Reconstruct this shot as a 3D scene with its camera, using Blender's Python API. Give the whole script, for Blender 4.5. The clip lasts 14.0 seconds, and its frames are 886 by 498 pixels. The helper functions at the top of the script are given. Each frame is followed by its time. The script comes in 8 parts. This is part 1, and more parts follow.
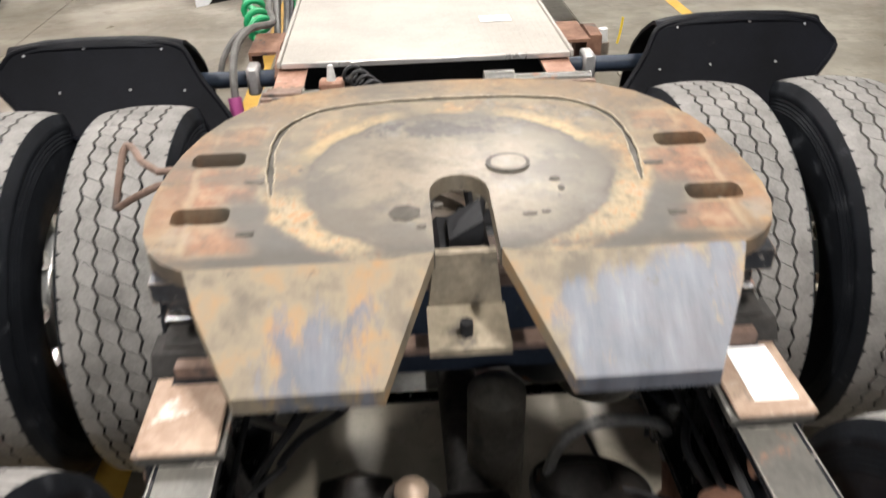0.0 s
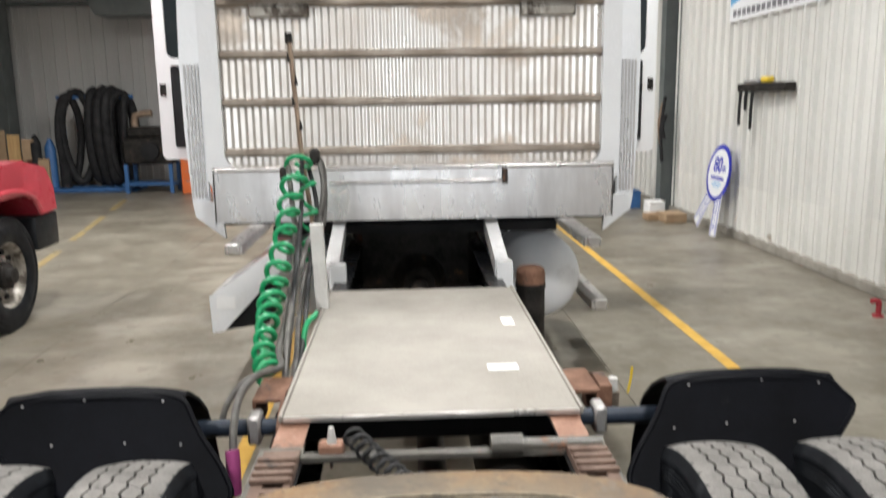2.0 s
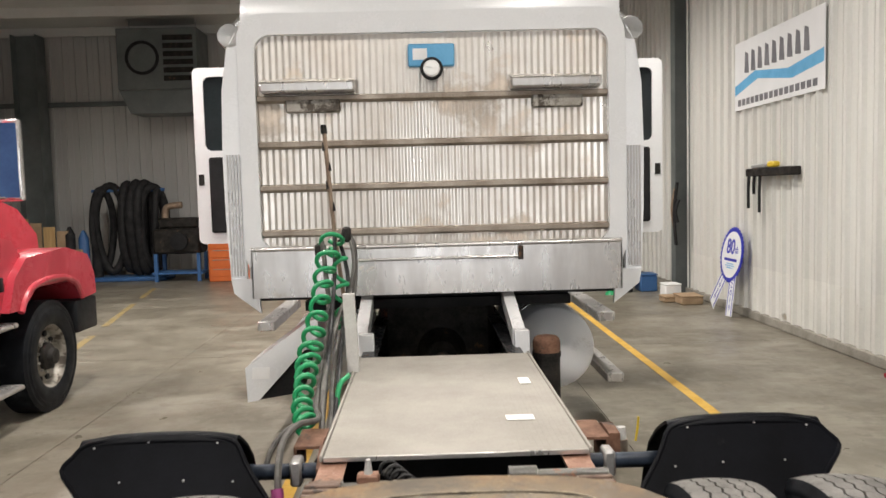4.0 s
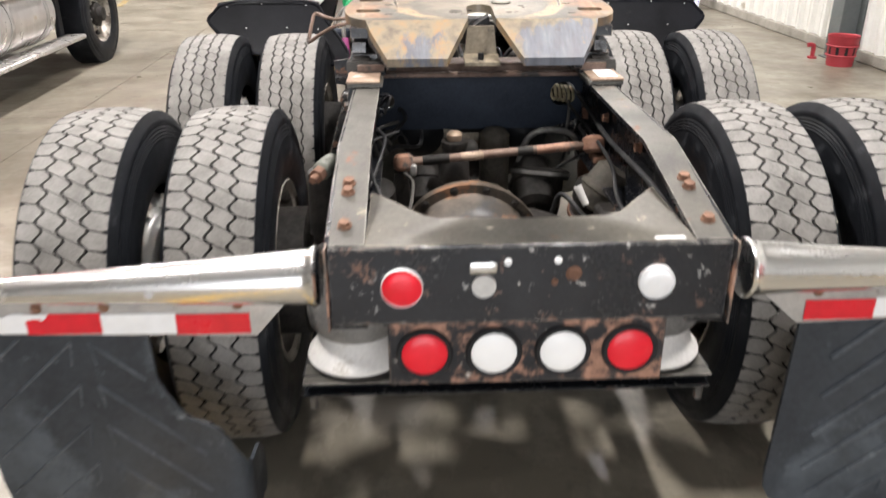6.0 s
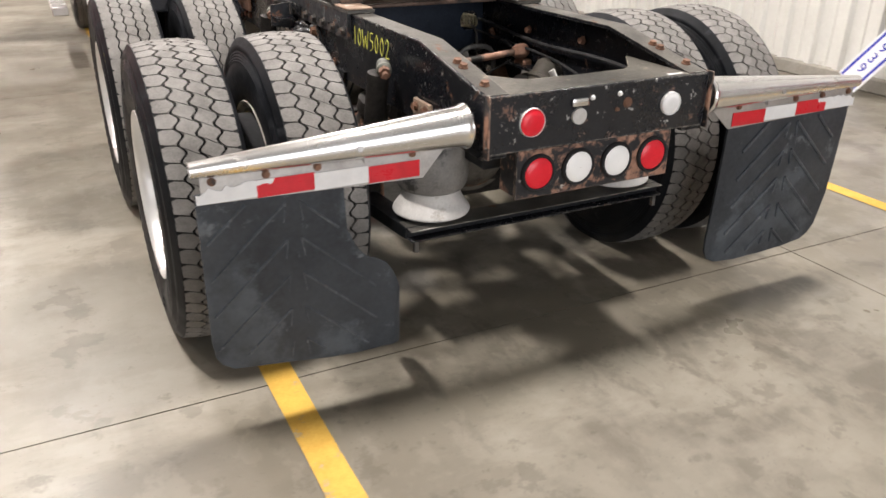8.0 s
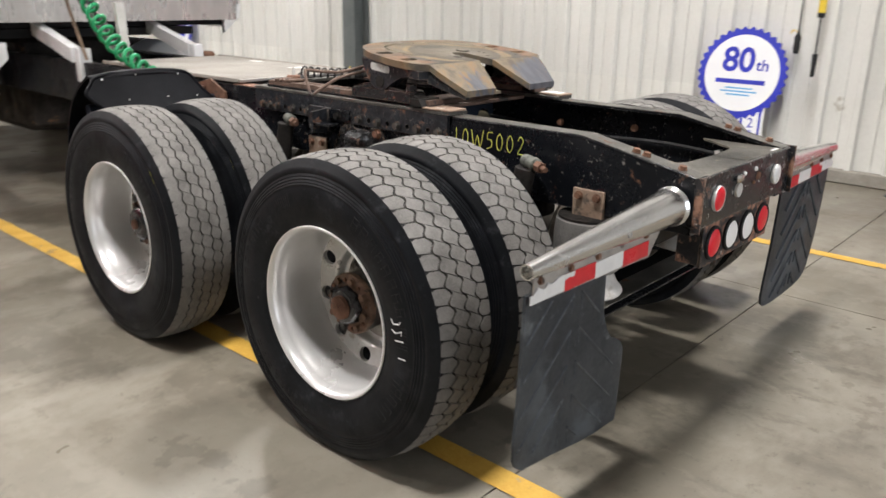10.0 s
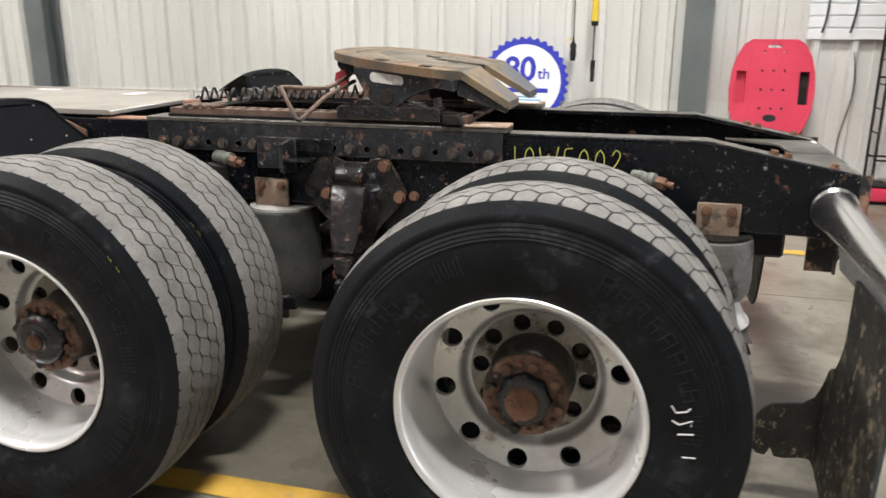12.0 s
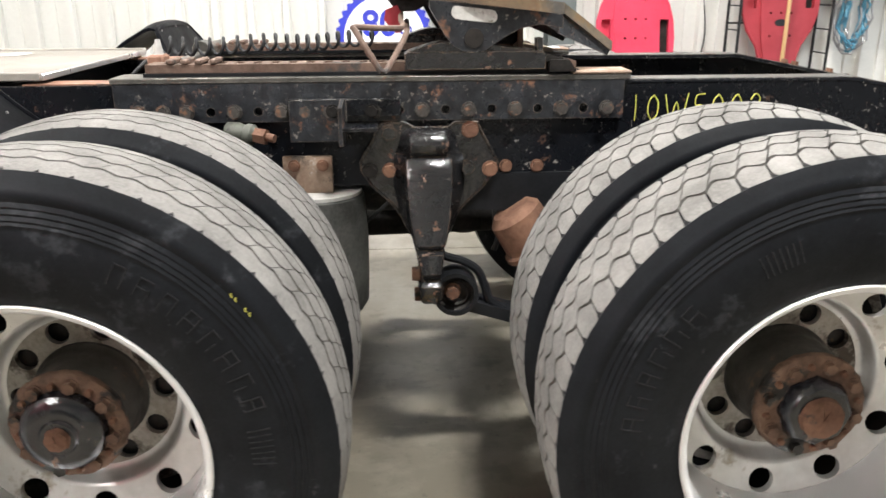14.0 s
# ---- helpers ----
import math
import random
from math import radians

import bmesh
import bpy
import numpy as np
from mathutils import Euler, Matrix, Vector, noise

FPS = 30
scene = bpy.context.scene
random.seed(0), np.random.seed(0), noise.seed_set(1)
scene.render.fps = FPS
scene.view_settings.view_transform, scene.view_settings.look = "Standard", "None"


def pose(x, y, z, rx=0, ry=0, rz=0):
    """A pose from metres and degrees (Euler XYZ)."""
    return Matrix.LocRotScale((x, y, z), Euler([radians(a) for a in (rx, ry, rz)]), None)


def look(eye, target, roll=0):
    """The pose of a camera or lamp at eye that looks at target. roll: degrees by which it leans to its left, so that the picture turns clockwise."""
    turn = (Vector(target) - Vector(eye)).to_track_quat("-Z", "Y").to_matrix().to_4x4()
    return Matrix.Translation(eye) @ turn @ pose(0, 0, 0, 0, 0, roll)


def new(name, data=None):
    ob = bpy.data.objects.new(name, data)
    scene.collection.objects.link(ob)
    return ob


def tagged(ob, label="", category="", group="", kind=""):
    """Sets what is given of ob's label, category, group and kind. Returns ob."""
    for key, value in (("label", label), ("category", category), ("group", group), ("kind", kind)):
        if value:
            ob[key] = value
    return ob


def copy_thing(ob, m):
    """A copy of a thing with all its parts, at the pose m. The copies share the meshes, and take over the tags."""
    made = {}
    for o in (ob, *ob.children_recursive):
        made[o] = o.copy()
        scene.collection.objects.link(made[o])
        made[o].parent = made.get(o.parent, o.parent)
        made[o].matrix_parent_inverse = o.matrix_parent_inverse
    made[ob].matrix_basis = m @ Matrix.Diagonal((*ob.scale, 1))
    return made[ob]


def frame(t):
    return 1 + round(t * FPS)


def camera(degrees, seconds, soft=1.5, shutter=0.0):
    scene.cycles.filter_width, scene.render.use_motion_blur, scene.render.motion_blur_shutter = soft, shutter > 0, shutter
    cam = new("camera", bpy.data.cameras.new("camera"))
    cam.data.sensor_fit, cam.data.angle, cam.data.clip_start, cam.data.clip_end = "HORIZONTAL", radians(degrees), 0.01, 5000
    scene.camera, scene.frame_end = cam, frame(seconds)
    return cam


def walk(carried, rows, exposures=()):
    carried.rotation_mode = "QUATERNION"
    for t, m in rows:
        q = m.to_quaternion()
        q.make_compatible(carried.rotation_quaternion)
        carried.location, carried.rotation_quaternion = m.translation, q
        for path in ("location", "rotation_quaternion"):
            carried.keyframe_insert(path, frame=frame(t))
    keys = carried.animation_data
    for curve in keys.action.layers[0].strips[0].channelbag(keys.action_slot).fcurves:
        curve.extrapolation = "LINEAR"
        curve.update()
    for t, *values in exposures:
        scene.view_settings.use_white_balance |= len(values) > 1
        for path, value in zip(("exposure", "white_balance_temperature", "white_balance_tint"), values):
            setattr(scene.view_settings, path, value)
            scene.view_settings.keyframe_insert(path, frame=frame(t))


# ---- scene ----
cam = camera(59.1, 14.0, shutter=0.5)
PATH = [
    (0, (-0.087, 0.325, 1.850), (0.009, 2.014, 0.783), -1.4),
    (0.5, (-0.049, 0.559, 1.885), (0.048, 2.254, 0.827), -1.4),
    (1, (-0.037, 0.581, 1.930), (0.056, 2.330, 0.964), -1.6),
    (1.5, (-0.039, 0.512, 1.962), (0.060, 2.381, 1.258), -1.2),
    (2, (-0.055, 0.458, 1.978), (0.036, 2.421, 1.606), -0.8),
    (2.2, (-0.058, 0.438, 1.990), (0.021, 2.414, 1.696), -0.6),
    (4.3, (-0.078, -0.029, 1.899), (-0.034, 1.966, 1.755), -1.5),
    (4.5, (-0.072, -0.163, 1.836), (-0.032, 1.814, 1.534), -1.0),
    (5, (-0.069, -0.604, 1.745), (-0.036, 1.302, 1.141), -1.1),
    (5.5, (-0.154, -1.068, 1.712), (-0.118, 0.788, 0.965), -0.7),
    (6, (-0.244, -1.475, 1.64), (-0.171, 0.347, 0.819), -0.2),
    (6.5, (-0.458, -1.782, 1.568), (-0.303, 0.034, 0.744), 0.0),
    (7, (-0.776, -1.909, 1.527), (-0.386, -0.131, 0.699), 0.2),
    (7.5, (-1.147, -1.919, 1.53), (-0.506, -0.224, 0.684), 0.5),
    (8, (-1.549, -1.941, 1.537), (-0.725, -0.325, 0.695), 0.7),
    (8.5, (-1.877, -1.769, 1.56), (-0.906, -0.229, 0.732), 0.9),
    (9, (-2.269, -1.596, 1.568), (-1.179, -0.104, 0.801), 0.7),
    (9.2, (-2.425, -1.519, 1.587), (-1.279, -0.047, 0.866), 0.8),
    (11.3, (-3.037, 0.066, 1.459), (-1.264, 0.805, 0.903), 0.1),
    (11.5, (-3.028, 0.241, 1.465), (-1.226, 0.907, 0.906), 0.3),
    (12, (-2.947, 0.611, 1.412), (-1.089, 1.104, 0.861), 0.2),
    (12.5, (-2.816, 0.907, 1.354), (-0.916, 1.201, 0.802), -0.0),
    (13, (-2.598, 1.204, 1.32), (-0.687, 1.351, 0.749), 0.1),
    (13.5, (-2.518, 1.435, 1.304), (-0.613, 1.475, 0.697), -0.2),
    (14, (-2.497, 1.655, 1.303), (-0.602, 1.56, 0.67), -0.3),
]
walk(cam, [(t, look(eye, target, roll)) for t, eye, target, roll in PATH], exposures=[(0.0, 0.0, 6500, 12), (0.3, -0.19, 6500, 12), (0.5, -0.38, 6450, 12), (1.0, -0.49, 6300, 12), (1.5, -0.43, 6250, 11), (2.0, -0.47, 6350, 10), (4.5, -0.66, 6800, 12), (5.0, -0.22, 6600, 12), (5.5, 0.34, 6350, 12), (6.5, 0.15, 6700, 15), (7.5, 0.06, 6700, 15), (8.0, -0.05, 6700, 15), (8.5, -0.2, 6550, 14), (9.0, -0.4, 6500, 14), (11.5, -0.24, 6400, 10), (12.5, -0.16, 6450, 10), (13.0, 0.03, 6400, 10), (13.5, 0.24, 6400, 10), (14.0, 0.36, 6400, 10)])

# ---- world and lamps ----
world = bpy.data.worlds.new("world")
scene.world = world
world.use_nodes = True
world.node_tree.nodes["Background"].inputs[0].default_value = (0.75, 0.85, 1.0, 1)
world.node_tree.nodes["Background"].inputs[1].default_value = 0.1
scene.view_settings.exposure = 0.0

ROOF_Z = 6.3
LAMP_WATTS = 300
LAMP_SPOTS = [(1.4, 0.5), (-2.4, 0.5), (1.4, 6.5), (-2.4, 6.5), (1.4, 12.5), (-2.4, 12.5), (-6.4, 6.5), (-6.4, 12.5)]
DOOR_X0, DOOR_X1, DOOR_H, DAY_WATTS = -3.4, 2.6, 4.2, 370

# ---- materials ----
def ramp(nt, fac, stops):
    node = nt.nodes.new("ShaderNodeValToRGB")
    els = node.color_ramp.elements
    while len(els) < len(stops):
        els.new(0.5)
    for el, (p, c) in zip(els, stops):
        el.position = p
        el.color = (c, c, c, 1) if isinstance(c, (int, float)) else (*c, 1)
    nt.links.new(fac, node.inputs[0])
    return node.outputs[0]


def noise_at(nt, coord, scale, detail=4, rough=0.6, stretch=None):
    if stretch:
        mp = nt.nodes.new("ShaderNodeMapping")
        mp.inputs["Scale"].default_value = stretch
        nt.links.new(coord, mp.inputs[0])
        coord = mp.outputs[0]
    n = nt.nodes.new("ShaderNodeTexNoise")
    n.inputs["Scale"].default_value, n.inputs["Detail"].default_value, n.inputs["Roughness"].default_value = scale, detail, rough
    nt.links.new(coord, n.inputs["Vector"])
    return n.outputs["Fac"]


def mixed(nt, fac, a, b):
    m = nt.nodes.new("ShaderNodeMix")
    m.data_type = "RGBA"
    for sock, v in ((m.inputs[0], fac), (m.inputs[6], a), (m.inputs[7], b)):
        if isinstance(v, bpy.types.NodeSocket):
            nt.links.new(v, sock)
        elif isinstance(v, (int, float)):
            sock.default_value = v
        else:
            sock.default_value = (*v, 1)
    return m.outputs[2]


def sums(nt, op, a, b):
    n = nt.nodes.new("ShaderNodeMath")
    n.operation = op
    for sock, v in ((n.inputs[0], a), (n.inputs[1], b)):
        if isinstance(v, bpy.types.NodeSocket):
            nt.links.new(v, sock)
        else:
            sock.default_value = v
    return n.outputs[0]


def surface(name, dark, light, scale=6, rough=(0.5, 0.7), metal=0.0, bump=0.15, grain=80, spots=None, streak=None, second=None, coat=0.0, spec=None, edge=None):
    """edge: (colour, width in metres) of paint rubbed off along the edges. dark and light: the base colour's two ends. spots, second: (colour, noise scale, threshold, roughness) of rust, dirt or worn patches."""
    m = bpy.data.materials.new(name)
    m.use_nodes = True
    nt = m.node_tree
    bsdf = nt.nodes["Principled BSDF"]
    co = nt.nodes.new("ShaderNodeTexCoord").outputs["Object"]
    big = noise_at(nt, co, scale, 5, 0.6, streak)
    fine = noise_at(nt, co, grain, 3, 0.6)
    mid = nt.nodes.new("ShaderNodeMath")
    mid.operation = "MULTIPLY_ADD"
    nt.links.new(fine, mid.inputs[0])
    mid.inputs[1].default_value = 0.35
    add = nt.nodes.new("ShaderNodeMath")
    add.operation = "MULTIPLY_ADD"
    nt.links.new(big, add.inputs[0])
    add.inputs[1].default_value, add.inputs[2].default_value = 1.0, -0.175
    nt.links.new(add.outputs[0], mid.inputs[2])
    f = mid.outputs[0]
    col = ramp(nt, f, [(0.3, dark), (0.7, light)])
    rgh = ramp(nt, f, [(0.3, rough[1]), (0.7, rough[0])])
    met = None
    for extra in (spots, second):
        if extra:
            c, s, th, r = extra
            n = noise_at(nt, co, s, 8, 0.68)
            mask = ramp(nt, n, [(th, 0.0), (th + 0.07, 1.0)])
            n2 = noise_at(nt, co, s * 4, 4, 0.6)
            tint = ramp(nt, n2, [(0.3, tuple(v * 0.55 for v in c)), (0.7, tuple(min(1, v * 1.3) for v in c))])
            col = mixed(nt, mask, col, tint)
            rgh = mixed(nt, mask, rgh, (r, r, r))
            if metal:
                met = mixed(nt, mask, met if met else (metal, metal, metal), (0, 0, 0))
    if edge:
        bev = nt.nodes.new("ShaderNodeBevel")
        bev.samples = 4
        bev.inputs["Radius"].default_value = edge[1]
        dot = nt.nodes.new("ShaderNodeVectorMath")
        dot.operation = "DOT_PRODUCT"
        nt.links.new(bev.outputs[0], dot.inputs[0])
        nt.links.new(nt.nodes.new("ShaderNodeNewGeometry").outputs["Normal"], dot.inputs[1])
        chip = sums(nt, "MULTIPLY", ramp(nt, sums(nt, "SUBTRACT", 1.0, dot.outputs["Value"]), [(0.02, 0.0), (0.16, 1.0)]), ramp(nt, noise_at(nt, co, 28, 6, 0.7), [(0.42, 0.0), (0.58, 1.0)]))
        col = mixed(nt, sums(nt, "MULTIPLY", chip, 0.85), col, edge[0])
    nt.links.new(col, bsdf.inputs["Base Color"])
    nt.links.new(rgh, bsdf.inputs["Roughness"])
    bsdf.inputs["Metallic"].default_value = metal
    if met:
        nt.links.new(met, bsdf.inputs["Metallic"])
    bsdf.inputs["Coat Weight"].default_value = coat
    bsdf.inputs["Specular IOR Level"].default_value = spec if spec is not None else (0.22 if max(light) < 0.08 and not metal else 0.5)
    if bump:
        b = nt.nodes.new("ShaderNodeBump")
        b.inputs["Strength"].default_value, b.inputs["Distance"].default_value = bump, 0.006
        nt.links.new(f, b.inputs["Height"])
        nt.links.new(b.outputs[0], bsdf.inputs["Normal"])
    return m


RUST = (0.22, 0.085, 0.04)
M = {
    "wall": surface("painted_steel_wall", (0.61, 0.608, 0.578), (0.72, 0.717, 0.688), 0.7, (0.35, 0.5), 0, 0.03, 30, streak=(1, 1, 0.15)),
    "wall_low": surface("painted_steel_wall_scuffed", (0.64, 0.635, 0.60), (0.76, 0.755, 0.72), 0.9, (0.4, 0.6), 0, 0.04, 30, ((0.32, 0.29, 0.24), 2.2, 0.62, 0.7)),
    # same wall paint, darkened: the far end's dimness is put in the colour
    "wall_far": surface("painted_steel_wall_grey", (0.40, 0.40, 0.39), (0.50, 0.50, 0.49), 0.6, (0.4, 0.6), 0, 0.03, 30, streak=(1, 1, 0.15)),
    "kerb": surface("kerb_concrete", (0.20, 0.185, 0.16), (0.36, 0.335, 0.295), 3, (0.7, 0.9), 0, 0.4, 60),
    "column": surface("grey_steel_column", (0.10, 0.115, 0.115), (0.15, 0.165, 0.165), 2, (0.4, 0.55), 0.0, 0.05, 40, ((0.2, 0.19, 0.17), 5, 0.68, 0.7)),
    "ceiling": surface("ceiling_liner", (0.52, 0.52, 0.50), (0.62, 0.62, 0.60), 0.5, (0.6, 0.8), 0, 0.05, 20),
    "yellow": surface("yellow_line_paint", (0.52, 0.30, 0.045), (0.66, 0.41, 0.075), 5, (0.5, 0.7), 0, 0.1, 90, ((0.30, 0.25, 0.17), 9, 0.60, 0.8), second=((0.20, 0.165, 0.11), 3.5, 0.62, 0.8)),
    "black": surface("black_chassis_paint", (0.006, 0.007, 0.008), (0.018, 0.019, 0.022), 5, (0.32, 0.55), 0, 0.12, 120, ((0.16, 0.075, 0.04), 11, 0.65, 0.85), second=((0.06, 0.055, 0.05), 3.2, 0.62, 0.8)),
    "black_side": surface("black_frame_paint", (0.004, 0.005, 0.007), (0.010, 0.011, 0.014), 4, (0.16, 0.36), 0, 0.14, 70, ((0.26, 0.24, 0.22), 50, 0.62, 0.8), second=((0.13, 0.065, 0.038), 16, 0.625, 0.85), spec=0.3, edge=((0.17, 0.16, 0.15), 0.006)),
    "flange": surface("dusty_frame_flange", (0.044, 0.042, 0.038), (0.125, 0.118, 0.103), 5, (0.26, 0.46), 0.1, 0.2, 120, ((0.30, 0.26, 0.20), 10, 0.62, 0.85), second=(RUST, 8, 0.62, 0.85), edge=((0.42, 0.39, 0.35), 0.006)),
    "bumper": surface("scuffed_black_crossmember", (0.007, 0.008, 0.011), (0.024, 0.026, 0.031), 4, (0.14, 0.34), 0, 0.12, 90, ((0.50, 0.49, 0.47), 30, 0.615, 0.7), second=((0.23, 0.12, 0.08), 11, 0.595, 0.9), spec=0.5, edge=((0.48, 0.45, 0.41), 0.009)),
    "panel": surface("rusty_light_panel", (0.016, 0.016, 0.018), (0.042, 0.042, 0.044), 4, (0.35, 0.6), 0, 0.25, 100, ((0.34, 0.19, 0.135), 8, 0.49, 0.9), second=((0.42, 0.38, 0.34), 40, 0.63, 0.8), edge=((0.40, 0.30, 0.24), 0.008)),
    "rust": surface("rusty_steel", (0.095, 0.045, 0.028), (0.225, 0.115, 0.07), 12, (0.7, 0.92), 0, 0.45, 90, ((0.03, 0.027, 0.024), 14, 0.58, 0.7)),
    "rust_cap": surface("rubbed_rusty_plate", (0.085, 0.052, 0.038), (0.19, 0.125, 0.095), 9, (0.5, 0.8), 0.1, 0.2, 90, ((0.045, 0.04, 0.037), 7, 0.56, 0.8)),
    "rust_pad": surface("bright_rusty_plate", (0.19, 0.095, 0.06), (0.36, 0.20, 0.14), 12, (0.45, 0.8), 0.1, 0.3, 90, ((0.08, 0.068, 0.06), 9, 0.55, 0.8), second=((0.40, 0.30, 0.25), 13, 0.61, 0.5)),
    "grime": surface("oily_dark_casting", (0.008, 0.0075, 0.007), (0.035, 0.031, 0.028), 8, (0.45, 0.8), 0, 0.5, 70, ((0.14, 0.075, 0.042), 8, 0.62, 0.9), second=((0.10, 0.092, 0.08), 5, 0.66, 0.9)),
    "gloss_black": surface("glossy_black_casting", (0.005, 0.005, 0.006), (0.020, 0.020, 0.021), 7, (0.15, 0.34), 0, 1.0, 45, ((0.20, 0.10, 0.058), 22, 0.605, 0.8), second=((0.07, 0.064, 0.058), 6, 0.60, 0.5), spec=0.85, edge=((0.22, 0.15, 0.10), 0.005)),
    "blue_black": surface("blue_black_crossmember", (0.014, 0.020, 0.032), (0.032, 0.043, 0.064), 4, (0.35, 0.55), 0, 0.1, 90, ((0.06, 0.06, 0.06), 7, 0.66, 0.8)),
    "rubber": surface("black_rubber", (0.010, 0.010, 0.011), (0.026, 0.026, 0.028), 7, (0.5, 0.7), 0, 0.12, 120, ((0.06, 0.057, 0.053), 5, 0.63, 0.85)),
    "sidewall": surface("tyre_sidewall_rubber", (0.0045, 0.0052, 0.0068), (0.0120, 0.0135, 0.0165), 7, (0.40, 0.58), 0, 0.10, 160, ((0.025, 0.027, 0.031), 9, 0.57, 0.7), second=((0.047, 0.049, 0.052), 24, 0.65, 0.8), spec=0.17),
    "tread": surface("worn_dusty_tread", (0.112, 0.107, 0.100), (0.208, 0.199, 0.187), 10, (0.75, 0.92), 0, 0.25, 160, ((0.10, 0.094, 0.088), 7, 0.62, 0.9)),
    "groove": surface("tread_groove", (0.006, 0.006, 0.0065), (0.016, 0.0155, 0.0155), 20, (0.8, 0.95), 0, 0.2, 160),
    "flap": surface("mud_flap_rubber", (0.016, 0.020, 0.026), (0.040, 0.048, 0.058), 4, (0.42, 0.6), 0, 0.3, 60, ((0.095, 0.106, 0.116), 9, 0.585, 0.6), second=((0.060, 0.071, 0.083), 2.2, 0.53, 0.55), streak=(1, 1, 0.7), spec=0.4),
    "plastic": surface("black_fender_plastic", (0.0018, 0.002, 0.0030), (0.0055, 0.006, 0.0085), 5, (0.38, 0.55), 0, 0.10, 120, ((0.012, 0.012, 0.013), 9, 0.66, 0.7), spec=0.07),
    "chrome": surface("dull_polished_stainless", (0.66, 0.655, 0.65), (0.84, 0.835, 0.825), 5, (0.17, 0.30), 1.0, 0.03, 200, streak=(0.3, 4, 4), spots=((0.34, 0.29, 0.22), 9, 0.66, 0.6)),
    "steel": surface("dull_steel_strip", (0.34, 0.33, 0.32), (0.52, 0.51, 0.50), 9, (0.35, 0.55), 0.7, 0.06, 120, ((0.20, 0.15, 0.11), 8, 0.70, 0.8)),
    "alloy": surface("polished_wheel_aluminium", (0.76, 0.76, 0.755), (0.88, 0.88, 0.875), 2.0, (0.26, 0.36), 0.5, 0.0, 10),
    "alloy_dirty": surface("dirty_wheel_aluminium", (0.20, 0.18, 0.15), (0.46, 0.43, 0.385), 6, (0.35, 0.6), 0.3, 0.1, 100, ((0.07, 0.055, 0.042), 8, 0.52, 0.7)),
    "hub": surface("rusty_hub", (0.07, 0.042, 0.029), (0.22, 0.128, 0.083), 20, (0.6, 0.9), 0.0, 0.9, 60, ((0.012, 0.011, 0.010), 13, 0.515, 0.4)),
    "aluminium": surface("brushed_aluminium", (0.50, 0.48, 0.468), (0.70, 0.688, 0.675), 3, (0.22, 0.40), 0.7, 0.04, 4, ((0.36, 0.31, 0.25), 4, 0.64, 0.6), streak=(3, 3, 0.6)),
    "alu_panel": surface("stained_aluminium_panel", (0.66, 0.60, 0.535), (0.90, 0.865, 0.815), 2.2, (0.26, 0.40), 0.75, 0.0, 5, ((0.60, 0.52, 0.44), 1.7, 0.54, 0.34), streak=(1.2, 1, 0.5)),
    "alu_dirty": surface("dirty_brown_aluminium", (0.24, 0.195, 0.155), (0.44, 0.38, 0.32), 5, (0.4, 0.6), 0.5, 0.1, 90),
    "deck": surface("dusty_aluminium_deck", (0.270, 0.252, 0.224), (0.365, 0.344, 0.308), 2.5, (0.5, 0.7), 0.0, 0.05, 110, ((0.30, 0.275, 0.235), 3, 0.62, 0.8), spec=0.35),
    "white": surface("white_truck_paint", (0.74, 0.75, 0.77), (0.82, 0.83, 0.84), 2, (0.2, 0.32), 0, 0.02, 60, ((0.55, 0.54, 0.52), 6, 0.70, 0.5), coat=0.3),
    "plate": surface("greasy_worn_fifth_wheel_steel", (0.105, 0.082, 0.054), (0.225, 0.178, 0.120), 5, (0.4, 0.62), 0.1, 0.2, 100, ((0.30, 0.155, 0.055), 8, 0.60, 0.7), second=((0.06, 0.053, 0.042), 5, 0.57, 0.55)),
    "ramp": surface("rubbed_blue_steel_ramp", (0.13, 0.142, 0.17), (0.23, 0.248, 0.285), 9, (0.4, 0.58), 0.25, 0.1, 140, ((0.25, 0.165, 0.08), 4, 0.53, 0.7), second=((0.19, 0.168, 0.128), 6, 0.47, 0.6), streak=(2.5, 0.6, 0.6)),
    "bag": surface("dusty_air_bag_rubber", (0.075, 0.073, 0.070), (0.20, 0.193, 0.182), 6, (0.5, 0.75), 0, 0.1, 120, ((0.022, 0.022, 0.022), 5, 0.60, 0.6)),
    "piston": surface("grey_air_bag_piston", (0.42, 0.41, 0.39), (0.64, 0.625, 0.60), 6, (0.5, 0.7), 0.0, 0.1, 100, ((0.28, 0.25, 0.21), 6, 0.64, 0.8)),
    "red_lens": surface("red_lens", (0.72, 0.008, 0.022), (0.84, 0.012, 0.032), 20, (0.28, 0.38), 0, 0.05, 300),
    "white_lens": surface("white_lens", (0.90, 0.90, 0.89), (0.95, 0.95, 0.94), 20, (0.28, 0.38), 0, 0.05, 300),
    "red_tape": surface("red_reflective_tape", (0.56, 0.01, 0.02), (0.70, 0.015, 0.03), 20, (0.25, 0.4), 0, 0.02, 200),
    "white_tape": surface("white_reflective_tape", (0.74, 0.74, 0.74), (0.84, 0.84, 0.84), 20, (0.25, 0.4), 0, 0.02, 200, ((0.5, 0.45, 0.4), 12, 0.72, 0.6)),
    "paper": surface("white_paper_sticker", (0.80, 0.80, 0.80), (0.86, 0.86, 0.86), 10, (0.6, 0.7), 0, 0.02, 100),
    "green": surface("green_nylon_hose", (0.008, 0.235, 0.085), (0.018, 0.34, 0.135), 12, (0.3, 0.45), 0, 0.03, 100, ((0.03, 0.12, 0.06), 9, 0.66, 0.6)),
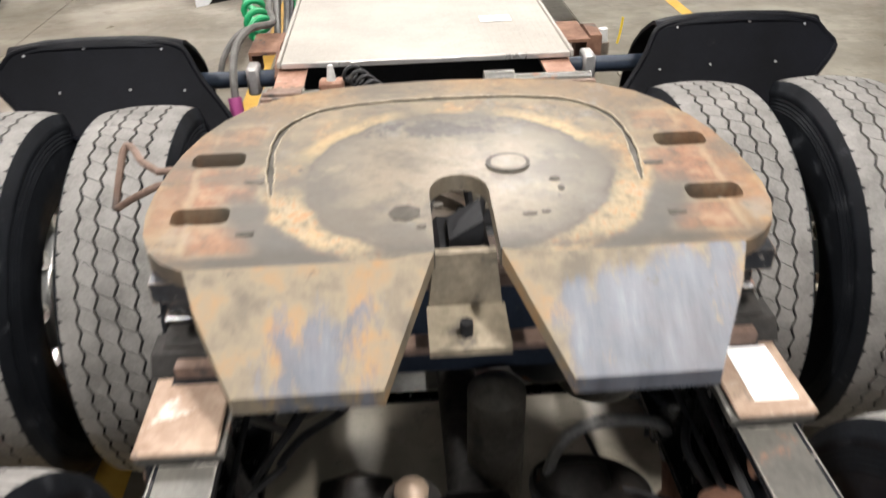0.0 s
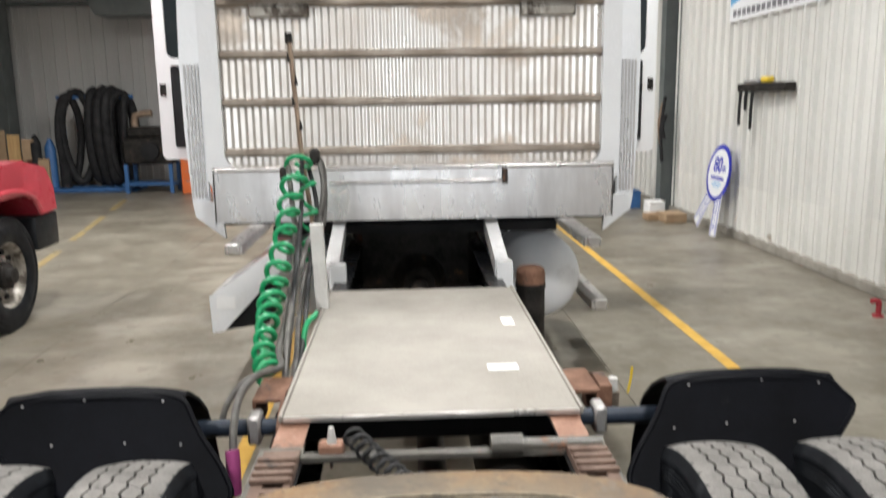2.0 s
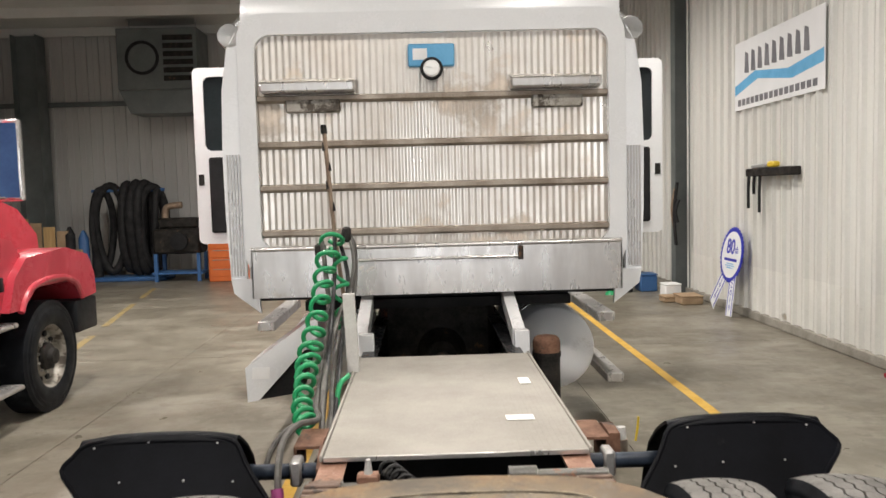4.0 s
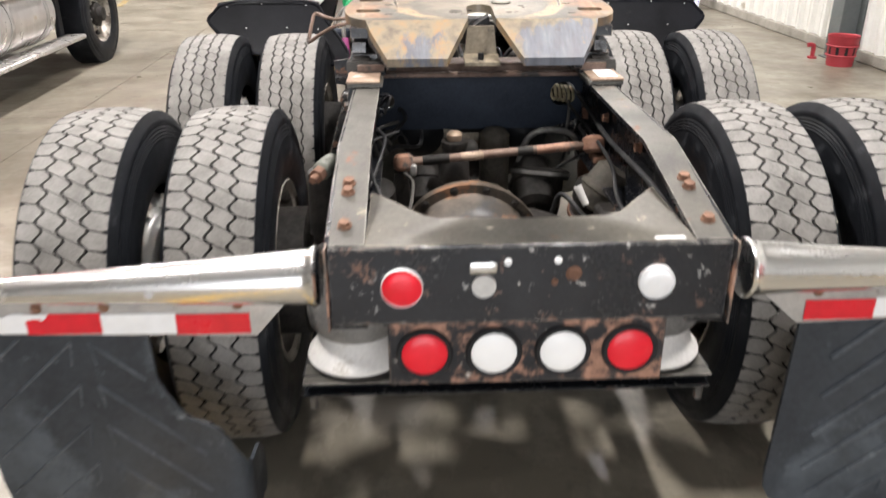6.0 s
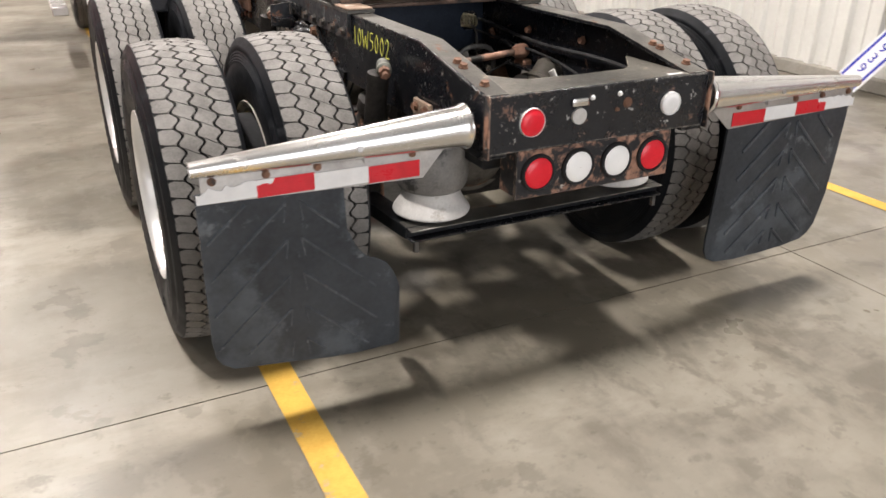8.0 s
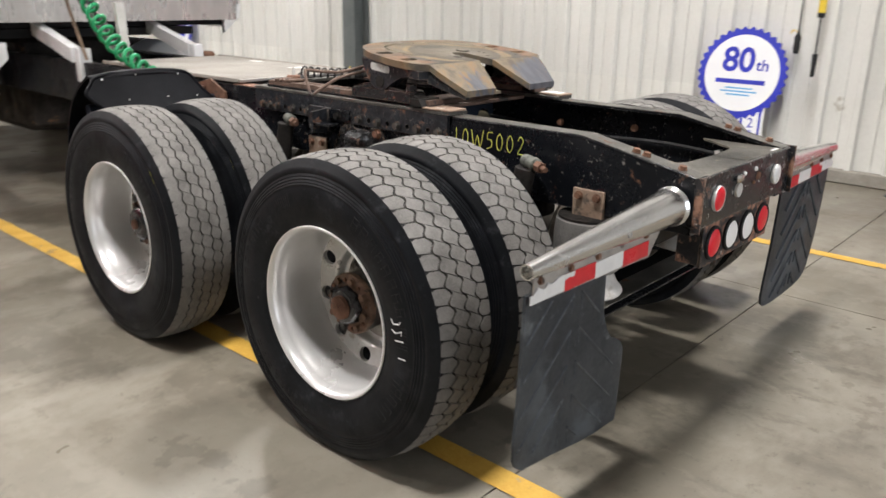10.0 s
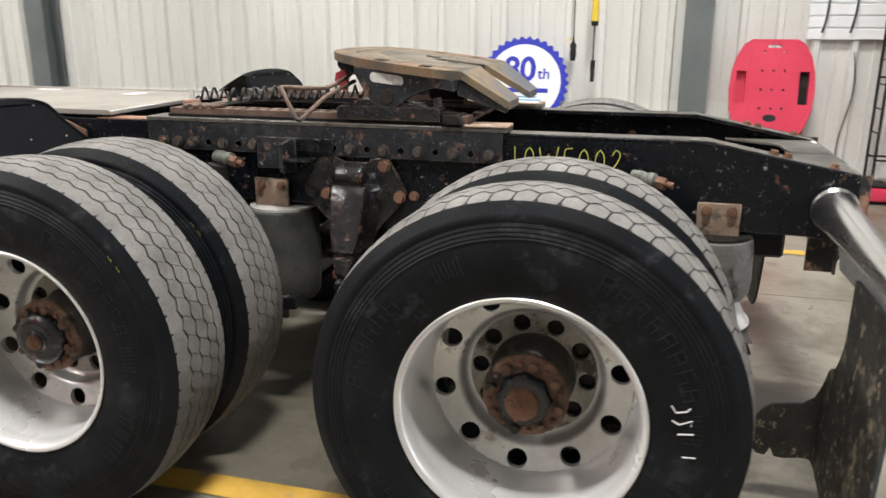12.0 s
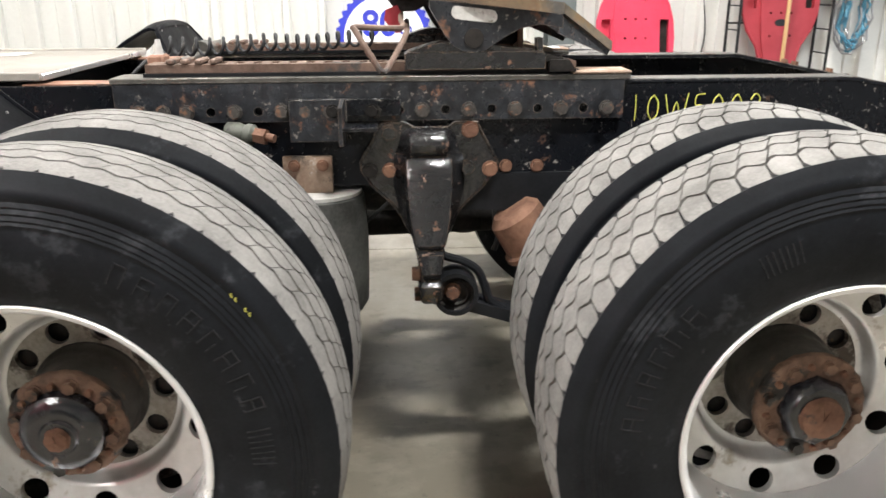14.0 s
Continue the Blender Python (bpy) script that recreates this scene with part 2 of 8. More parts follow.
    "hose": surface("black_rubber_hose", (0.02, 0.02, 0.021), (0.05, 0.05, 0.052), 12, (0.45, 0.65), 0, 0.08, 100, ((0.12, 0.11, 0.10), 9, 0.62, 0.8)),
    "bronze": surface("brown_rusty_rod", (0.20, 0.14, 0.10), (0.36, 0.27, 0.20), 9, (0.4, 0.65), 0.4, 0.1, 100),
    "red_paint": surface("red_truck_paint", (0.44, 0.035, 0.055), (0.54, 0.055, 0.080), 2, (0.22, 0.35), 0, 0.02, 80, ((0.32, 0.05, 0.05), 5, 0.68, 0.5), coat=0.4),
    "red_plastic": surface("red_moulded_plastic", (0.54, 0.022, 0.062), (0.66, 0.045, 0.10), 3, (0.45, 0.6), 0, 0.05, 90, ((0.36, 0.02, 0.05), 6, 0.70, 0.6)),
    "red_dull": surface("dull_red_plastic", (0.28, 0.02, 0.03), (0.40, 0.04, 0.055), 3, (0.45, 0.6), 0, 0.05, 90, ((0.16, 0.03, 0.03), 5, 0.62, 0.7)),
    "sign_white": surface("white_sign_board", (0.76, 0.77, 0.79), (0.82, 0.83, 0.85), 2, (0.4, 0.5), 0, 0.01, 60),
    "sign_blue": surface("blue_sign_ink", (0.018, 0.025, 0.36), (0.026, 0.04, 0.46), 4, (0.4, 0.5), 0, 0.01, 60),
    "sky_blue": surface("light_blue_ink", (0.10, 0.36, 0.62), (0.14, 0.44, 0.72), 4, (0.5, 0.6), 0, 0.01, 60),
    "grey_ink": surface("grey_ink", (0.12, 0.12, 0.14), (0.2, 0.2, 0.22), 4, (0.5, 0.6), 0, 0.01, 60),
    "chalk": surface("yellow_paint_marker", (0.52, 0.51, 0.08), (0.66, 0.65, 0.14), 30, (0.6, 0.8), 0, 0.1, 200),
    "white_chalk": surface("white_chalk", (0.55, 0.55, 0.55), (0.7, 0.7, 0.7), 30, (0.7, 0.9), 0, 0.1, 200),
    "dark_glass": surface("dark_glass", (0.015, 0.02, 0.022), (0.025, 0.03, 0.033), 2, (0.04, 0.08), 0, 0.0, 60),
    # near black: black parts, and recesses whose shade is put in the colour
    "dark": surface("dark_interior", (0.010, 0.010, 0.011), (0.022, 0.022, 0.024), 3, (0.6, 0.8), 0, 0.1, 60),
    "orange": surface("orange_painted_steel", (0.62, 0.13, 0.03), (0.74, 0.18, 0.045), 3, (0.4, 0.5), 0, 0.03, 80),
    "card": surface("brown_cardboard", (0.30, 0.20, 0.12), (0.42, 0.30, 0.19), 4, (0.8, 0.9), 0, 0.1, 60),
    "blue": surface("blue_painted_steel", (0.03, 0.10, 0.26), (0.05, 0.15, 0.36), 4, (0.4, 0.6), 0, 0.05, 60),
    "blue_hose": surface("blue_air_hose", (0.06, 0.20, 0.30), (0.10, 0.30, 0.42), 6, (0.45, 0.6), 0, 0.05, 60),
    "yellow_plastic": surface("yellow_plastic", (0.66, 0.46, 0.03), (0.78, 0.56, 0.05), 6, (0.4, 0.5), 0, 0.03, 60),
    "galv": surface("galvanised_sheet", (0.30, 0.30, 0.31), (0.44, 0.44, 0.45), 3, (0.4, 0.55), 0.5, 0.05, 60),
    "magenta": surface("magenta_tape", (0.22, 0.03, 0.12), (0.32, 0.06, 0.19), 9, (0.5, 0.6), 0, 0.05, 60),
    "wood": surface("pale_wood", (0.45, 0.28, 0.12), (0.62, 0.42, 0.2), 5, (0.5, 0.7), 0, 0.1, 60, streak=(4, 4, 0.3)),
}


def floor_material():
    """Trowelled concrete: broad soft mottling, dark oily smudges, fine specks."""
    m = bpy.data.materials.new("stained_concrete")
    m.use_nodes = True
    nt = m.node_tree
    bsdf = nt.nodes["Principled BSDF"]
    co = nt.nodes.new("ShaderNodeTexCoord").outputs["Object"]
    broad = noise_at(nt, co, 0.6, 5, 0.6)
    col = ramp(nt, broad, [(0.34, (0.142, 0.125, 0.096)), (0.50, (0.186, 0.166, 0.130)), (0.66, (0.240, 0.218, 0.177))])
    # the dark layers are strongest in the bay, round the truck's rear half
    sep = nt.nodes.new("ShaderNodeSeparateXYZ")
    nt.links.new(co, sep.inputs[0])
    dx, dy = sums(nt, "MULTIPLY", sums(nt, "SUBTRACT", sep.outputs[0], 0.3), 0.55), sums(nt, "MULTIPLY", sums(nt, "SUBTRACT", sep.outputs[1], 1.0), 0.30)
    far = sums(nt, "SQRT", sums(nt, "ADD", sums(nt, "MULTIPLY", dx, dx), sums(nt, "MULTIPLY", dy, dy)), 0.0)
    bay_mask = ramp(nt, sums(nt, "ADD", far, sums(nt, "MULTIPLY", sums(nt, "SUBTRACT", noise_at(nt, co, 0.8, 3, 0.6), 0.5), 0.8)), [(0.35, 1.0), (1.0, 0.25)])
    for s, st, lo, hi, amount, c, det, bay in ((1.5, (1, 0.7, 1), 0.50, 0.60, 0.70, (0.078, 0.067, 0.050), 8, True), (1.1, (0.6, 1.2, 1), 0.52, 0.60, 0.75, (0.282, 0.258, 0.213), 8, False),
                                               (3.1, (0.8, 0.6, 1), 0.55, 0.62, 0.40, (0.276, 0.254, 0.210), 7, False), (4.2, (1, 0.5, 1), 0.56, 0.63, 0.55, (0.072, 0.062, 0.047), 8, True),
                                               (9.0, (0.5, 1.0, 1), 0.60, 0.68, 0.30, (0.260, 0.238, 0.197), 6, False), (14, None, 0.64, 0.68, 0.5, (0.068, 0.059, 0.046), 6, True),
                                               (2.4, (0.7, 1.1, 1), 0.50, 0.56, 0.30, (0.135, 0.119, 0.092), 10, False), (6.5, (1.2, 0.7, 1), 0.53, 0.58, 0.32, (0.250, 0.228, 0.186), 10, False), (5.2, None, 0.57, 0.61, 0.45, (0.110, 0.096, 0.073), 10, False),
                                               (26, None, 0.69, 0.73, 0.6, (0.048, 0.042, 0.034), 4, True), (70, None, 0.66, 0.71, 0.3, (0.070, 0.062, 0.050), 2, False)):
        mask = ramp(nt, noise_at(nt, co, s, det, 0.62, st), [(lo, 0.0), (hi, amount)])
        col = mixed(nt, sums(nt, "MULTIPLY", mask, bay_mask) if bay else mask, col, c)
    nt.links.new(col, bsdf.inputs["Base Color"])
    nt.links.new(ramp(nt, noise_at(nt, co, 2.2, 4, 0.6), [(0.3, 0.52), (0.7, 0.27)]), bsdf.inputs["Roughness"])
    b = nt.nodes.new("ShaderNodeBump")
    b.inputs["Strength"].default_value, b.inputs["Distance"].default_value = 0.06, 0.004
    nt.links.new(noise_at(nt, co, 38, 4, 0.6), b.inputs["Height"])
    nt.links.new(b.outputs[0], bsdf.inputs["Normal"])
    return m


M["floor"] = floor_material()


def emitter(name, colour, strength):
    m = bpy.data.materials.new(name)
    m.use_nodes = True
    b = m.node_tree.nodes["Principled BSDF"]
    b.inputs["Emission Color"].default_value, b.inputs["Emission Strength"].default_value = (*colour, 1), strength
    return m


M["tube_light"] = emitter("lamp_diffuser", (1.0, 0.98, 0.94), 6.0)


def worn_steel(name):
    m = bpy.data.materials.new(name)
    m.use_nodes = True
    nt = m.node_tree
    co = nt.nodes.new("ShaderNodeTexCoord").outputs["Object"]
    sep = nt.nodes.new("ShaderNodeSeparateXYZ")
    nt.links.new(co, sep.inputs[0])
    return m, nt, nt.nodes["Principled BSDF"], co, sep.outputs[0], sep.outputs[1]


def finish(nt, bsdf, co, col, rgh, bump, metal=0.0):
    nt.links.new(col, bsdf.inputs["Base Color"])
    nt.links.new(rgh, bsdf.inputs["Roughness"])
    bsdf.inputs["Metallic"].default_value = metal
    b = nt.nodes.new("ShaderNodeBump")
    b.inputs["Strength"].default_value, b.inputs["Distance"].default_value = bump, 0.006
    nt.links.new(noise_at(nt, co, 30, 6, 0.72), b.inputs["Height"])
    nt.links.new(b.outputs[0], bsdf.inputs["Normal"])


def plate_material():
    """The coupling plate: a grey rubbed disc, its dished shading put in as a paler middle and a dark rim, flaking rust
    and tan steel round it.
    """
    m, nt, bsdf, co, x, y = worn_steel("greasy_worn_fifth_wheel_plate")
    v = sums(nt, "MULTIPLY", sums(nt, "SUBTRACT", y, 1.43), 1.25)
    rho = sums(nt, "SQRT", sums(nt, "ADD", sums(nt, "MULTIPLY", x, x), sums(nt, "MULTIPLY", v, v)), 0.0)
    wander = sums(nt, "MULTIPLY", sums(nt, "SUBTRACT", noise_at(nt, co, 11, 6, 0.65), 0.5), 0.055)
    r = sums(nt, "MULTIPLY", sums(nt, "ADD", rho, wander), 1.80)
    col = ramp(nt, r, [(0.0, (0.19, 0.158, 0.115)), (0.25, (0.160, 0.132, 0.096)), (0.37, (0.125, 0.106, 0.081)), (0.418, (0.085, 0.073, 0.058)), (0.432, (0.055, 0.048, 0.039)), (0.450, (0.138, 0.112, 0.072)), (0.52, (0.155, 0.120, 0.077)),
                       (0.575, (0.18, 0.142, 0.092)), (0.625, (0.165, 0.124, 0.078)), (0.78, (0.150, 0.098, 0.055)), (0.95, (0.170, 0.108, 0.058))])
    flake = ramp(nt, noise_at(nt, co, 13, 8, 0.72), [(0.50, 0.0), (0.56, 0.9)])
    zone = ramp(nt, r, [(0.43, 0.0), (0.47, 0.55), (0.54, 0.55), (0.575, 0.1), (0.8, 0.25), (1.0, 0.4)])
    orange = ramp(nt, noise_at(nt, co, 60, 4, 0.6), [(0.35, (0.22, 0.095, 0.03)), (0.5, (0.36, 0.19, 0.065)), (0.65, (0.40, 0.28, 0.14))])
    col = mixed(nt, sums(nt, "MULTIPLY", flake, zone), col, orange)
    for s, lo, hi, amount, c in ((2.8, 0.50, 0.62, 0.6, (0.10, 0.086, 0.068)), (6, 0.52, 0.64, 0.85, (0.075, 0.066, 0.054)), (9, 0.58, 0.68, 0.5, (0.175, 0.17, 0.165)), (38, 0.64, 0.70, 0.8, (0.05, 0.044, 0.036)), (17, 0.60, 0.72, 0.30, (0.28, 0.22, 0.14))):
        col = mixed(nt, ramp(nt, noise_at(nt, co, s, 6, 0.65), [(lo, 0.0), (hi, amount)]), col, c)
    # the flanks outside the groove: rubbed rust-red between the slots, broken tan borders
    ax = sums(nt, "ABSOLUTE", x, 0.0)
    rag = sums(nt, "MULTIPLY", sums(nt, "SUBTRACT", noise_at(nt, co, 22, 8, 0.72), 0.5), 0.34)
    for cx, cy, hx, hy, amount in ((0.410, 1.45, 0.06, 0.15, 0.5), (0.352, 1.575, 0.040, 0.036, 0.5), (0.358, 1.430, 0.052, 0.058, 0.95), (0.350, 1.292, 0.052, 0.036, 0.8)):
        ux = sums(nt, "MULTIPLY", sums(nt, "ABSOLUTE", sums(nt, "SUBTRACT", ax, cx), 0.0), 0.5 / hx)
        uy = sums(nt, "MULTIPLY", sums(nt, "ABSOLUTE", sums(nt, "SUBTRACT", y, cy), 0.0), 0.5 / hy)
        e = sums(nt, "ADD", sums(nt, "MAXIMUM", ux, uy), rag)
        col = mixed(nt, ramp(nt, e, [(0.42, 0.0), (0.47, 0.30 * amount), (0.52, 0.30 * amount), (0.60, 0.0)]), col, (0.34, 0.27, 0.18))
        col = mixed(nt, ramp(nt, e, [(0.36, amount), (0.50, 0.0)]), col, ramp(nt, noise_at(nt, co, 24, 6, 0.7), [(0.35, (0.095, 0.06, 0.04)), (0.5, (0.195, 0.095, 0.053)), (0.66, (0.25, 0.16, 0.098))]))
    # grease dragged about: broad dark smudges and fine dark pitting
    col = mixed(nt, ramp(nt, noise_at(nt, co, 4.5, 9, 0.70, (1, 1.6, 1)), [(0.50, 0.0), (0.60, 0.75)]), col, (0.085, 0.072, 0.055))
    col = mixed(nt, ramp(nt, noise_at(nt, co, 22, 9, 0.75), [(0.56, 0.0), (0.66, 0.55)]), col, (0.085, 0.072, 0.057))
    col = mixed(nt, ramp(nt, noise_at(nt, co, 15, 9, 0.75, (0.7, 1.4, 1)), [(0.58, 0.0), (0.70, 0.40)]), col, (0.30, 0.24, 0.155))
    low = ramp(nt, sums(nt, "ADD", sums(nt, "SUBTRACT", y, 1.0), sums(nt, "MULTIPLY", wander, 1.5)), [(0.37, 1.0), (0.43, 0.0)])
    crescent = sums(nt, "MULTIPLY", low, ramp(nt, r, [(0.435, 0.0), (0.46, 1.0), (0.53, 1.0), (0.56, 0.0)]))
    speck = ramp(nt, noise_at(nt, co, 55, 6, 0.7), [(0.36, (0.14, 0.105, 0.062)), (0.46, (0.30, 0.225, 0.125)), (0.54, (0.40, 0.32, 0.19)), (0.60, (0.40, 0.18, 0.05))])
    col = mixed(nt, sums(nt, "MULTIPLY", crescent, 0.48), col, speck)
    swath = sums(nt, "MULTIPLY", low, ramp(nt, r, [(0.535, 0.0), (0.56, 0.9), (0.63, 0.9), (0.70, 0.0)]))
    col = mixed(nt, swath, col, (0.066, 0.062, 0.055))
    # arcs above the disc: gold tone with its cream highlight put in the colour; a dark speckled patch on its upper rim
    high = ramp(nt, sums(nt, "ADD", sums(nt, "SUBTRACT", y, 1.0), wander), [(0.485, 0.0), (0.53, 1.0)])
    arc = sums(nt, "MULTIPLY", sums(nt, "MULTIPLY", high, ramp(nt, r, [(0.430, 0.0), (0.445, 1.0), (0.475, 1.0), (0.51, 0.0)])), ramp(nt, ax, [(0.06, 0.0), (0.13, 1.0)]))
    col = mixed(nt, sums(nt, "MULTIPLY", arc, 0.5), col, ramp(nt, noise_at(nt, co, 40, 6, 0.7), [(0.36, (0.20, 0.155, 0.09)), (0.5, (0.36, 0.26, 0.12)), (0.62, (0.42, 0.31, 0.16))]))
    sx = sums(nt, "MULTIPLY", sums(nt, "ADD", x, 0.02), 5.0)
    sy = sums(nt, "MULTIPLY", sums(nt, "SUBTRACT", y, 1.575), 17.0)
    dark_specks = sums(nt, "ADD", sums(nt, "SQRT", sums(nt, "ADD", sums(nt, "MULTIPLY", sx, sx), sums(nt, "MULTIPLY", sy, sy)), 0.0), sums(nt, "MULTIPLY", sums(nt, "SUBTRACT", noise_at(nt, co, 30, 8, 0.75), 0.5), 2.6))
    col = mixed(nt, ramp(nt, dark_specks, [(0.30, 0.85), (0.55, 0.0)]), col, (0.045, 0.042, 0.038))
    smear = sums(nt, "ADD", sums(nt, "MULTIPLY", sums(nt, "ABSOLUTE", sums(nt, "SUBTRACT", y, 1.245), 0.0), 12.0), sums(nt, "MULTIPLY", noise_at(nt, co, 16, 5, 0.65), 0.9))
    col = mixed(nt, ramp(nt, smear, [(0.42, 0.9), (0.80, 0.0)]), col, (0.055, 0.048, 0.039))
    rgh = ramp(nt, sums(nt, "ADD", r, sums(nt, "MULTIPLY", noise_at(nt, co, 20, 4, 0.6), 0.25)), [(0.3, 0.36), (0.55, 0.5), (0.85, 0.66)])
    finish(nt, bsdf, co, col, rgh, 0.28, 0.1)
    return m


def ramp_material():
    """The tail ramps: bare blue steel where trailers slide on, tan and rust along the edges."""
    m, nt, bsdf, co, x, y = worn_steel("rubbed_blue_steel_tail_ramp")
    u = sums(nt, "MULTIPLY", sums(nt, "ABSOLUTE", sums(nt, "SUBTRACT", sums(nt, "ABSOLUTE", x, 0.0), 0.225), 0.0), 7.5)
    v = sums(nt, "MULTIPLY", sums(nt, "ABSOLUTE", sums(nt, "SUBTRACT", y, 1.115), 0.0), 10.0)
    e = sums(nt, "MAXIMUM", u, v)
    e = sums(nt, "ADD", e, sums(nt, "MULTIPLY", sums(nt, "SUBTRACT", noise_at(nt, co, 14, 6, 0.68, (2.2, 0.8, 0.8)), 0.5), 2.2))
    e = sums(nt, "SUBTRACT", e, sums(nt, "MULTIPLY", x, 1.15))
    tan = ramp(nt, noise_at(nt, co, 12, 6, 0.65), [(0.35, (0.10, 0.083, 0.062)), (0.5, (0.185, 0.148, 0.10)), (0.62, (0.235, 0.145, 0.07)), (0.72, (0.24, 0.125, 0.05))])
    steel = ramp(nt, noise_at(nt, co, 14, 5, 0.6, (3, 0.6, 0.6)), [(0.3, (0.055, 0.063, 0.082)), (0.6, (0.095, 0.106, 0.132)), (0.8, (0.15, 0.16, 0.185))])
    col = mixed(nt, ramp(nt, e, [(0.48, 0.9), (0.80, 0.0)]), tan, steel)
    col = mixed(nt, ramp(nt, noise_at(nt, co, 26, 7, 0.7), [(0.62, 0.0), (0.70, 0.8)]), col, (0.07, 0.06, 0.05))
    rgh = ramp(nt, e, [(0.5, 0.5), (0.85, 0.64)])
    finish(nt, bsdf, co, col, rgh, 0.18, 0.15)
    return m


M["yellow_faded"] = surface("faded_yellow_line_paint", (0.26, 0.195, 0.085), (0.36, 0.27, 0.115), 5, (0.5, 0.7), 0, 0.1, 90, ((0.19, 0.17, 0.13), 7, 0.53, 0.8))
M["worn_bolt"] = surface("worn_grey_bolt", (0.030, 0.027, 0.025), (0.105, 0.095, 0.085), 22, (0.4, 0.65), 0.2, 0.3, 90, ((0.17, 0.09, 0.055), 26, 0.56, 0.85))
M["flap_ridge"] = surface("rubbed_flap_ridge_rubber", (0.028, 0.034, 0.042), (0.085, 0.098, 0.112), 9, (0.5, 0.7), 0, 0.2, 90, ((0.14, 0.152, 0.162), 14, 0.58, 0.7))
M["hose_dusty"] = surface("dusty_grey_hose", (0.055, 0.052, 0.048), (0.13, 0.123, 0.112), 12, (0.5, 0.7), 0, 0.08, 100, ((0.03, 0.03, 0.03), 9, 0.60, 0.7))
M["dusty"] = surface("oily_dust_caked_steel", (0.040, 0.035, 0.028), (0.120, 0.106, 0.086), 7, (0.55, 0.85), 0, 0.4, 80, ((0.020, 0.018, 0.016), 6, 0.56, 0.6), second=((0.16, 0.09, 0.055), 12, 0.62, 0.9))
M["gusset"] = surface("dusty_olive_gusset_plate", (0.050, 0.046, 0.039), (0.130, 0.121, 0.102), 4, (0.3, 0.5), 0.05, 0.15, 90, ((0.42, 0.38, 0.30), 17, 0.625, 0.8), second=((0.26, 0.15, 0.09), 11, 0.635, 0.85), edge=((0.46, 0.40, 0.31), 0.007))
M["tan_plastic"] = surface("dusty_tan_plastic", (0.17, 0.145, 0.085), (0.36, 0.31, 0.19), 20, (0.5, 0.7), 0, 0.15, 90, ((0.10, 0.085, 0.06), 16, 0.58, 0.8))
M["throat"] = surface("dusty_cream_throat_steel", (0.15, 0.122, 0.085), (0.32, 0.268, 0.19), 12, (0.5, 0.75), 0.05, 0.25, 90, ((0.07, 0.058, 0.045), 9, 0.56, 0.6))
M["plate"] = plate_material()
M["plate_edge"] = surface("rubbed_pale_plate_steel", (0.15, 0.125, 0.088), (0.30, 0.25, 0.175), 30, (0.4, 0.6), 0.1, 0.2, 120, ((0.10, 0.085, 0.065), 18, 0.56, 0.6))
M["ramp_plate"] = ramp_material()
M["grease"] = surface("dark_grease", (0.035, 0.031, 0.025), (0.075, 0.066, 0.054), 20, (0.35, 0.6), 0, 0.5, 60)
M["hub_barrel"] = surface("greasy_grey_barrel", (0.020, 0.019, 0.017), (0.070, 0.066, 0.058), 9, (0.3, 0.55), 0.2, 0.3, 60, ((0.13, 0.085, 0.055), 10, 0.60, 0.7))
M["oil_black"] = surface("oily_black_hub_cap", (0.006, 0.007, 0.011), (0.024, 0.026, 0.032), 9, (0.10, 0.30), 0, 0.6, 40, ((0.16, 0.085, 0.05), 18, 0.60, 0.8), spec=0.8)
M["bag_dark"] = surface("dusty_dark_air_bag_rubber", (0.030, 0.031, 0.029), (0.100, 0.100, 0.092), 6, (0.45, 0.7), 0, 0.15, 120, ((0.018, 0.018, 0.018), 5, 0.58, 0.6))
M["alloy_disc"] = surface("grubby_wheel_disc_aluminium", (0.56, 0.55, 0.53), (0.80, 0.795, 0.78), 5.0, (0.26, 0.42), 0.5, 0.02, 30, ((0.34, 0.30, 0.24), 7, 0.60, 0.5))
M["tank"] = surface("bright_tank_aluminium", (0.78, 0.82, 0.88), (0.88, 0.90, 0.94), 3, (0.26, 0.36), 0.1, 0.01, 120)
M["ring_line"] = surface("dusty_rubber_relief", (0.012, 0.0125, 0.014), (0.026, 0.027, 0.029), 12, (0.5, 0.65), 0, 0.1, 160)
M["angle"] = surface("scuffed_black_angle_steel", (0.005, 0.006, 0.008), (0.034, 0.037, 0.043), 26, (0.2, 0.48), 0, 0.3, 90, ((0.20, 0.18, 0.16), 50, 0.605, 0.75), second=((0.15, 0.075, 0.045), 17, 0.585, 0.85), spec=0.5, edge=((0.22, 0.17, 0.13), 0.005))
M["bushing"] = surface("grey_green_rubber", (0.055, 0.058, 0.048), (0.125, 0.13, 0.108), 14, (0.5, 0.7), 0, 0.2, 90, ((0.03, 0.028, 0.026), 12, 0.56, 0.7))
M["label"] = surface("grimy_white_label", (0.42, 0.41, 0.38), (0.68, 0.67, 0.64), 25, (0.4, 0.6), 0, 0.05, 160, ((0.18, 0.16, 0.13), 30, 0.56, 0.7))
M["bare_plate"] = surface("bare_brown_steel_plate", (0.20, 0.13, 0.09), (0.38, 0.28, 0.21), 12, (0.45, 0.8), 0.1, 0.3, 90, ((0.09, 0.072, 0.058), 9, 0.56, 0.8), second=((0.44, 0.39, 0.34), 13, 0.60, 0.5))
M["muddy_flap"] = surface("mud_spattered_flap_rubber", (0.022, 0.022, 0.020), (0.050, 0.047, 0.041), 6, (0.6, 0.8), 0, 0.3, 90, ((0.24, 0.205, 0.145), 26, 0.575, 0.9), second=((0.15, 0.128, 0.092), 5, 0.56, 0.9))
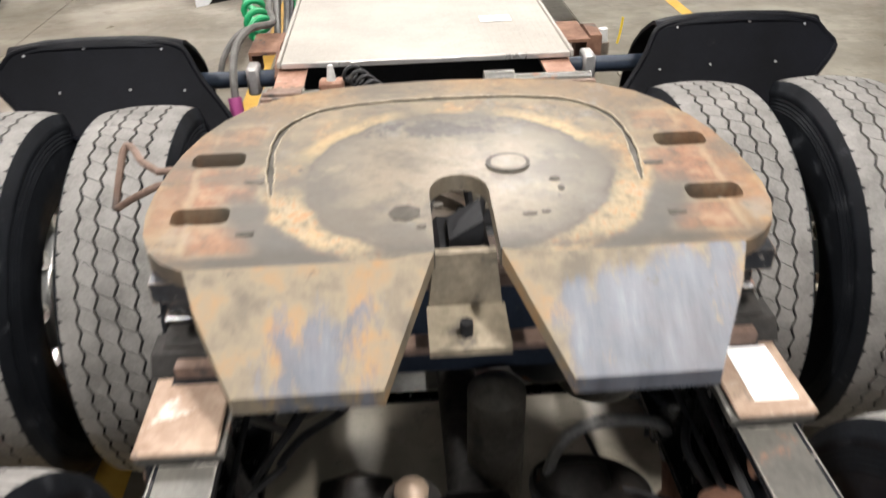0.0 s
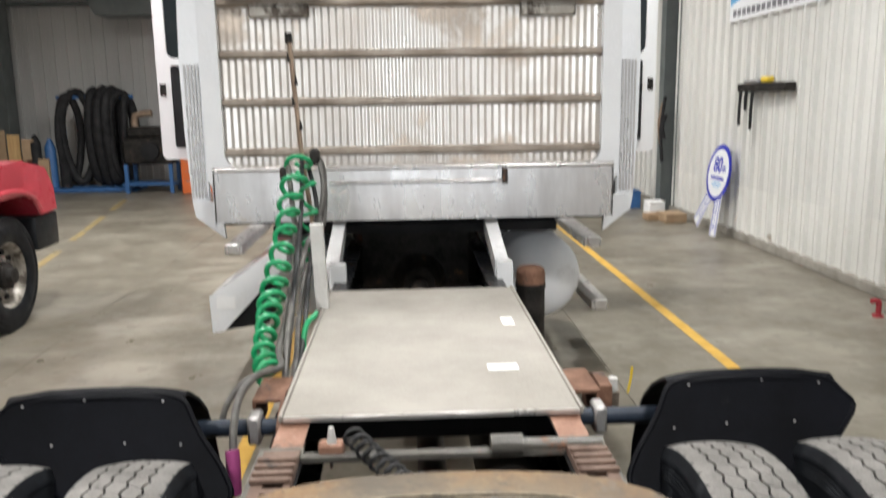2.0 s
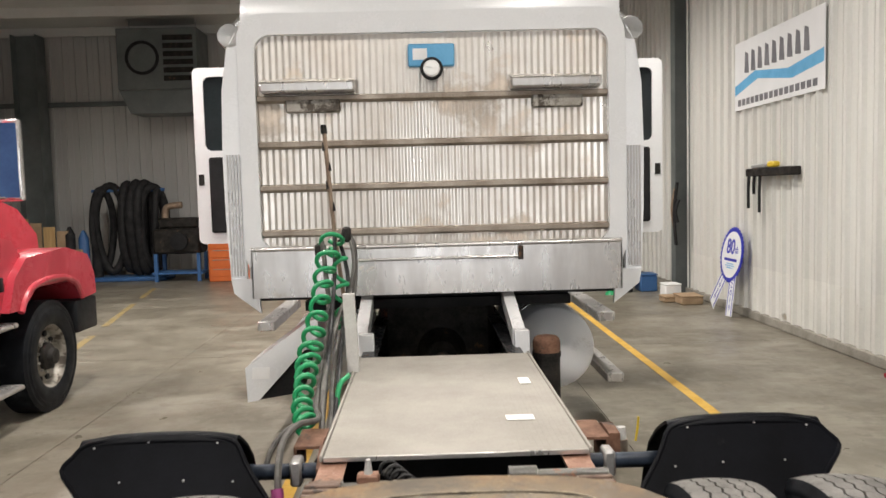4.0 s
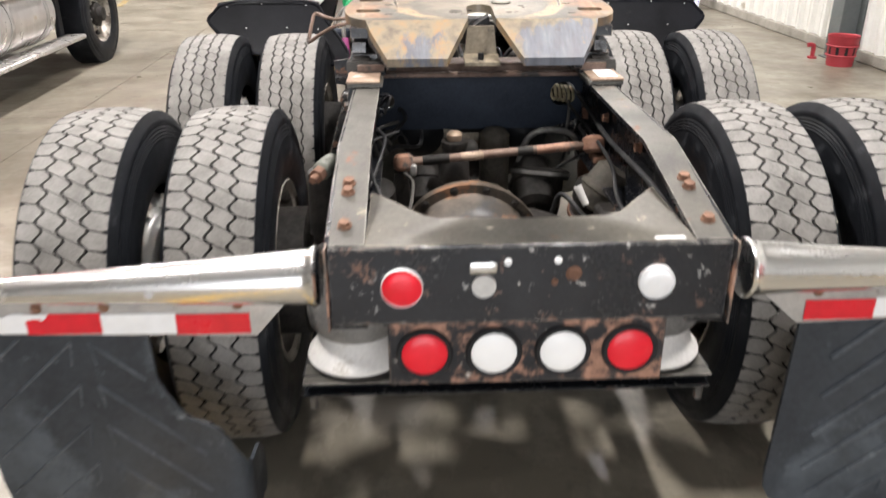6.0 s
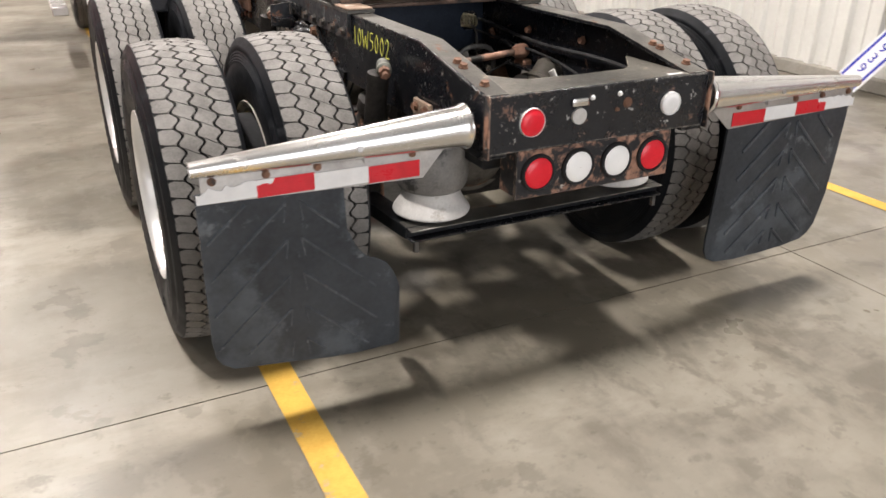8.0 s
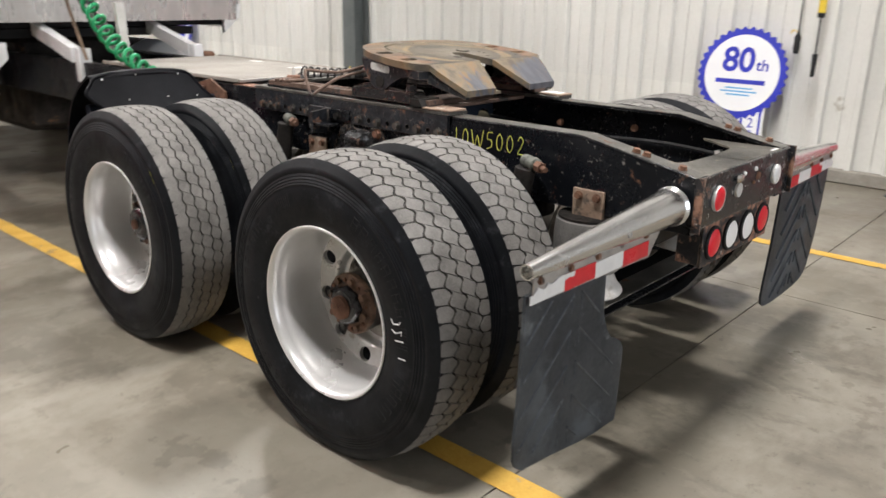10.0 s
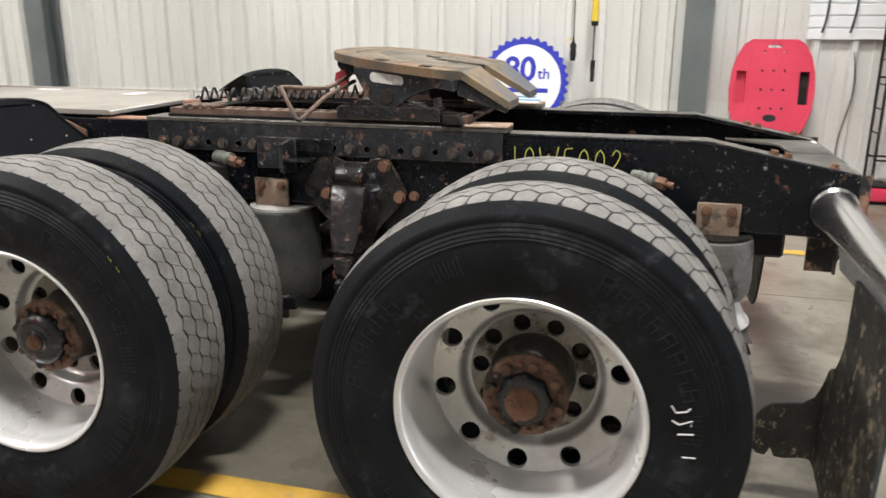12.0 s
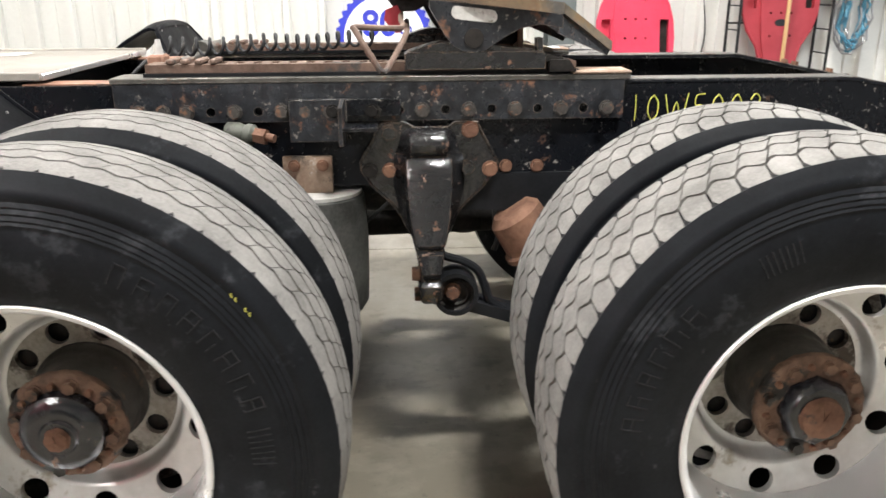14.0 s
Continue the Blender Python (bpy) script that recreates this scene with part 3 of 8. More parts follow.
M["axle_casting"] = surface("oily_brown_axle_casting", (0.028, 0.022, 0.017), (0.090, 0.070, 0.052), 7, (0.4, 0.75), 0, 0.5, 70, ((0.20, 0.105, 0.06), 9, 0.56, 0.9), second=((0.012, 0.012, 0.012), 6, 0.56, 0.4))

# ---- shape helpers ----
def face(bm, verts):
    try:
        return bm.faces.new(verts)
    except ValueError:
        return None


def box(bm, x0, x1, y0, y1, z0, z1, bev=0.0, seg=1):
    v = [bm.verts.new((x, y, z)) for x in (x0, x1) for y in (y0, y1) for z in (z0, z1)]
    fs = [face(bm, [v[i] for i in q]) for q in ((0, 1, 3, 2), (4, 6, 7, 5), (0, 4, 5, 1), (2, 3, 7, 6), (0, 2, 6, 4), (1, 5, 7, 3))]
    if bev:
        es = {e for f in fs for e in f.edges}
        bmesh.ops.bevel(bm, geom=list(es), offset=bev, segments=seg, affect="EDGES", profile=0.6)


def axes_of(d):
    d = Vector(d).normalized()
    a = d.orthogonal().normalized()
    return d, a, d.cross(a)


def cyl(bm, p, q, r, r2=None, n=20, caps=True):
    p, q = Vector(p), Vector(q)
    _, a, b = axes_of(q - p)
    r2 = r if r2 is None else r2
    rings = [[bm.verts.new(c + (a * math.cos(t) + b * math.sin(t)) * rr) for t in (2 * math.pi * i / n for i in range(n))] for c, rr in ((p, r), (q, r2))]
    for i in range(n):
        face(bm, (rings[0][i], rings[0][(i + 1) % n], rings[1][(i + 1) % n], rings[1][i]))
    if caps:
        face(bm, rings[0][::-1])
        face(bm, rings[1])


def lathe(bm, prof, n, centre=(0, 0, 0), axis=(1, 0, 0), closed=False, wobble=None):
    """prof: (along the axis, radius) pairs."""
    d, a, b = axes_of(axis)
    c = Vector(centre)
    rings = []
    for k, (u, r) in enumerate(prof):
        rings.append([bm.verts.new(c + d * u + (a * math.cos(t) + b * math.sin(t)) * r) for t in (2 * math.pi * i / n for i in range(n))])
    pairs = list(zip(rings, rings[1:])) + ([(rings[-1], rings[0])] if closed else [])
    for r0, r1 in pairs:
        for i in range(n):
            face(bm, (r0[i], r0[(i + 1) % n], r1[(i + 1) % n], r1[i]))
    return rings


def smooth_path(pts, steps=6):
    pts = [Vector(p) for p in pts]
    out = []
    for i in range(len(pts) - 1):
        p0, p1, p2, p3 = pts[max(i - 1, 0)], pts[i], pts[i + 1], pts[min(i + 2, len(pts) - 1)]
        for k in range(steps):
            t = k / steps
            out.append(0.5 * ((2 * p1) + (p2 - p0) * t + (2 * p0 - 5 * p1 + 4 * p2 - p3) * t * t + (3 * p1 - p0 - 3 * p2 + p3) * t ** 3))
    return out + [pts[-1]]


def tube(bm, pts, r, n=8, steps=0, closed=False):
    pts = smooth_path(pts, steps) if steps else [Vector(p) for p in pts]
    m = len(pts)
    normal, rings = None, []
    for i, p in enumerate(pts):
        d = (pts[(i + 1) % m if closed else min(i + 1, m - 1)] - pts[(i - 1) % m if closed else max(i - 1, 0)]).normalized()
        normal = d.orthogonal().normalized() if normal is None else (normal - d * normal.dot(d)).normalized()
        b = d.cross(normal)
        rings.append([bm.verts.new(p + (normal * math.cos(t) + b * math.sin(t)) * r) for t in (2 * math.pi * k / n for k in range(n))])
    for r0, r1 in list(zip(rings, rings[1:])) + ([(rings[-1], rings[0])] if closed else []):
        for k in range(n):
            face(bm, (r0[k], r0[(k + 1) % n], r1[(k + 1) % n], r1[k]))
    if not closed:
        face(bm, rings[0][::-1])
        face(bm, rings[-1])


def prism(bm, poly, axis, a, b):
    """poly: points in the two other axes, in x, y, z order, pushed from a to b along the axis."""
    k = "xyz".index(axis)
    def at(p, w):
        c = list(p)
        c.insert(k, w)
        return c
    lo, hi = [bm.verts.new(at(p, a)) for p in poly], [bm.verts.new(at(p, b)) for p in poly]
    face(bm, lo)
    face(bm, hi[::-1])
    for i in range(len(poly)):
        face(bm, (lo[i], hi[i], hi[(i + 1) % len(poly)], lo[(i + 1) % len(poly)]))


def pierced(bm, loops, top, low):
    """A plate from an outline and the holes in it: 2D points, taken to 3D by top() and low()."""
    from mathutils.geometry import tessellate_polygon
    flat = [p for lp in loops for p in lp]
    tris = tessellate_polygon([[Vector((p[0], p[1], 0)) for p in lp] for lp in loops])
    vt, vl = [bm.verts.new(top(*p)) for p in flat], [bm.verts.new(low(*p)) for p in flat]
    for t in tris:
        face(bm, [vt[i] for i in t])
        face(bm, [vl[i] for i in reversed(t)])
    s = 0
    for lp in loops:
        n = len(lp)
        for i in range(n):
            j = (i + 1) % n
            face(bm, (vt[s + i], vt[s + j], vl[s + j], vl[s + i]))
        s += n


def ring2d(cx, cy, r, n=20, ry=None, a0=0.0):
    ry = r if ry is None else ry
    return [(cx + r * math.cos(a0 + 2 * math.pi * i / n), cy + ry * math.sin(a0 + 2 * math.pi * i / n)) for i in range(n)]


def rounded(x0, x1, y0, y1, r, n=5):
    out = []
    for cx, cy, a in ((x1 - r, y1 - r, 0), (x0 + r, y1 - r, 90), (x0 + r, y0 + r, 180), (x1 - r, y0 + r, 270)):
        out += [(cx + r * math.cos(radians(a + 90 * i / n)), cy + r * math.sin(radians(a + 90 * i / n))) for i in range(n + 1)]
    return out


def bolt(bm, p, d, r=0.014, h=0.012):
    p, d = Vector(p), Vector(d).normalized()
    cyl(bm, p, p + d * 0.004, r * 1.25, n=12)
    cyl(bm, p + d * 0.004, p + d * (0.004 + h), r, n=6)


def mesh_of(name, bm, material, angle=38):
    bmesh.ops.recalc_face_normals(bm, faces=bm.faces[:])
    me = bpy.data.meshes.new(name)
    bm.to_mesh(me)
    bm.free()
    me.polygons.foreach_set("use_smooth", [True] * len(me.polygons))
    me.set_sharp_from_angle(angle=radians(angle))
    me.materials.append(material)
    return me


def part(name, bm, material, parent, label=""):
    ob = new(name, mesh_of(name, bm, material))
    ob.parent = parent
    return tagged(ob, label)


def solo(name, bm, material, label, category, group="", kind=""):
    return tagged(new(name, mesh_of(name, bm, material)), label, category, group, kind)


def thing(name, label, category, group="", at=(0, 0, 0)):
    ob = new(name)
    ob.location = at
    return tagged(ob, label, category, group)


def shape(fn, *args, **kw):
    bm = bmesh.new()
    fn(bm, *args, **kw)
    return bm


def lettering(name, body, size, material, m, parent, extrude=0.001, shear=0.0, bold=0.0):
    cu = bpy.data.curves.new(name, "FONT")
    cu.offset = bold
    cu.body, cu.size, cu.extrude, cu.shear, cu.align_x, cu.align_y = body, size, extrude, shear, "CENTER", "CENTER"
    tmp = bpy.data.objects.new(name, cu)
    scene.collection.objects.link(tmp)
    me = bpy.data.meshes.new_from_object(tmp.evaluated_get(bpy.context.evaluated_depsgraph_get()))
    bpy.data.objects.remove(tmp)
    me.materials.clear()
    me.materials.append(material)
    ob = new(name, me)
    ob.parent = parent
    ob.matrix_basis = m
    return ob

# ---- the building ----
WALL_X, LEFT_X, BACK_Y, REAR_Y = 4.66, -11.0, 20.6, -8.0
COLUMN_Y = (-6.6, 0.28, 7.11, 14.0)


def corrugated(bm, length, height, z0=0.0, pitch=0.305, rib=0.050, t=0.004):
    """A ribbed sheet in the plane y = 0 from x = 0, ribs towards -y."""
    prof, x = [], 0.0
    while x < length:
        for dx, d in ((0.0, 0), (0.115, 0), (0.119, -0.011), (0.136, -0.011), (0.140, 0), (0.228, 0), (0.243, -rib), (0.290, -rib), (0.304, 0)):
            if x + dx <= length:
                prof.append((x + dx, d))
        x += pitch
    lo, hi = [bm.verts.new((x, d, z0)) for x, d in prof], [bm.verts.new((x, d, z0 + height)) for x, d in prof]
    for i in range(len(prof) - 1):
        face(bm, (lo[i], lo[i + 1], hi[i + 1], hi[i]))
    bl, bh = [bm.verts.new((prof[k][0], 0.06, z)) for z in (z0,) for k in (0, -1)], [bm.verts.new((prof[k][0], 0.06, z0 + height)) for k in (0, -1)]
    face(bm, (bl[1], bl[0], bh[0], bh[1]))


def wall(name, m, length, label, low=True, material="wall"):
    ob = tagged(new(name, mesh_of(name, shape(corrugated, length, ROOF_Z - 0.75, 0.75), M[material])), label, "wall", kind="structure")
    ob.matrix_basis = m
    part("lower_sheet", shape(corrugated, length, 0.75 - 0.12, 0.12), M["wall_low" if material == "wall" else material], ob)
    part("kerb", shape(box, 0, length, -0.07, 0.12, 0, 0.12, 0.012), M["kerb"], ob, "worn concrete kerb")
    return ob


wall("wall_east", pose(WALL_X, BACK_Y, 0, 0, 0, -90), BACK_Y - REAR_Y, "white ribbed steel wall on a concrete kerb")
wall("wall_west", pose(LEFT_X, REAR_Y, 0, 0, 0, 90), BACK_Y - REAR_Y, "white ribbed steel wall on a concrete kerb")
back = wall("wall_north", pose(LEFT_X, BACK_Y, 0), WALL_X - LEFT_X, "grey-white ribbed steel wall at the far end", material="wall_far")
part("girt", shape(box, 0, WALL_X - LEFT_X, -0.12, -0.034, 4.35, 4.47, 0.01), M["column"], back, "grey steel girt")
wall("wall_south", pose(WALL_X, REAR_Y, 0, 0, 0, 180), WALL_X - DOOR_X1, "white ribbed steel wall beside the bay door")
south = wall("wall_south_far", pose(DOOR_X0, REAR_Y, 0, 0, 0, 180), DOOR_X0 - LEFT_X, "white ribbed steel wall beside the bay door")
header = part("header_sheet", shape(corrugated, DOOR_X1 - DOOR_X0, ROOF_Z - DOOR_H, DOOR_H), M["wall"], south)
header.matrix_basis = pose(DOOR_X0 - DOOR_X1, 0, 0)
# door and daylight are unseen, assumed to light the bluish rear-facing faces
day = bpy.data.lights.new("door_daylight", "AREA")
day.shape, day.size, day.size_y, day.energy, day.color = "RECTANGLE", DOOR_X1 - DOOR_X0 - 0.1, DOOR_H - 0.1, DAY_WATTS, (0.92, 0.96, 1.0)
new("door_daylight", day).matrix_basis = pose((DOOR_X0 + DOOR_X1) / 2, REAR_Y + 0.02, DOOR_H / 2, 90, 0, 0)

bm = bmesh.new()
box(bm, LEFT_X - 0.3, WALL_X + 0.3, REAR_Y - 0.3, BACK_Y + 0.3, ROOF_Z, ROOF_Z + 0.2)
for k in range(14):
    y = REAR_Y + 1 + k * 2.1
    box(bm, LEFT_X, WALL_X, y, y + 0.08, ROOF_Z - 0.22, ROOF_Z - 0.002)
solo("ceiling", bm, M["ceiling"], "grey lined roof with cross purlins", "ceiling", kind="structure")

# floor slabs with sawn joints
floor = tagged(new("floor", mesh_of("floor", shape(box, LEFT_X - 0.3, WALL_X + 0.3, REAR_Y - 0.3, BACK_Y + 0.3, -0.3, -0.012), M["floor"])), "stained bare concrete workshop floor with sawn joints", "floor", kind="structure")
xs, ys = [LEFT_X - 0.25, -6.4, -1.55 - 1.5, 1.42, WALL_X + 0.25], [REAR_Y - 0.25, -4.4, 0.285, 4.95, 9.6, 14.3, BACK_Y + 0.25]
for i in range(len(xs) - 1):
    for j in range(len(ys) - 1):
        part("slab", shape(box, xs[i] + 0.003, xs[i + 1] - 0.003, ys[j] + 0.003, ys[j + 1] - 0.003, -0.011, 0.0), M["floor"], floor)


def floor_line(x0, y0, x1, y1, w, label="worn yellow line painted on the concrete floor", paint="yellow"):
    d = Vector((x1 - x0, y1 - y0, 0))
    s = Vector((-d.y, d.x, 0)).normalized() * w / 2
    bm = bmesh.new()
    n = max(2, int(d.length / 0.25))
    rng = random.Random(int(x0 * 100 + y1))
    rows = []
    for i in range(n + 1):
        p = Vector((x0, y0, 0.004)) + d * (i / n)
        rows.append((bm.verts.new(p - s * (1 + rng.uniform(-0.05, 0.03))), bm.verts.new(p + s * (1 + rng.uniform(-0.05, 0.03)))))
    for a, b in zip(rows, rows[1:]):
        face(bm, (a[0], b[0], b[1], a[1]))
    solo("floor_line", bm, M[paint], label, "floor marking", "yellow bay lines", "structure")


floor_line(2.33, -7.5, 2.36, 16.0, 0.10)
floor_line(-1.02, -7.5, -1.02, 9.4, 0.105)
for y0, y1 in ((8.6, 11.4), (12.2, 14.8), (15.6, 17.4)):
    floor_line(-4.45 - (y0 - 9) * 0.19, y0, -4.45 - (y1 - 9) * 0.19, y1, 0.11, "faded yellow dash worn off the concrete floor", "yellow_faded")


def column(y, x=WALL_X - 0.02, s=-1, w=0.23, d=0.26):
    bm = bmesh.new()
    box(bm, min(x, x + s * 0.014), max(x, x + s * 0.014), y - w / 2, y + w / 2, 0.0, ROOF_Z - 0.23)
    box(bm, min(x + s * d, x + s * (d - 0.014)), max(x + s * d, x + s * (d - 0.014)), y - w / 2, y + w / 2, 0.012, ROOF_Z - 0.23)
    box(bm, min(x + s * 0.014, x + s * (d - 0.014)), max(x + s * 0.014, x + s * (d - 0.014)), y - 0.006, y + 0.006, 0.012, ROOF_Z - 0.23)
    box(bm, x + s * d - 0.04, x + s * d + 0.04 if s > 0 else x, y - w / 2 - 0.03, y + w / 2 + 0.03, 0.0, 0.012)
    solo("column", bm, M["column"], "grey painted steel building column standing at the wall", "column", "building columns", "structure")


for y in COLUMN_Y:
    column(y)
for y in COLUMN_Y[1:]:
    column(y, LEFT_X + 0.02, 1, 0.35, 0.5)
column(BACK_Y - 0.5, LEFT_X + 0.9, 1, 0.5, 0.6)

# ceiling lamps: twin-tube high-bay fittings, unseen; first two set from floor shadows, the rest an assumed grid
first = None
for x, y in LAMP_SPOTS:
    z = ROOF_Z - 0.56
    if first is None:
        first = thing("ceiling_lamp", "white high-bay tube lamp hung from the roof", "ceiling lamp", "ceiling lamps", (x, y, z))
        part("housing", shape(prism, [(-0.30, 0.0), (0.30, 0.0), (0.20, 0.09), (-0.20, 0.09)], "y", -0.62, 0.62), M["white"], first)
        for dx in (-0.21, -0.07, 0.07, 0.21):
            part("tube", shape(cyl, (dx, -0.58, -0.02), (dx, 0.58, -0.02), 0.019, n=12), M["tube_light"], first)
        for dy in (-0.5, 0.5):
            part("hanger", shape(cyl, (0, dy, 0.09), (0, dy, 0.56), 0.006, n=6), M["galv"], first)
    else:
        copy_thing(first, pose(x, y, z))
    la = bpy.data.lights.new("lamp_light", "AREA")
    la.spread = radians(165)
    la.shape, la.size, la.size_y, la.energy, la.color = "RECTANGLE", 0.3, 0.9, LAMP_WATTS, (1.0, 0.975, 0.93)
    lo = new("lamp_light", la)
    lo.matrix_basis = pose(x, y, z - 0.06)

# ---- the white tractor unit: chassis ----
truck = thing("truck_tractor", "white semi tractor with a bare black chassis and rusty coupling", "truck")
AX_R, AX_F, HUB_Z, TYRE_R = 0.868, 2.302, 0.520, 0.536
RAIL_X, RAIL_TOP, RAIL_LOW = 0.432, 1.072, 0.800
OUTER_X, INNER_X = 1.168, 0.785


def rail(bm, s):
    """A C-channel whose rear end kicks down."""
    top = [(0.0, 0.985), (0.44, RAIL_TOP), (7.2, RAIL_TOP)]
    low = [(0.0, 0.79), (0.44, RAIL_LOW), (7.2, RAIL_LOW)]
    t, w = 0.009, 0.085
    web = [(y, z) for y, z in top] + [(y, z) for y, z in low[::-1]]
    prism(bm, web, "x", s * RAIL_X, s * (RAIL_X - t))
    for pts, d in ((top, -0.011), (low, 0.011)):
        poly = [(y, z) for y, z in pts] + [(y, z + d) for y, z in pts[::-1]]
        prism(bm, poly, "x", s * (RAIL_X - t - 0.0005), s * (RAIL_X - w))


def rail_cap(bm, s):
    """The dusty upper face of the rail's flange."""
    pts = [(0.0, 0.987), (0.44, RAIL_TOP + 0.002), (1.06, RAIL_TOP + 0.002)]
    poly = pts + [(y, z - 0.0015) for y, z in pts[::-1]]
    prism(bm, poly, "x", s * (RAIL_X - 0.002), s * (RAIL_X - 0.085))


for s in (-1, 1):
    r = part("frame_rail", shape(rail, s), M["black_side"], truck, "black steel frame rail, chipped and kicked down at the end")
    part("flange_top", shape(rail_cap, s), M["flange"], r, "dusty worn flange")
    part("flange_edge", shape(tube, [(s * (RAIL_X - 0.0065), y, z) for y, z in ((0.002, 0.981), (0.42, 1.0615), (0.46, 1.0665), (1.06, 1.0665))], 0.0082, 10), M["black_side"], r, "rounded shiny rail edge")
    for y in (0.07, 0.205, 0.245):
        z = 0.987 + y * 0.196
        part("bolt", shape(bolt, (s * (RAIL_X - 0.04), y, z), (0, -0.19, 1), 0.013, 0.010), M["rust"], r)

# mounting angle along each rail under the fifth wheel
for s in (-1, 1):
    bm = bmesh.new()
    xo = s * (RAIL_X + 0.0185)
    holes, bolts = [], []
    for k in range(21):
        y = 1.12 + k * 0.0605
        (bolts if k % 2 == 0 or k in (13, 19) else holes).append(y)
    pierced(bm, [[(1.075, 0.976), (2.39, 0.976), (2.39, 1.084), (1.075, 1.084)]] + [ring2d(y, 1.003, 0.0115, 12) for y in holes],
            lambda y, z: (xo, y, z), lambda y, z: (s * (RAIL_X + 0.001), y, z))
    angle = part("mounting_angle", bm, M["angle"], truck, "black steel angle with rows of bolts and holes")
    part("top_leg", shape(box, *sorted((xo + s * 0.002, s * (RAIL_X - 0.095))), 1.06, 2.395, 1.076, 1.090, 0.002), M["flange"], angle, "dusty worn top leg")
    for y in bolts:
        part("bolt", shape(bolt, (xo, y, 1.003), (s, 0, 0), 0.0160, 0.014), M["worn_bolt"], angle)

# rear crossmember with its lamps
cross = part("rear_crossmember", shape(box, -0.425, 0.425, -0.012, -0.002, 0.805, 0.985, 0.003), M["bumper"], truck, "scuffed black rear crossmember plate")
bm = bmesh.new()
for s in (-1, 1):
    poly = [(s * 0.346, -0.002), (s * 0.346, 0.325), (s * 0.33, 0.308), (s * 0.225, 0.165), (s * 0.19, 0.145), (s * 0.0, 0.135), (s * 0.0, -0.002)]
    prism(bm, poly, "z", 0.978, 0.986)
bmesh.ops.remove_doubles(bm, verts=bm.verts[:], dist=0.0005)
part("gusset", bm, M["gusset"], cross, "dusty folded top plate with paint worn off")
part("label_strip", shape(box, 0.262, 0.325, 0.004, 0.016, 0.9865, 0.988), M["white_tape"], cross, "torn white label strip")
for s in (-1, 1):
    part("end_plate", shape(box, *sorted((s * 0.425, s * 0.4295)), -0.03, 0.02, 0.80, 0.99), M["panel"], cross)


def disc_lamp(x, z, y, lens, r, bezel, name, label, parent, k=1.22):
    ob = part(name, shape(lathe, [(0.0, r * k), (0.007, r * k), (0.012, r * (1 + (k - 1) * 0.55)), (0.010, r * 1.0), (0.002, r * 0.98)], 32, (x, y, z), (0, -1, 0)), bezel, parent, label)
    part("lens", shape(lathe, [(0.002, r), (0.008, r * 0.99), (0.013, r * 0.85), (0.016, r * 0.5), (0.017, 0.0005)], 32, (x, y, z), (0, -1, 0)), lens, ob)
    return ob


disc_lamp(-0.272, 0.895, -0.012, M["red_lens"], 0.0425, M["white_tape"], "reflector", "round red reflector in a pale ring", truck, 1.06)
disc_lamp(0.266, 0.898, -0.012, M["white_tape"], 0.038, M["white_tape"], "reflector", "round white reflector with a torn edge", truck, 1.03)
lp = part("licence_lamp", shape(cyl, (-0.10, -0.012, 0.896), (-0.10, -0.022, 0.896), 0.026, n=20), M["piston"], truck, "pale round plug on the crossmember")
part("hood", shape(box, -0.132, -0.072, -0.026, -0.012, 0.927, 0.953, 0.008, 2), M["chrome"], lp)
for x, z, r, m in ((-0.05, 0.948, 0.009, "paper"), (0.055, 0.950, 0.009, "paper"), (0.09, 0.918, 0.018, "rust"), (0.05, 0.90, 0.008, "rust")):
    part("plug", shape(cyl, (x, -0.012, z), (x, -0.019, z), r, r * 0.7, 14), M[m], cross)

panel = part("light_panel", shape(box, -0.306, 0.308, 0.005, 0.014, 0.640, 0.800, 0.003), M["panel"], truck, "rusty black light panel below the crossmember")
part("panel_side", shape(box, -0.306, -0.298, 0.014, 0.10, 0.650, 0.795), M["panel"], panel)
part("panel_side", shape(box, 0.300, 0.308, 0.014, 0.10, 0.650, 0.795), M["panel"], panel)
for x, lens in ((-0.226, "red_lens"), (-0.073, "white_lens"), (0.080, "white_lens"), (0.230, "red_lens")):
    disc_lamp(x, 0.722, 0.005, M[lens], 0.0515, M["rubber"], "tail_light", ("red" if lens == "red_lens" else "clear white") + " round tail light in a black rubber ring", truck)

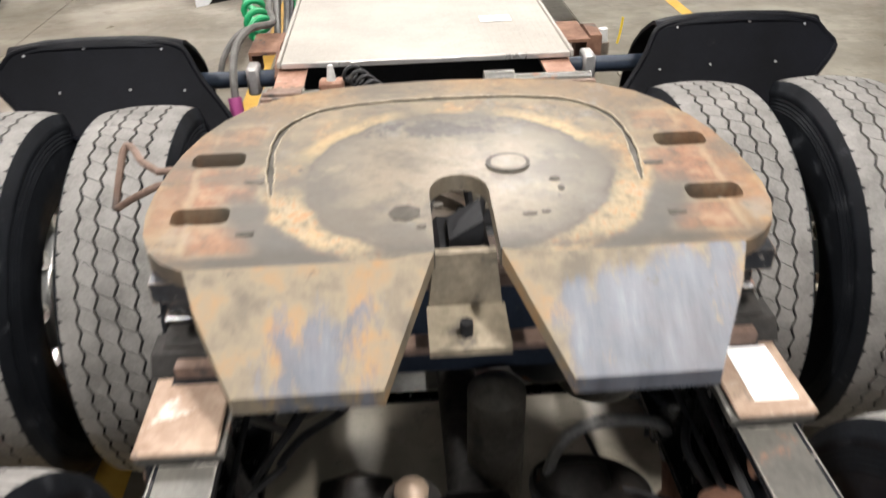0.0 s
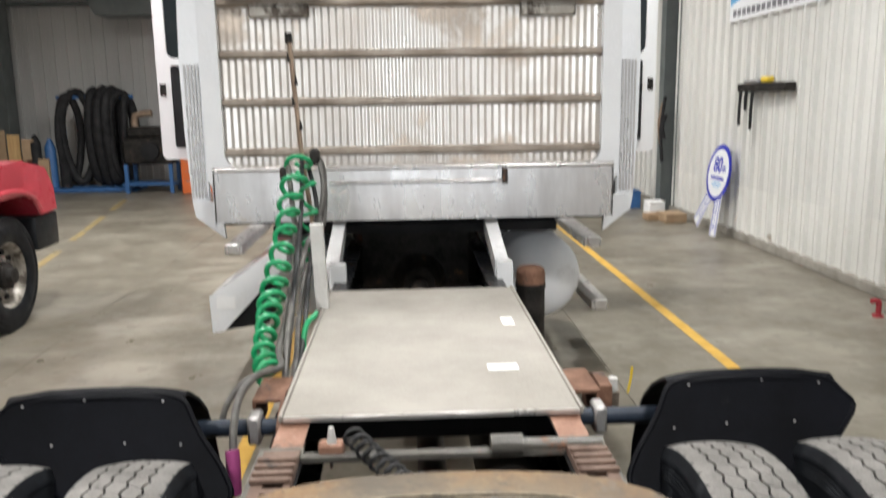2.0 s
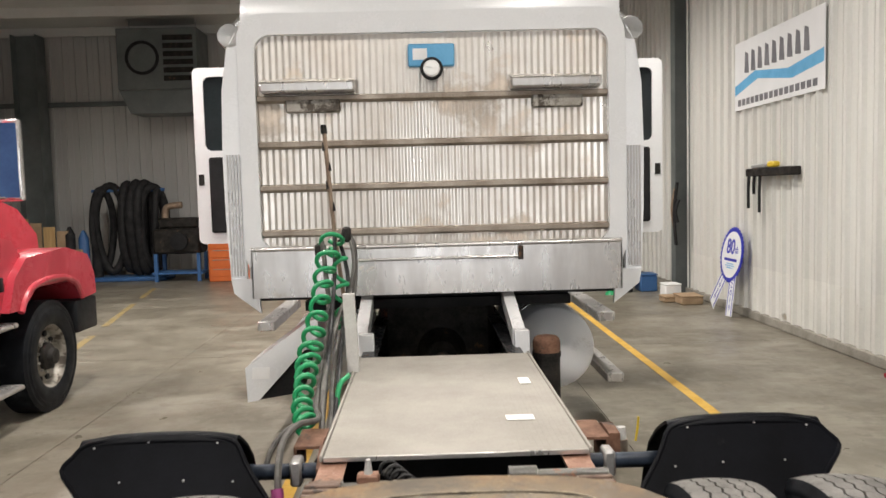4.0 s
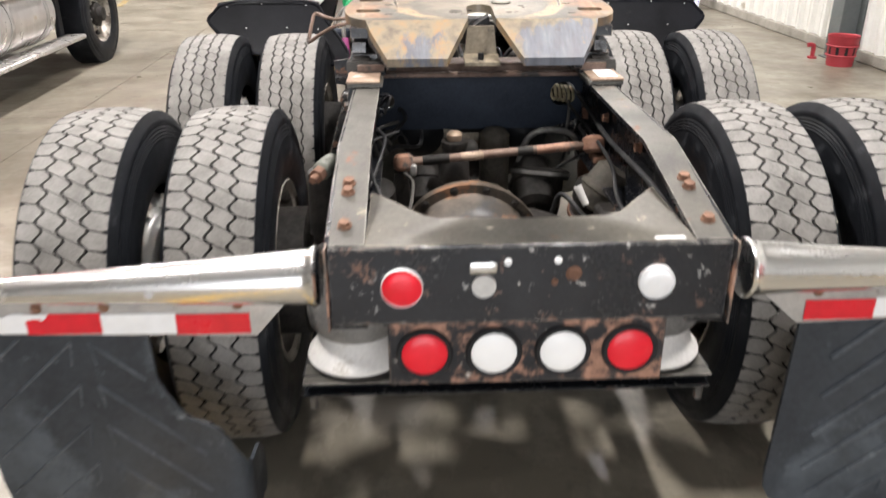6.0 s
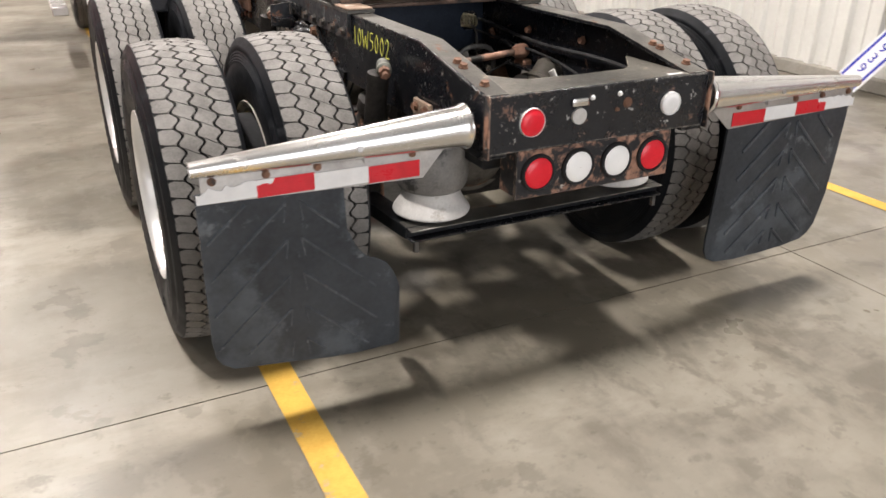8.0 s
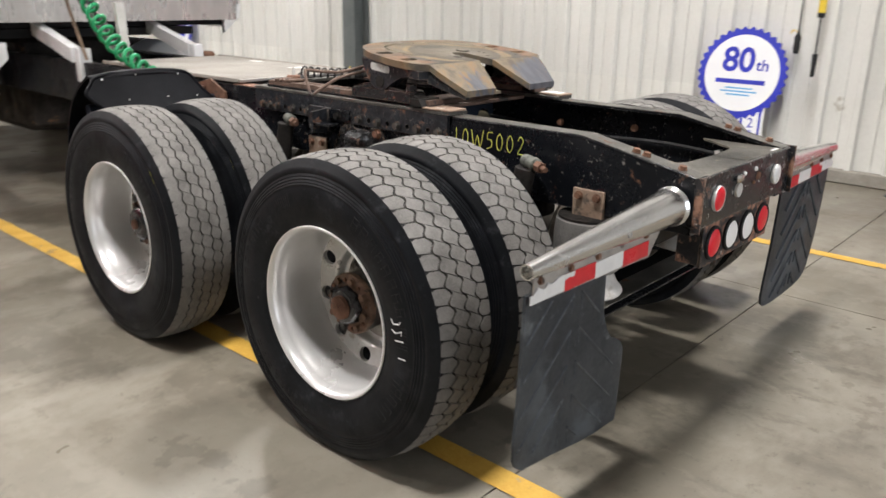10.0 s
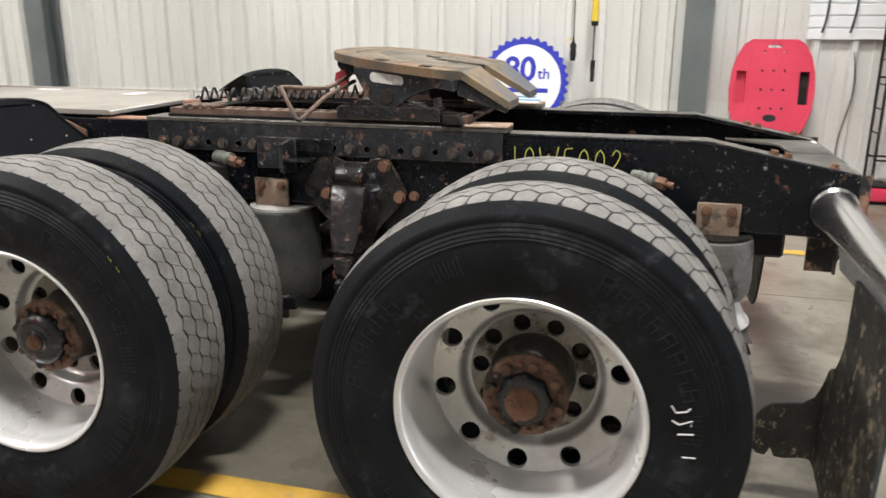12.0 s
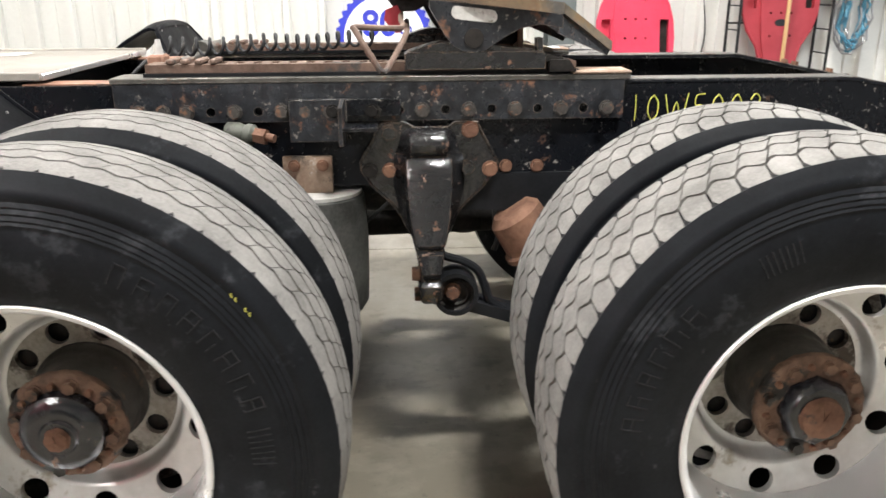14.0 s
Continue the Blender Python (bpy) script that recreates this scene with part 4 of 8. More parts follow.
# flap hangers, tape and mud flaps
HANG_Y = 0.055
for s in (-1, 1):
    off = 0.0 if s < 0 else 0.030
    h = part("flap_hanger", shape(lathe, [(0.03, 0.0), (0.03, 0.0185), (0.0, 0.019), (0.0, 0.0225), (0.765, 0.0605), (0.785, 0.0615), (0.797, 0.063), (0.801, 0.067), (0.808, 0.0695), (0.814, 0.067), (0.817, 0.063), (0.817, 0.0)], 48, (s * (1.268 + off), 0.012 + HANG_Y, 0.860), (-s, 0, 0.032)), M["chrome"], truck, "tapered polished stainless flap hanger")
    ex = 1.245 + off
    poly = [(s * ex, 0.858), (s * 0.50, 0.872), (s * 0.50, 0.860), (s * (0.60 + off), 0.745), (s * ex, 0.765)]
    strip = part("hanger_plate", shape(prism, poly, "y", 0.004 + HANG_Y, 0.008 + HANG_Y), M["steel"], h, "dull steel plate under the hanger")
    for k in range(4):
        x0, x1 = ex + 0.015 - k * 0.162, ex + 0.015 - (k + 1) * 0.162
        dz = -0.004 * k
        red = k % 2 == 1
        bm = bmesh.new()
        rng = random.Random(40 + k + 7 * s)
        if k == 0:
            # the torn end piece: its upper edge is ragged
            up = [(s * (x0 + (x1 - x0) * t / 14), 0.816 - rng.uniform(0.0, 0.020) * (1 if t < 11 else 0.2) - (0.012 if t < 2 else 0)) for t in range(15)]
            prism(bm, [(s * x0, 0.766), (s * x1, 0.766)] + up[::-1], "y", HANG_Y + 0.0008, HANG_Y + 0.0032)
        else:
            box(bm, *sorted((s * x0, s * x1)), HANG_Y + 0.0008, HANG_Y + 0.0032, 0.766 + dz, 0.816 + dz)
        part("tape", bm, M["red_tape" if red else "white_tape"], h, "red reflective tape" if red else "scuffed white reflective tape")
        if k == 1:
            up = [(s * (x0 - 0.045 * t / 6), 0.797 + rng.uniform(-0.003, 0.005)) for t in range(7)]
            part("tape", shape(prism, [(s * x0, 0.813), (s * (x0 - 0.05), 0.813)] + up[::-1], "y", HANG_Y - 0.0006, HANG_Y + 0.0006), M["white_tape"], h, "torn scrap of white tape")
    for k in range(5):
        part("bolt", shape(bolt, (s * (ex - 0.030 - k * 0.145), 0.004 + HANG_Y, 0.826), (0, -1, 0), 0.0095, 0.005), M["steel" if k == 3 else "rust"], h)
    part("rivet", shape(bolt, (s * (0.81 + off), -0.026 + HANG_Y, 0.872), (0, -1, 0.1), 0.010, 0.006), M["steel"], h)


def between(pairs, u):
    """The height at u on a line given as (u, height) pairs."""
    for (u0, z0), (u1, z1) in zip(pairs, pairs[1:]):
        if u <= u1:
            return z0 + (z1 - z0) * (u - u0) / max(1e-6, u1 - u0)
    return pairs[-1][1]


FLAP_EDGES = {
    -1: ([(-1.262, 0.79), (-0.848, 0.79), (-0.842, 0.625), (-0.828, 0.585), (-0.808, 0.548), (-0.78, 0.515), (-0.745, 0.500), (-0.72, 0.484), (-0.70, 0.456), (-0.68, 0.415), (-0.66, 0.375), (-0.63, 0.350), (-0.59, 0.345), (-0.55, 0.338), (-0.525, 0.318), (-0.508, 0.285)],
         [(-1.262, 0.33), (-1.256, 0.275), (-1.240, 0.245), (-1.205, 0.219), (-1.127, 0.206), (-1.042, 0.196), (-0.909, 0.181), (-0.809, 0.178), (-0.733, 0.182), (-0.68, 0.180), (-0.60, 0.165), (-0.575, 0.168), (-0.562, 0.195), (-0.55, 0.168), (-0.525, 0.172), (-0.508, 0.20)]),
    1: ([(0.645, 0.79), (1.285, 0.79)], [(0.645, 0.29), (0.651, 0.235), (0.672, 0.197), (0.715, 0.175), (0.83, 0.165), (0.96, 0.166), (1.10, 0.172), (1.20, 0.185), (1.24, 0.21), (1.264, 0.248), (1.285, 0.39)]),
}
FOLD_X, FOLD_R = -0.705, 0.045


def on_flap(s, u, z, out=0.0):
    """A point of the flap's sheet: u runs along its width; the torn one curls forward past a fold."""
    d = 0.79 - z
    y = HANG_Y + 0.014 + 0.05 * d * d + (0.018 * d * math.sin(abs(u) * 7) if s < 0 else 0.015 * d)
    if s < 0 and u > FOLD_X and z < 0.56:
        k = min(1.0, (0.56 - z) / 0.10)
        t = (u - FOLD_X)
        a = min(t / FOLD_R, math.pi / 2)
        x = FOLD_X + FOLD_R * math.sin(a)
        yy = y + FOLD_R * (1 - math.cos(a)) + max(0.0, t - FOLD_R * math.pi / 2)
        return Vector((u + (x - u) * k + out * math.sin(a), y + (yy - y) * k - out * math.cos(a), z))
    return Vector((u, y - out, z))


def flap_sheet(bm, s):
    top, low = FLAP_EDGES[s]
    us = sorted({u for u, _ in top} | {u for u, _ in low} | {top[0][0] + (top[-1][0] - top[0][0]) * i / 46 for i in range(47)})
    rows, n = [], 14
    for u in us:
        z1, z0 = between(top, u), between(low, u)
        col = [on_flap(s, u, z0 + (z1 - z0) * i / n) for i in range(n + 1)]
        back = [on_flap(s, u, z0 + (z1 - z0) * i / n, -0.010) for i in range(n + 1)]
        rows.append([bm.verts.new(p) for p in col] + [bm.verts.new(p) for p in back[::-1]])
    m = len(rows[0])
    for a, b in zip(rows, rows[1:]):
        for i in range(m):
            face(bm, (a[i], b[i], b[(i + 1) % m], a[(i + 1) % m]))
    face(bm, rows[0])
    face(bm, rows[-1][::-1])


for s in (-1, 1):
    flap = part("mud_flap", shape(flap_sheet, s), M["flap"], truck, "torn dark rubber mud flap curling forward past a bite in its edge" if s < 0 else "dark rubber mud flap with a moulded chevron relief")
    flap.data.materials.append(M["muddy_flap"])
    for p in flap.data.polygons:
        p.material_index = 1 if p.normal.y > 0.45 or (s < 0 and p.normal.x < -0.45 and p.center.x > -0.75) else 0
    # moulded chevrons, apex up, with flat bars between
    xm = -1.0 if s < 0 else 0.985
    for k in range(7):
        z0 = 0.27 + k * 0.115
        for d in (-1, 1):
            bars = (((0.02, z0), (0.245, z0 - 0.205), 0.0045), ((0.02, z0), (0.028, z0 - 0.06), 0.003))
            for (u0, a0), (u1, a1), r in bars:
                pts = []
                for i in range(9):
                    u, z = xm + d * (u0 + (u1 - u0) * i / 8), a0 + (a1 - a0) * i / 8
                    if between(FLAP_EDGES[s][1], u) + 0.02 < z < min(0.765, between(FLAP_EDGES[s][0], u) - 0.02):
                        pts.append(on_flap(s, u, z, 0.001 if s > 0 else -0.001))
                if len(pts) > 2:
                    part("rib", shape(tube, pts, r * (1.5 if s > 0 else 1.0), 6), M["flap_ridge"], flap)

# ---- wheels ----
PITCHES = 62


def tread(bm, lug):
    """Drive tread: two block rows between cut shoulders, with stepped grooves. Rib tread: five zigzag ribs with thin sipes."""
    w, n = 0.236, PITCHES
    edges = (-0.5, -0.25, 0.0, 0.25, 0.5) if lug else (-0.5, -0.29, -0.10, 0.10, 0.29, 0.5)
    rows_n = len(edges) - 1
    zig, gap = (0.0090, 0.0046) if lug else (0.0052, 0.0036)
    steps = (0.0, 0.10, 0.20, 0.32, 0.44, 0.56, 0.68, 0.80, 0.90, 1.0)
    sub = len(steps) - 1

    def wave(ph):
        ph = ph % 1.0
        tri = 4 * abs(ph - 0.5) - 1
        return max(-1.0, min(1.0, 1.5 * tri)) if lug else tri

    for k in range(rows_n):
        outer = k in (0, rows_n - 1)
        cut_w = (0.080 if outer else 0.115) if lug else (0.0 if outer else 0.045)
        shift = 0.5 * (k % 2)
        lean = (0.10 if outer else 0.52) if lug else (0.0 if outer else 0.34)
        for i in range(n):
            top, low = [], []
            for j in range(sub + 1):
                f = cut_w / 2 + (1 - cut_w) * steps[j]
                for side, kk, sg in ((0, k, 1), (1, k + 1, -1)):
                    rim = kk in (0, rows_n)
                    ph = i + shift + f + lean * (side - 0.5)
                    x = edges[kk] * w + (0.0 if rim else wave(ph + 0.5 * kk) * zig + sg * gap)
                    if rim and (j == 0 or j == sub):
                        x += sg * (0.016 if lug else 0.012)
                    a = 2 * math.pi * ph / n
                    r = TYRE_R - 0.010 * (2 * x / w) ** 2 - (0.0025 if rim else 0.0)
                    if side == 0:
                        top.append([])
                        low.append([])
                    top[-1].append(bm.verts.new((x, r * math.cos(a), r * math.sin(a))))
                    low[-1].append(bm.verts.new((x, (r - 0.012) * math.cos(a), (r - 0.012) * math.sin(a))))
            for j in range(sub):
                face(bm, (top[j][0], top[j][1], top[j + 1][1], top[j + 1][0]))
                face(bm, (low[j][0], top[j][0], top[j + 1][0], low[j + 1][0]))
                face(bm, (top[j][1], low[j][1], low[j + 1][1], top[j + 1][1]))
            face(bm, (low[0][0], low[0][1], top[0][1], top[0][0]))
            face(bm, (top[sub][0], top[sub][1], low[sub][1], low[sub][0]))


CARCASS = [(-0.125, 0.294), (-0.133, 0.305), (-0.141, 0.335), (-0.1425, 0.347), (-0.1458, 0.359), (-0.148, 0.39), (-0.147, 0.420), (-0.1448, 0.431), (-0.1436, 0.438), (-0.1450, 0.4415), (-0.1424, 0.446), (-0.1436, 0.4495), (-0.1402, 0.456), (-0.1414, 0.4595), (-0.1378, 0.466),
           (-0.1388, 0.4695), (-0.1356, 0.477), (-0.1372, 0.483), (-0.1372, 0.494), (-0.1335, 0.499), (-0.128, 0.511), (-0.1195, 0.524), (-0.112, 0.5235)]


def carcass(bm):
    prof = CARCASS + [(-0.06, 0.5225), (0.06, 0.5225)] + [(-u, r) for u, r in CARCASS[::-1]]
    lathe(bm, prof, 72)


def groove_bed(bm):
    lathe(bm, [(-0.1175, 0.5145), (-0.1165, 0.5238), (-0.06, 0.525), (0.06, 0.525), (0.1165, 0.5238), (0.1175, 0.5145)], 72)


def holed_disc(bm, x, r1, r2, n, rh, hr, depth, cone=0.0, phase=18.0):
    """A ring-shaped disc facing -x with n round holes on the radius rh, one of them at the angle phase."""
    m = 16
    at = lambda r, a, dx=0.0: (x + dx + cone * (r - r1) / (r2 - r1), r * math.cos(a), r * math.sin(a))
    for i in range(n):
        a0, a1 = 2 * math.pi * (i - 0.5) / n + radians(phase), 2 * math.pi * (i + 0.5) / n + radians(phase)
        mid = (a0 + a1) / 2
        rim, hole, deep = [], [], []
        for j in range(m):
            t = 2 * math.pi * j / m
            u, v = math.cos(t), math.sin(t)
            s = 1 / max(abs(u), abs(v))
            rr = rh + (u * s) * ((r2 - rh) if u > 0 else (rh - r1))
            aa = mid + (v * s) * (a1 - a0) / 2
            rim.append(bm.verts.new(at(rr, aa)))
            hy, hz = rh * math.cos(mid) + hr * (u * math.cos(mid) - v * math.sin(mid)), rh * math.sin(mid) + hr * (u * math.sin(mid) + v * math.cos(mid))
            hx = x + cone * (math.hypot(hy, hz) - r1) / (r2 - r1)
            hole.append(bm.verts.new((hx, hy, hz)))
            deep.append(bm.verts.new((hx + depth, hy, hz)))
        for j in range(m):
            k = (j + 1) % m
            face(bm, (rim[j], rim[k], hole[k], hole[j]))
            face(bm, (hole[j], hole[k], deep[k], deep[j]))
    bmesh.ops.remove_doubles(bm, verts=bm.verts[:], dist=0.0004)


def rough_edge(bm, amount, seed):
    """Uneven, scaled rust: pushes the vertices about."""
    rng = random.Random(seed)
    for v in bm.verts:
        v.co += Vector((rng.uniform(-1, 1), rng.uniform(-1, 1), rng.uniform(-1, 1))) * amount


def wheel_outer(lug, tag):
    """An outer dual wheel, its open dish to -x."""
    hand, stud = (-11.0, 4.0) if lug else (15.0, -3.0)
    out = -0.052 if lug else -0.040
    bm = bmesh.new()
    lathe(bm, [(-0.118, 0.284), (-0.126, 0.298), (-0.131, 0.303), (-0.1355, 0.3035), (-0.138, 0.301), (-0.137, 0.296), (-0.130, 0.289), (-0.120, 0.284), (-0.10, 0.2805), (-0.085, 0.2795), (-0.080, 0.2770), (-0.05, 0.2755), (0.02, 0.2720), (0.045, 0.2705), (0.062, 0.2685), (0.072, 0.2655), (0.0775, 0.2625)], 80)
    w = part("wheel", bm, M["alloy"], truck, tag)
    part("disc", shape(holed_disc, 0.0915, 0.199, 0.2625, 10, 0.234, 0.0278, 0.016, -0.014, hand), M["alloy_disc"], w, "aluminium disc with round hand holes")
    part("step_ring", shape(lathe, [(0.0915, 0.1992), (0.0935, 0.1945), (0.0985, 0.1905), (0.108, 0.1880), (0.122, 0.1850), (0.129, 0.1815), (0.1325, 0.1765), (0.134, 0.170)], 64), M["alloy_disc"], w)
    part("inner_ring", shape(holed_disc, 0.134, 0.100, 0.170, 10, 0.143, 0.0235, 0.014, 0.0, stud), M["alloy_dirty"], w, "dirty inner ring with stud holes")
    # drum coloured near black, so the holes' inner shade is in its colour
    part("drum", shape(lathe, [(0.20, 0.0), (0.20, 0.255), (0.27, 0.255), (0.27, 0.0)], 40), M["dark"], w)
    h = part("hub", shape(lathe, [(0.175, 0.116), (0.125, 0.114), (0.118, 0.108), (0.10, 0.106), (0.06 + out, 0.104), (0.052 + out, 0.100)], 48), M["hub_barrel"], w, "greasy dark hub barrel")
    bm = bmesh.new()
    lathe(bm, [(0.066 + out, 0.090), (0.066 + out, 0.106), (0.058 + out, 0.110), (0.046 + out, 0.109), (0.040 + out, 0.104), (0.037 + out, 0.092), (0.038 + out, 0.080), (0.036 + out, 0.068), (0.030 + out, 0.062), (0.028 + out, 0.0)], 56)
    rough_edge(bm, 0.0022, 21 if lug else 22)
    part("hub_flange", bm, M["hub"], h, "scaled rusty hub flange")
    bm = bmesh.new()
    lathe(bm, [(0.036 + out, 0.072), (0.012 + out, 0.068), (0.004 + out, 0.060), (0.002 + out, 0.046), (0.004 + out, 0.0)] if lug else [(0.036 + out, 0.080), (0.016 + out, 0.077), (0.006 + out, 0.066), (0.001 + out, 0.048), (0.003 + out, 0.036), (-0.003 + out, 0.032), (-0.003 + out, 0.0)], 8 if lug else 40)
    part("hub_cap", bm, M["oil_black"], h, "oily black hub centre")
    bm = bmesh.new()
    lathe(bm, [(0.004 + out, 0.043), (-0.010 + out, 0.040), (-0.012 + out, 0.0)] if lug else [(-0.002 + out, 0.024), (-0.012 + out, 0.021), (-0.013 + out, 0.0)], 28)
    rough_edge(bm, 0.0012, 23)
    part("cap_centre", bm, M["rust"], h, "rusty centre boss")
    for i in range(8):
        a = 2 * math.pi * (i + 0.3) / 8
        part("stud", shape(bolt, (0.040 + out, 0.089 * math.cos(a), 0.089 * math.sin(a)), (-1, 0, 0), 0.0125, 0.012), M["hub"], h)
    for i in range(8):
        a = 2 * math.pi * (i + 0.8) / 8
        part("dowel", shape(cyl, (0.042 + out, 0.090 * math.cos(a), 0.090 * math.sin(a)), (0.030 + out, 0.090 * math.cos(a), 0.090 * math.sin(a)), 0.0085, 0.006, 10), M["rust"], h)
    for i in range(10):
        a = 2 * math.pi * i / 10 + radians(stud)
        part("lug_nut", shape(cyl, (0.170, 0.143 * math.cos(a), 0.143 * math.sin(a)), (0.150, 0.143 * math.cos(a), 0.143 * math.sin(a)), 0.0165, n=6), M["grime"], w)
    tyre(w, lug)
    return w


def tyre(w, lug):
    t = part("tyre", shape(carcass), M["sidewall"], w, "black tyre with dusty worn " + ("block" if lug else "rib") + " tread")
    part("groove_bed", shape(groove_bed), M["groove"], w)
    tr = part("tread", shape(tread, lug), M["tread"], w, "grey worn " + ("zigzag block tread" if lug else "rib tread"))
    tr["kind"] = "stuff"


def sidewall_relief(w, lug):
    """Worn raised marks on the sidewall, too rubbed to be read, and fine raised lines."""
    rng = random.Random(3 if lug else 4)
    for a0, n, r, h in ((8, 6, 0.402, 0.040), (118, 8, 0.402, 0.040), (196, 5, 0.395, 0.044), (284, 8, 0.402, 0.034)):
        for k in range(n):
            a = radians(a0 + k * 6.4)
            hh, ww = h * rng.uniform(0.9, 1.0), rng.uniform(0.010, 0.014)
            for u0, u1, v0, v1 in ((-ww, -ww + 0.0022, -hh / 2, hh / 2), (ww - 0.0022, ww, -hh / 2, hh / 2 * rng.choice((0.2, 1.0))), (-ww, ww, hh / 2 - 0.0022, hh / 2), (-ww, ww, -0.0011, 0.0011))[:rng.choice((3, 4))]:
                bm = bmesh.new()
                box(bm, -0.1488, -0.1462, r + v0, r + v1, u0, u1)
                bmesh.ops.rotate(bm, cent=(0, 0, 0), matrix=Matrix.Rotation(a, 3, "X"), verts=bm.verts[:])
                part("raised_mark", bm, M["ring_line"], w)
    for a0 in (60, 170, 250):
        for k in range(7):
            a = radians(a0 + k * 1.6)
            bm = bmesh.new()
            box(bm, -0.1482, -0.1465, 0.375, 0.415, -0.0012, 0.0012)
            bmesh.ops.rotate(bm, cent=(0, 0, 0), matrix=Matrix.Rotation(a, 3, "X"), verts=bm.verts[:])
            part("raised_line", bm, M["ring_line"], w)


def wheel_inner(lug):
    bm = bmesh.new()
    lathe(bm, [(-0.12, 0.27), (-0.132, 0.300), (-0.136, 0.297), (-0.10, 0.272), (0.10, 0.272), (0.136, 0.297), (0.132, 0.300), (0.12, 0.27)], 48)
    lathe(bm, [(-0.09, 0.271), (-0.095, 0.10)], 48)
    w = part("wheel", bm, M["alloy_dirty"], truck, "inner dual wheel with a dusty worn tyre")
    part("drum", shape(lathe, [(-0.08, 0.12), (-0.08, 0.21), (0.20, 0.21), (0.21, 0.19), (0.21, 0.0)], 36), M["grime"], w, "grimy brake drum")
    tyre(w, lug)
    return w


protos = {}
for lug, y in ((True, AX_R), (False, AX_F)):
    wo = wheel_outer(lug, "polished aluminium outer dual wheel with a rusty hub")
    sidewall_relief(wo, lug)
    wi = wheel_inner(lug)
    wo.matrix_basis = pose(-OUTER_X, y, HUB_Z)
    wi.matrix_basis = pose(-INNER_X, y, HUB_Z, 20)
    copy_thing(wo, pose(OUTER_X, y, HUB_Z, 33, 0, 180))
    copy_thing(wi, pose(INNER_X, y, HUB_Z, 51, 0, 180))
    protos[lug] = (wo, wi)

# paint-marker and chalk marks on the tyres
X_SIDE = -OUTER_X - 0.1485
for stroke in ([(0.523, 0.610), (0.513, 0.595), (0.490, 0.600), (0.483, 0.609)], [(0.520, 0.575), (0.504, 0.567), (0.477, 0.579), (0.479, 0.565)], [(0.505, 0.543), (0.471, 0.547)], [(0.491, 0.488), (0.463, 0.490)]):
    part("chalk_stroke", shape(tube, [(X_SIDE, a, b) for a, b in stroke], 0.0022, 6), M["white_chalk"], truck, "white chalk stroke")
for x, w in ((-OUTER_X - 0.1358, 0.0024), (-INNER_X - 0.1358, 0.0018)):
    for k in range(4):
        a = radians(40.8 - k * 1.2 - (1.6 if k > 1 else 0))
        cy, cz = AX_F - 0.481 * math.cos(a), HUB_Z + 0.481 * math.sin(a)
        part("marker_stroke", shape(tube, [(x + 0.0006, cy - 0.004, cz + 0.005), (x, cy + 0.002, cz + 0.001), (x + 0.0006, cy + 0.001, cz - 0.005)], w * 0.75, 6), M["chalk"], truck, "yellow marker stroke")


# ---- the fifth wheel ----
FW_Y = 1.42


def fw_z(y):
    return 1.288 + 0.115 * (y - FW_Y)


fifth = part("fifth_wheel", bmesh.new(), M["plate"], truck, "greasy tan and rusty fifth wheel coupling plate with a keyhole throat")
half = [(0.046, 1.242), (0.110, 1.230), (0.396, 1.230), (0.425, 1.248), (0.448, 1.275), (0.463, 1.315), (0.470, 1.365), (0.468, 1.415), (0.460, 1.472), (0.446, 1.53), (0.424, 1.585), (0.392, 1.637), (0.35, 1.682), (0.29, 1.718), (0.21, 1.741), (0.12, 1.752), (0.0, 1.757)]
slot = [(0.046 * math.cos(radians(a)), 1.385 + 0.046 * math.sin(radians(a))) for a in range(0, 181, 20)]
outline = [(x, y) for x, y in half] + [(-x, y) for x, y in half[-2::-1]] + [(x, y) for x, y in slot[::-1]]
holes = []
for s in (-1, 1):
    for y in (1.507, 1.353):
        xc = s * (0.383 if y > 1.4 else 0.388)
        holes.append(rounded(xc - 0.043, xc + 0.043, y - 0.021, y + 0.021, 0.014, 4))
# a groove packed with grease runs round the front of the plate
GROOVE = [(0.288, 1.395), (0.292, 1.43), (0.296, 1.47), (0.298, 1.53), (0.286, 1.592), (0.255, 1.634), (0.21, 1.662), (0.11, 1.680), (0.0, 1.682)]
mid = smooth_path([Vector((x, y, 0)) for x, y in GROOVE + [(-x, y) for x, y in GROOVE[-2::-1]]], 5)
strip = [[], []]
for i, p in enumerate(mid):
    d = (mid[min(i + 1, len(mid) - 1)] - mid[max(i - 1, 0)]).normalized()
    w = (0.0062 + 0.0010 * math.sin(i * 1.9) + 0.0010 * math.sin(i * 0.63 + 1)) * min(1.0, 0.35 + 0.12 * min(i, len(mid) - 1 - i))
    strip[0].append((p.x + d.y * w, p.y - d.x * w))
    strip[1].append((p.x - d.y * w, p.y + d.x * w))
groove_loop = strip[0] + strip[1][::-1]
bm = bmesh.new()
pierced(bm, [outline] + holes + [groove_loop], lambda x, y: (x, y, fw_z(y)), lambda x, y: (x, y, fw_z(y) - 0.028))
part("top_plate", bm, M["plate"], fifth, "greasy tan coupling plate, rust showing through")


def on_plate(bm, loop_pts, h, h0=-0.002):
    pierced(bm, loop_pts, lambda x, y: (x, y, fw_z(y) + h), lambda x, y: (x, y, fw_z(y) + h0))


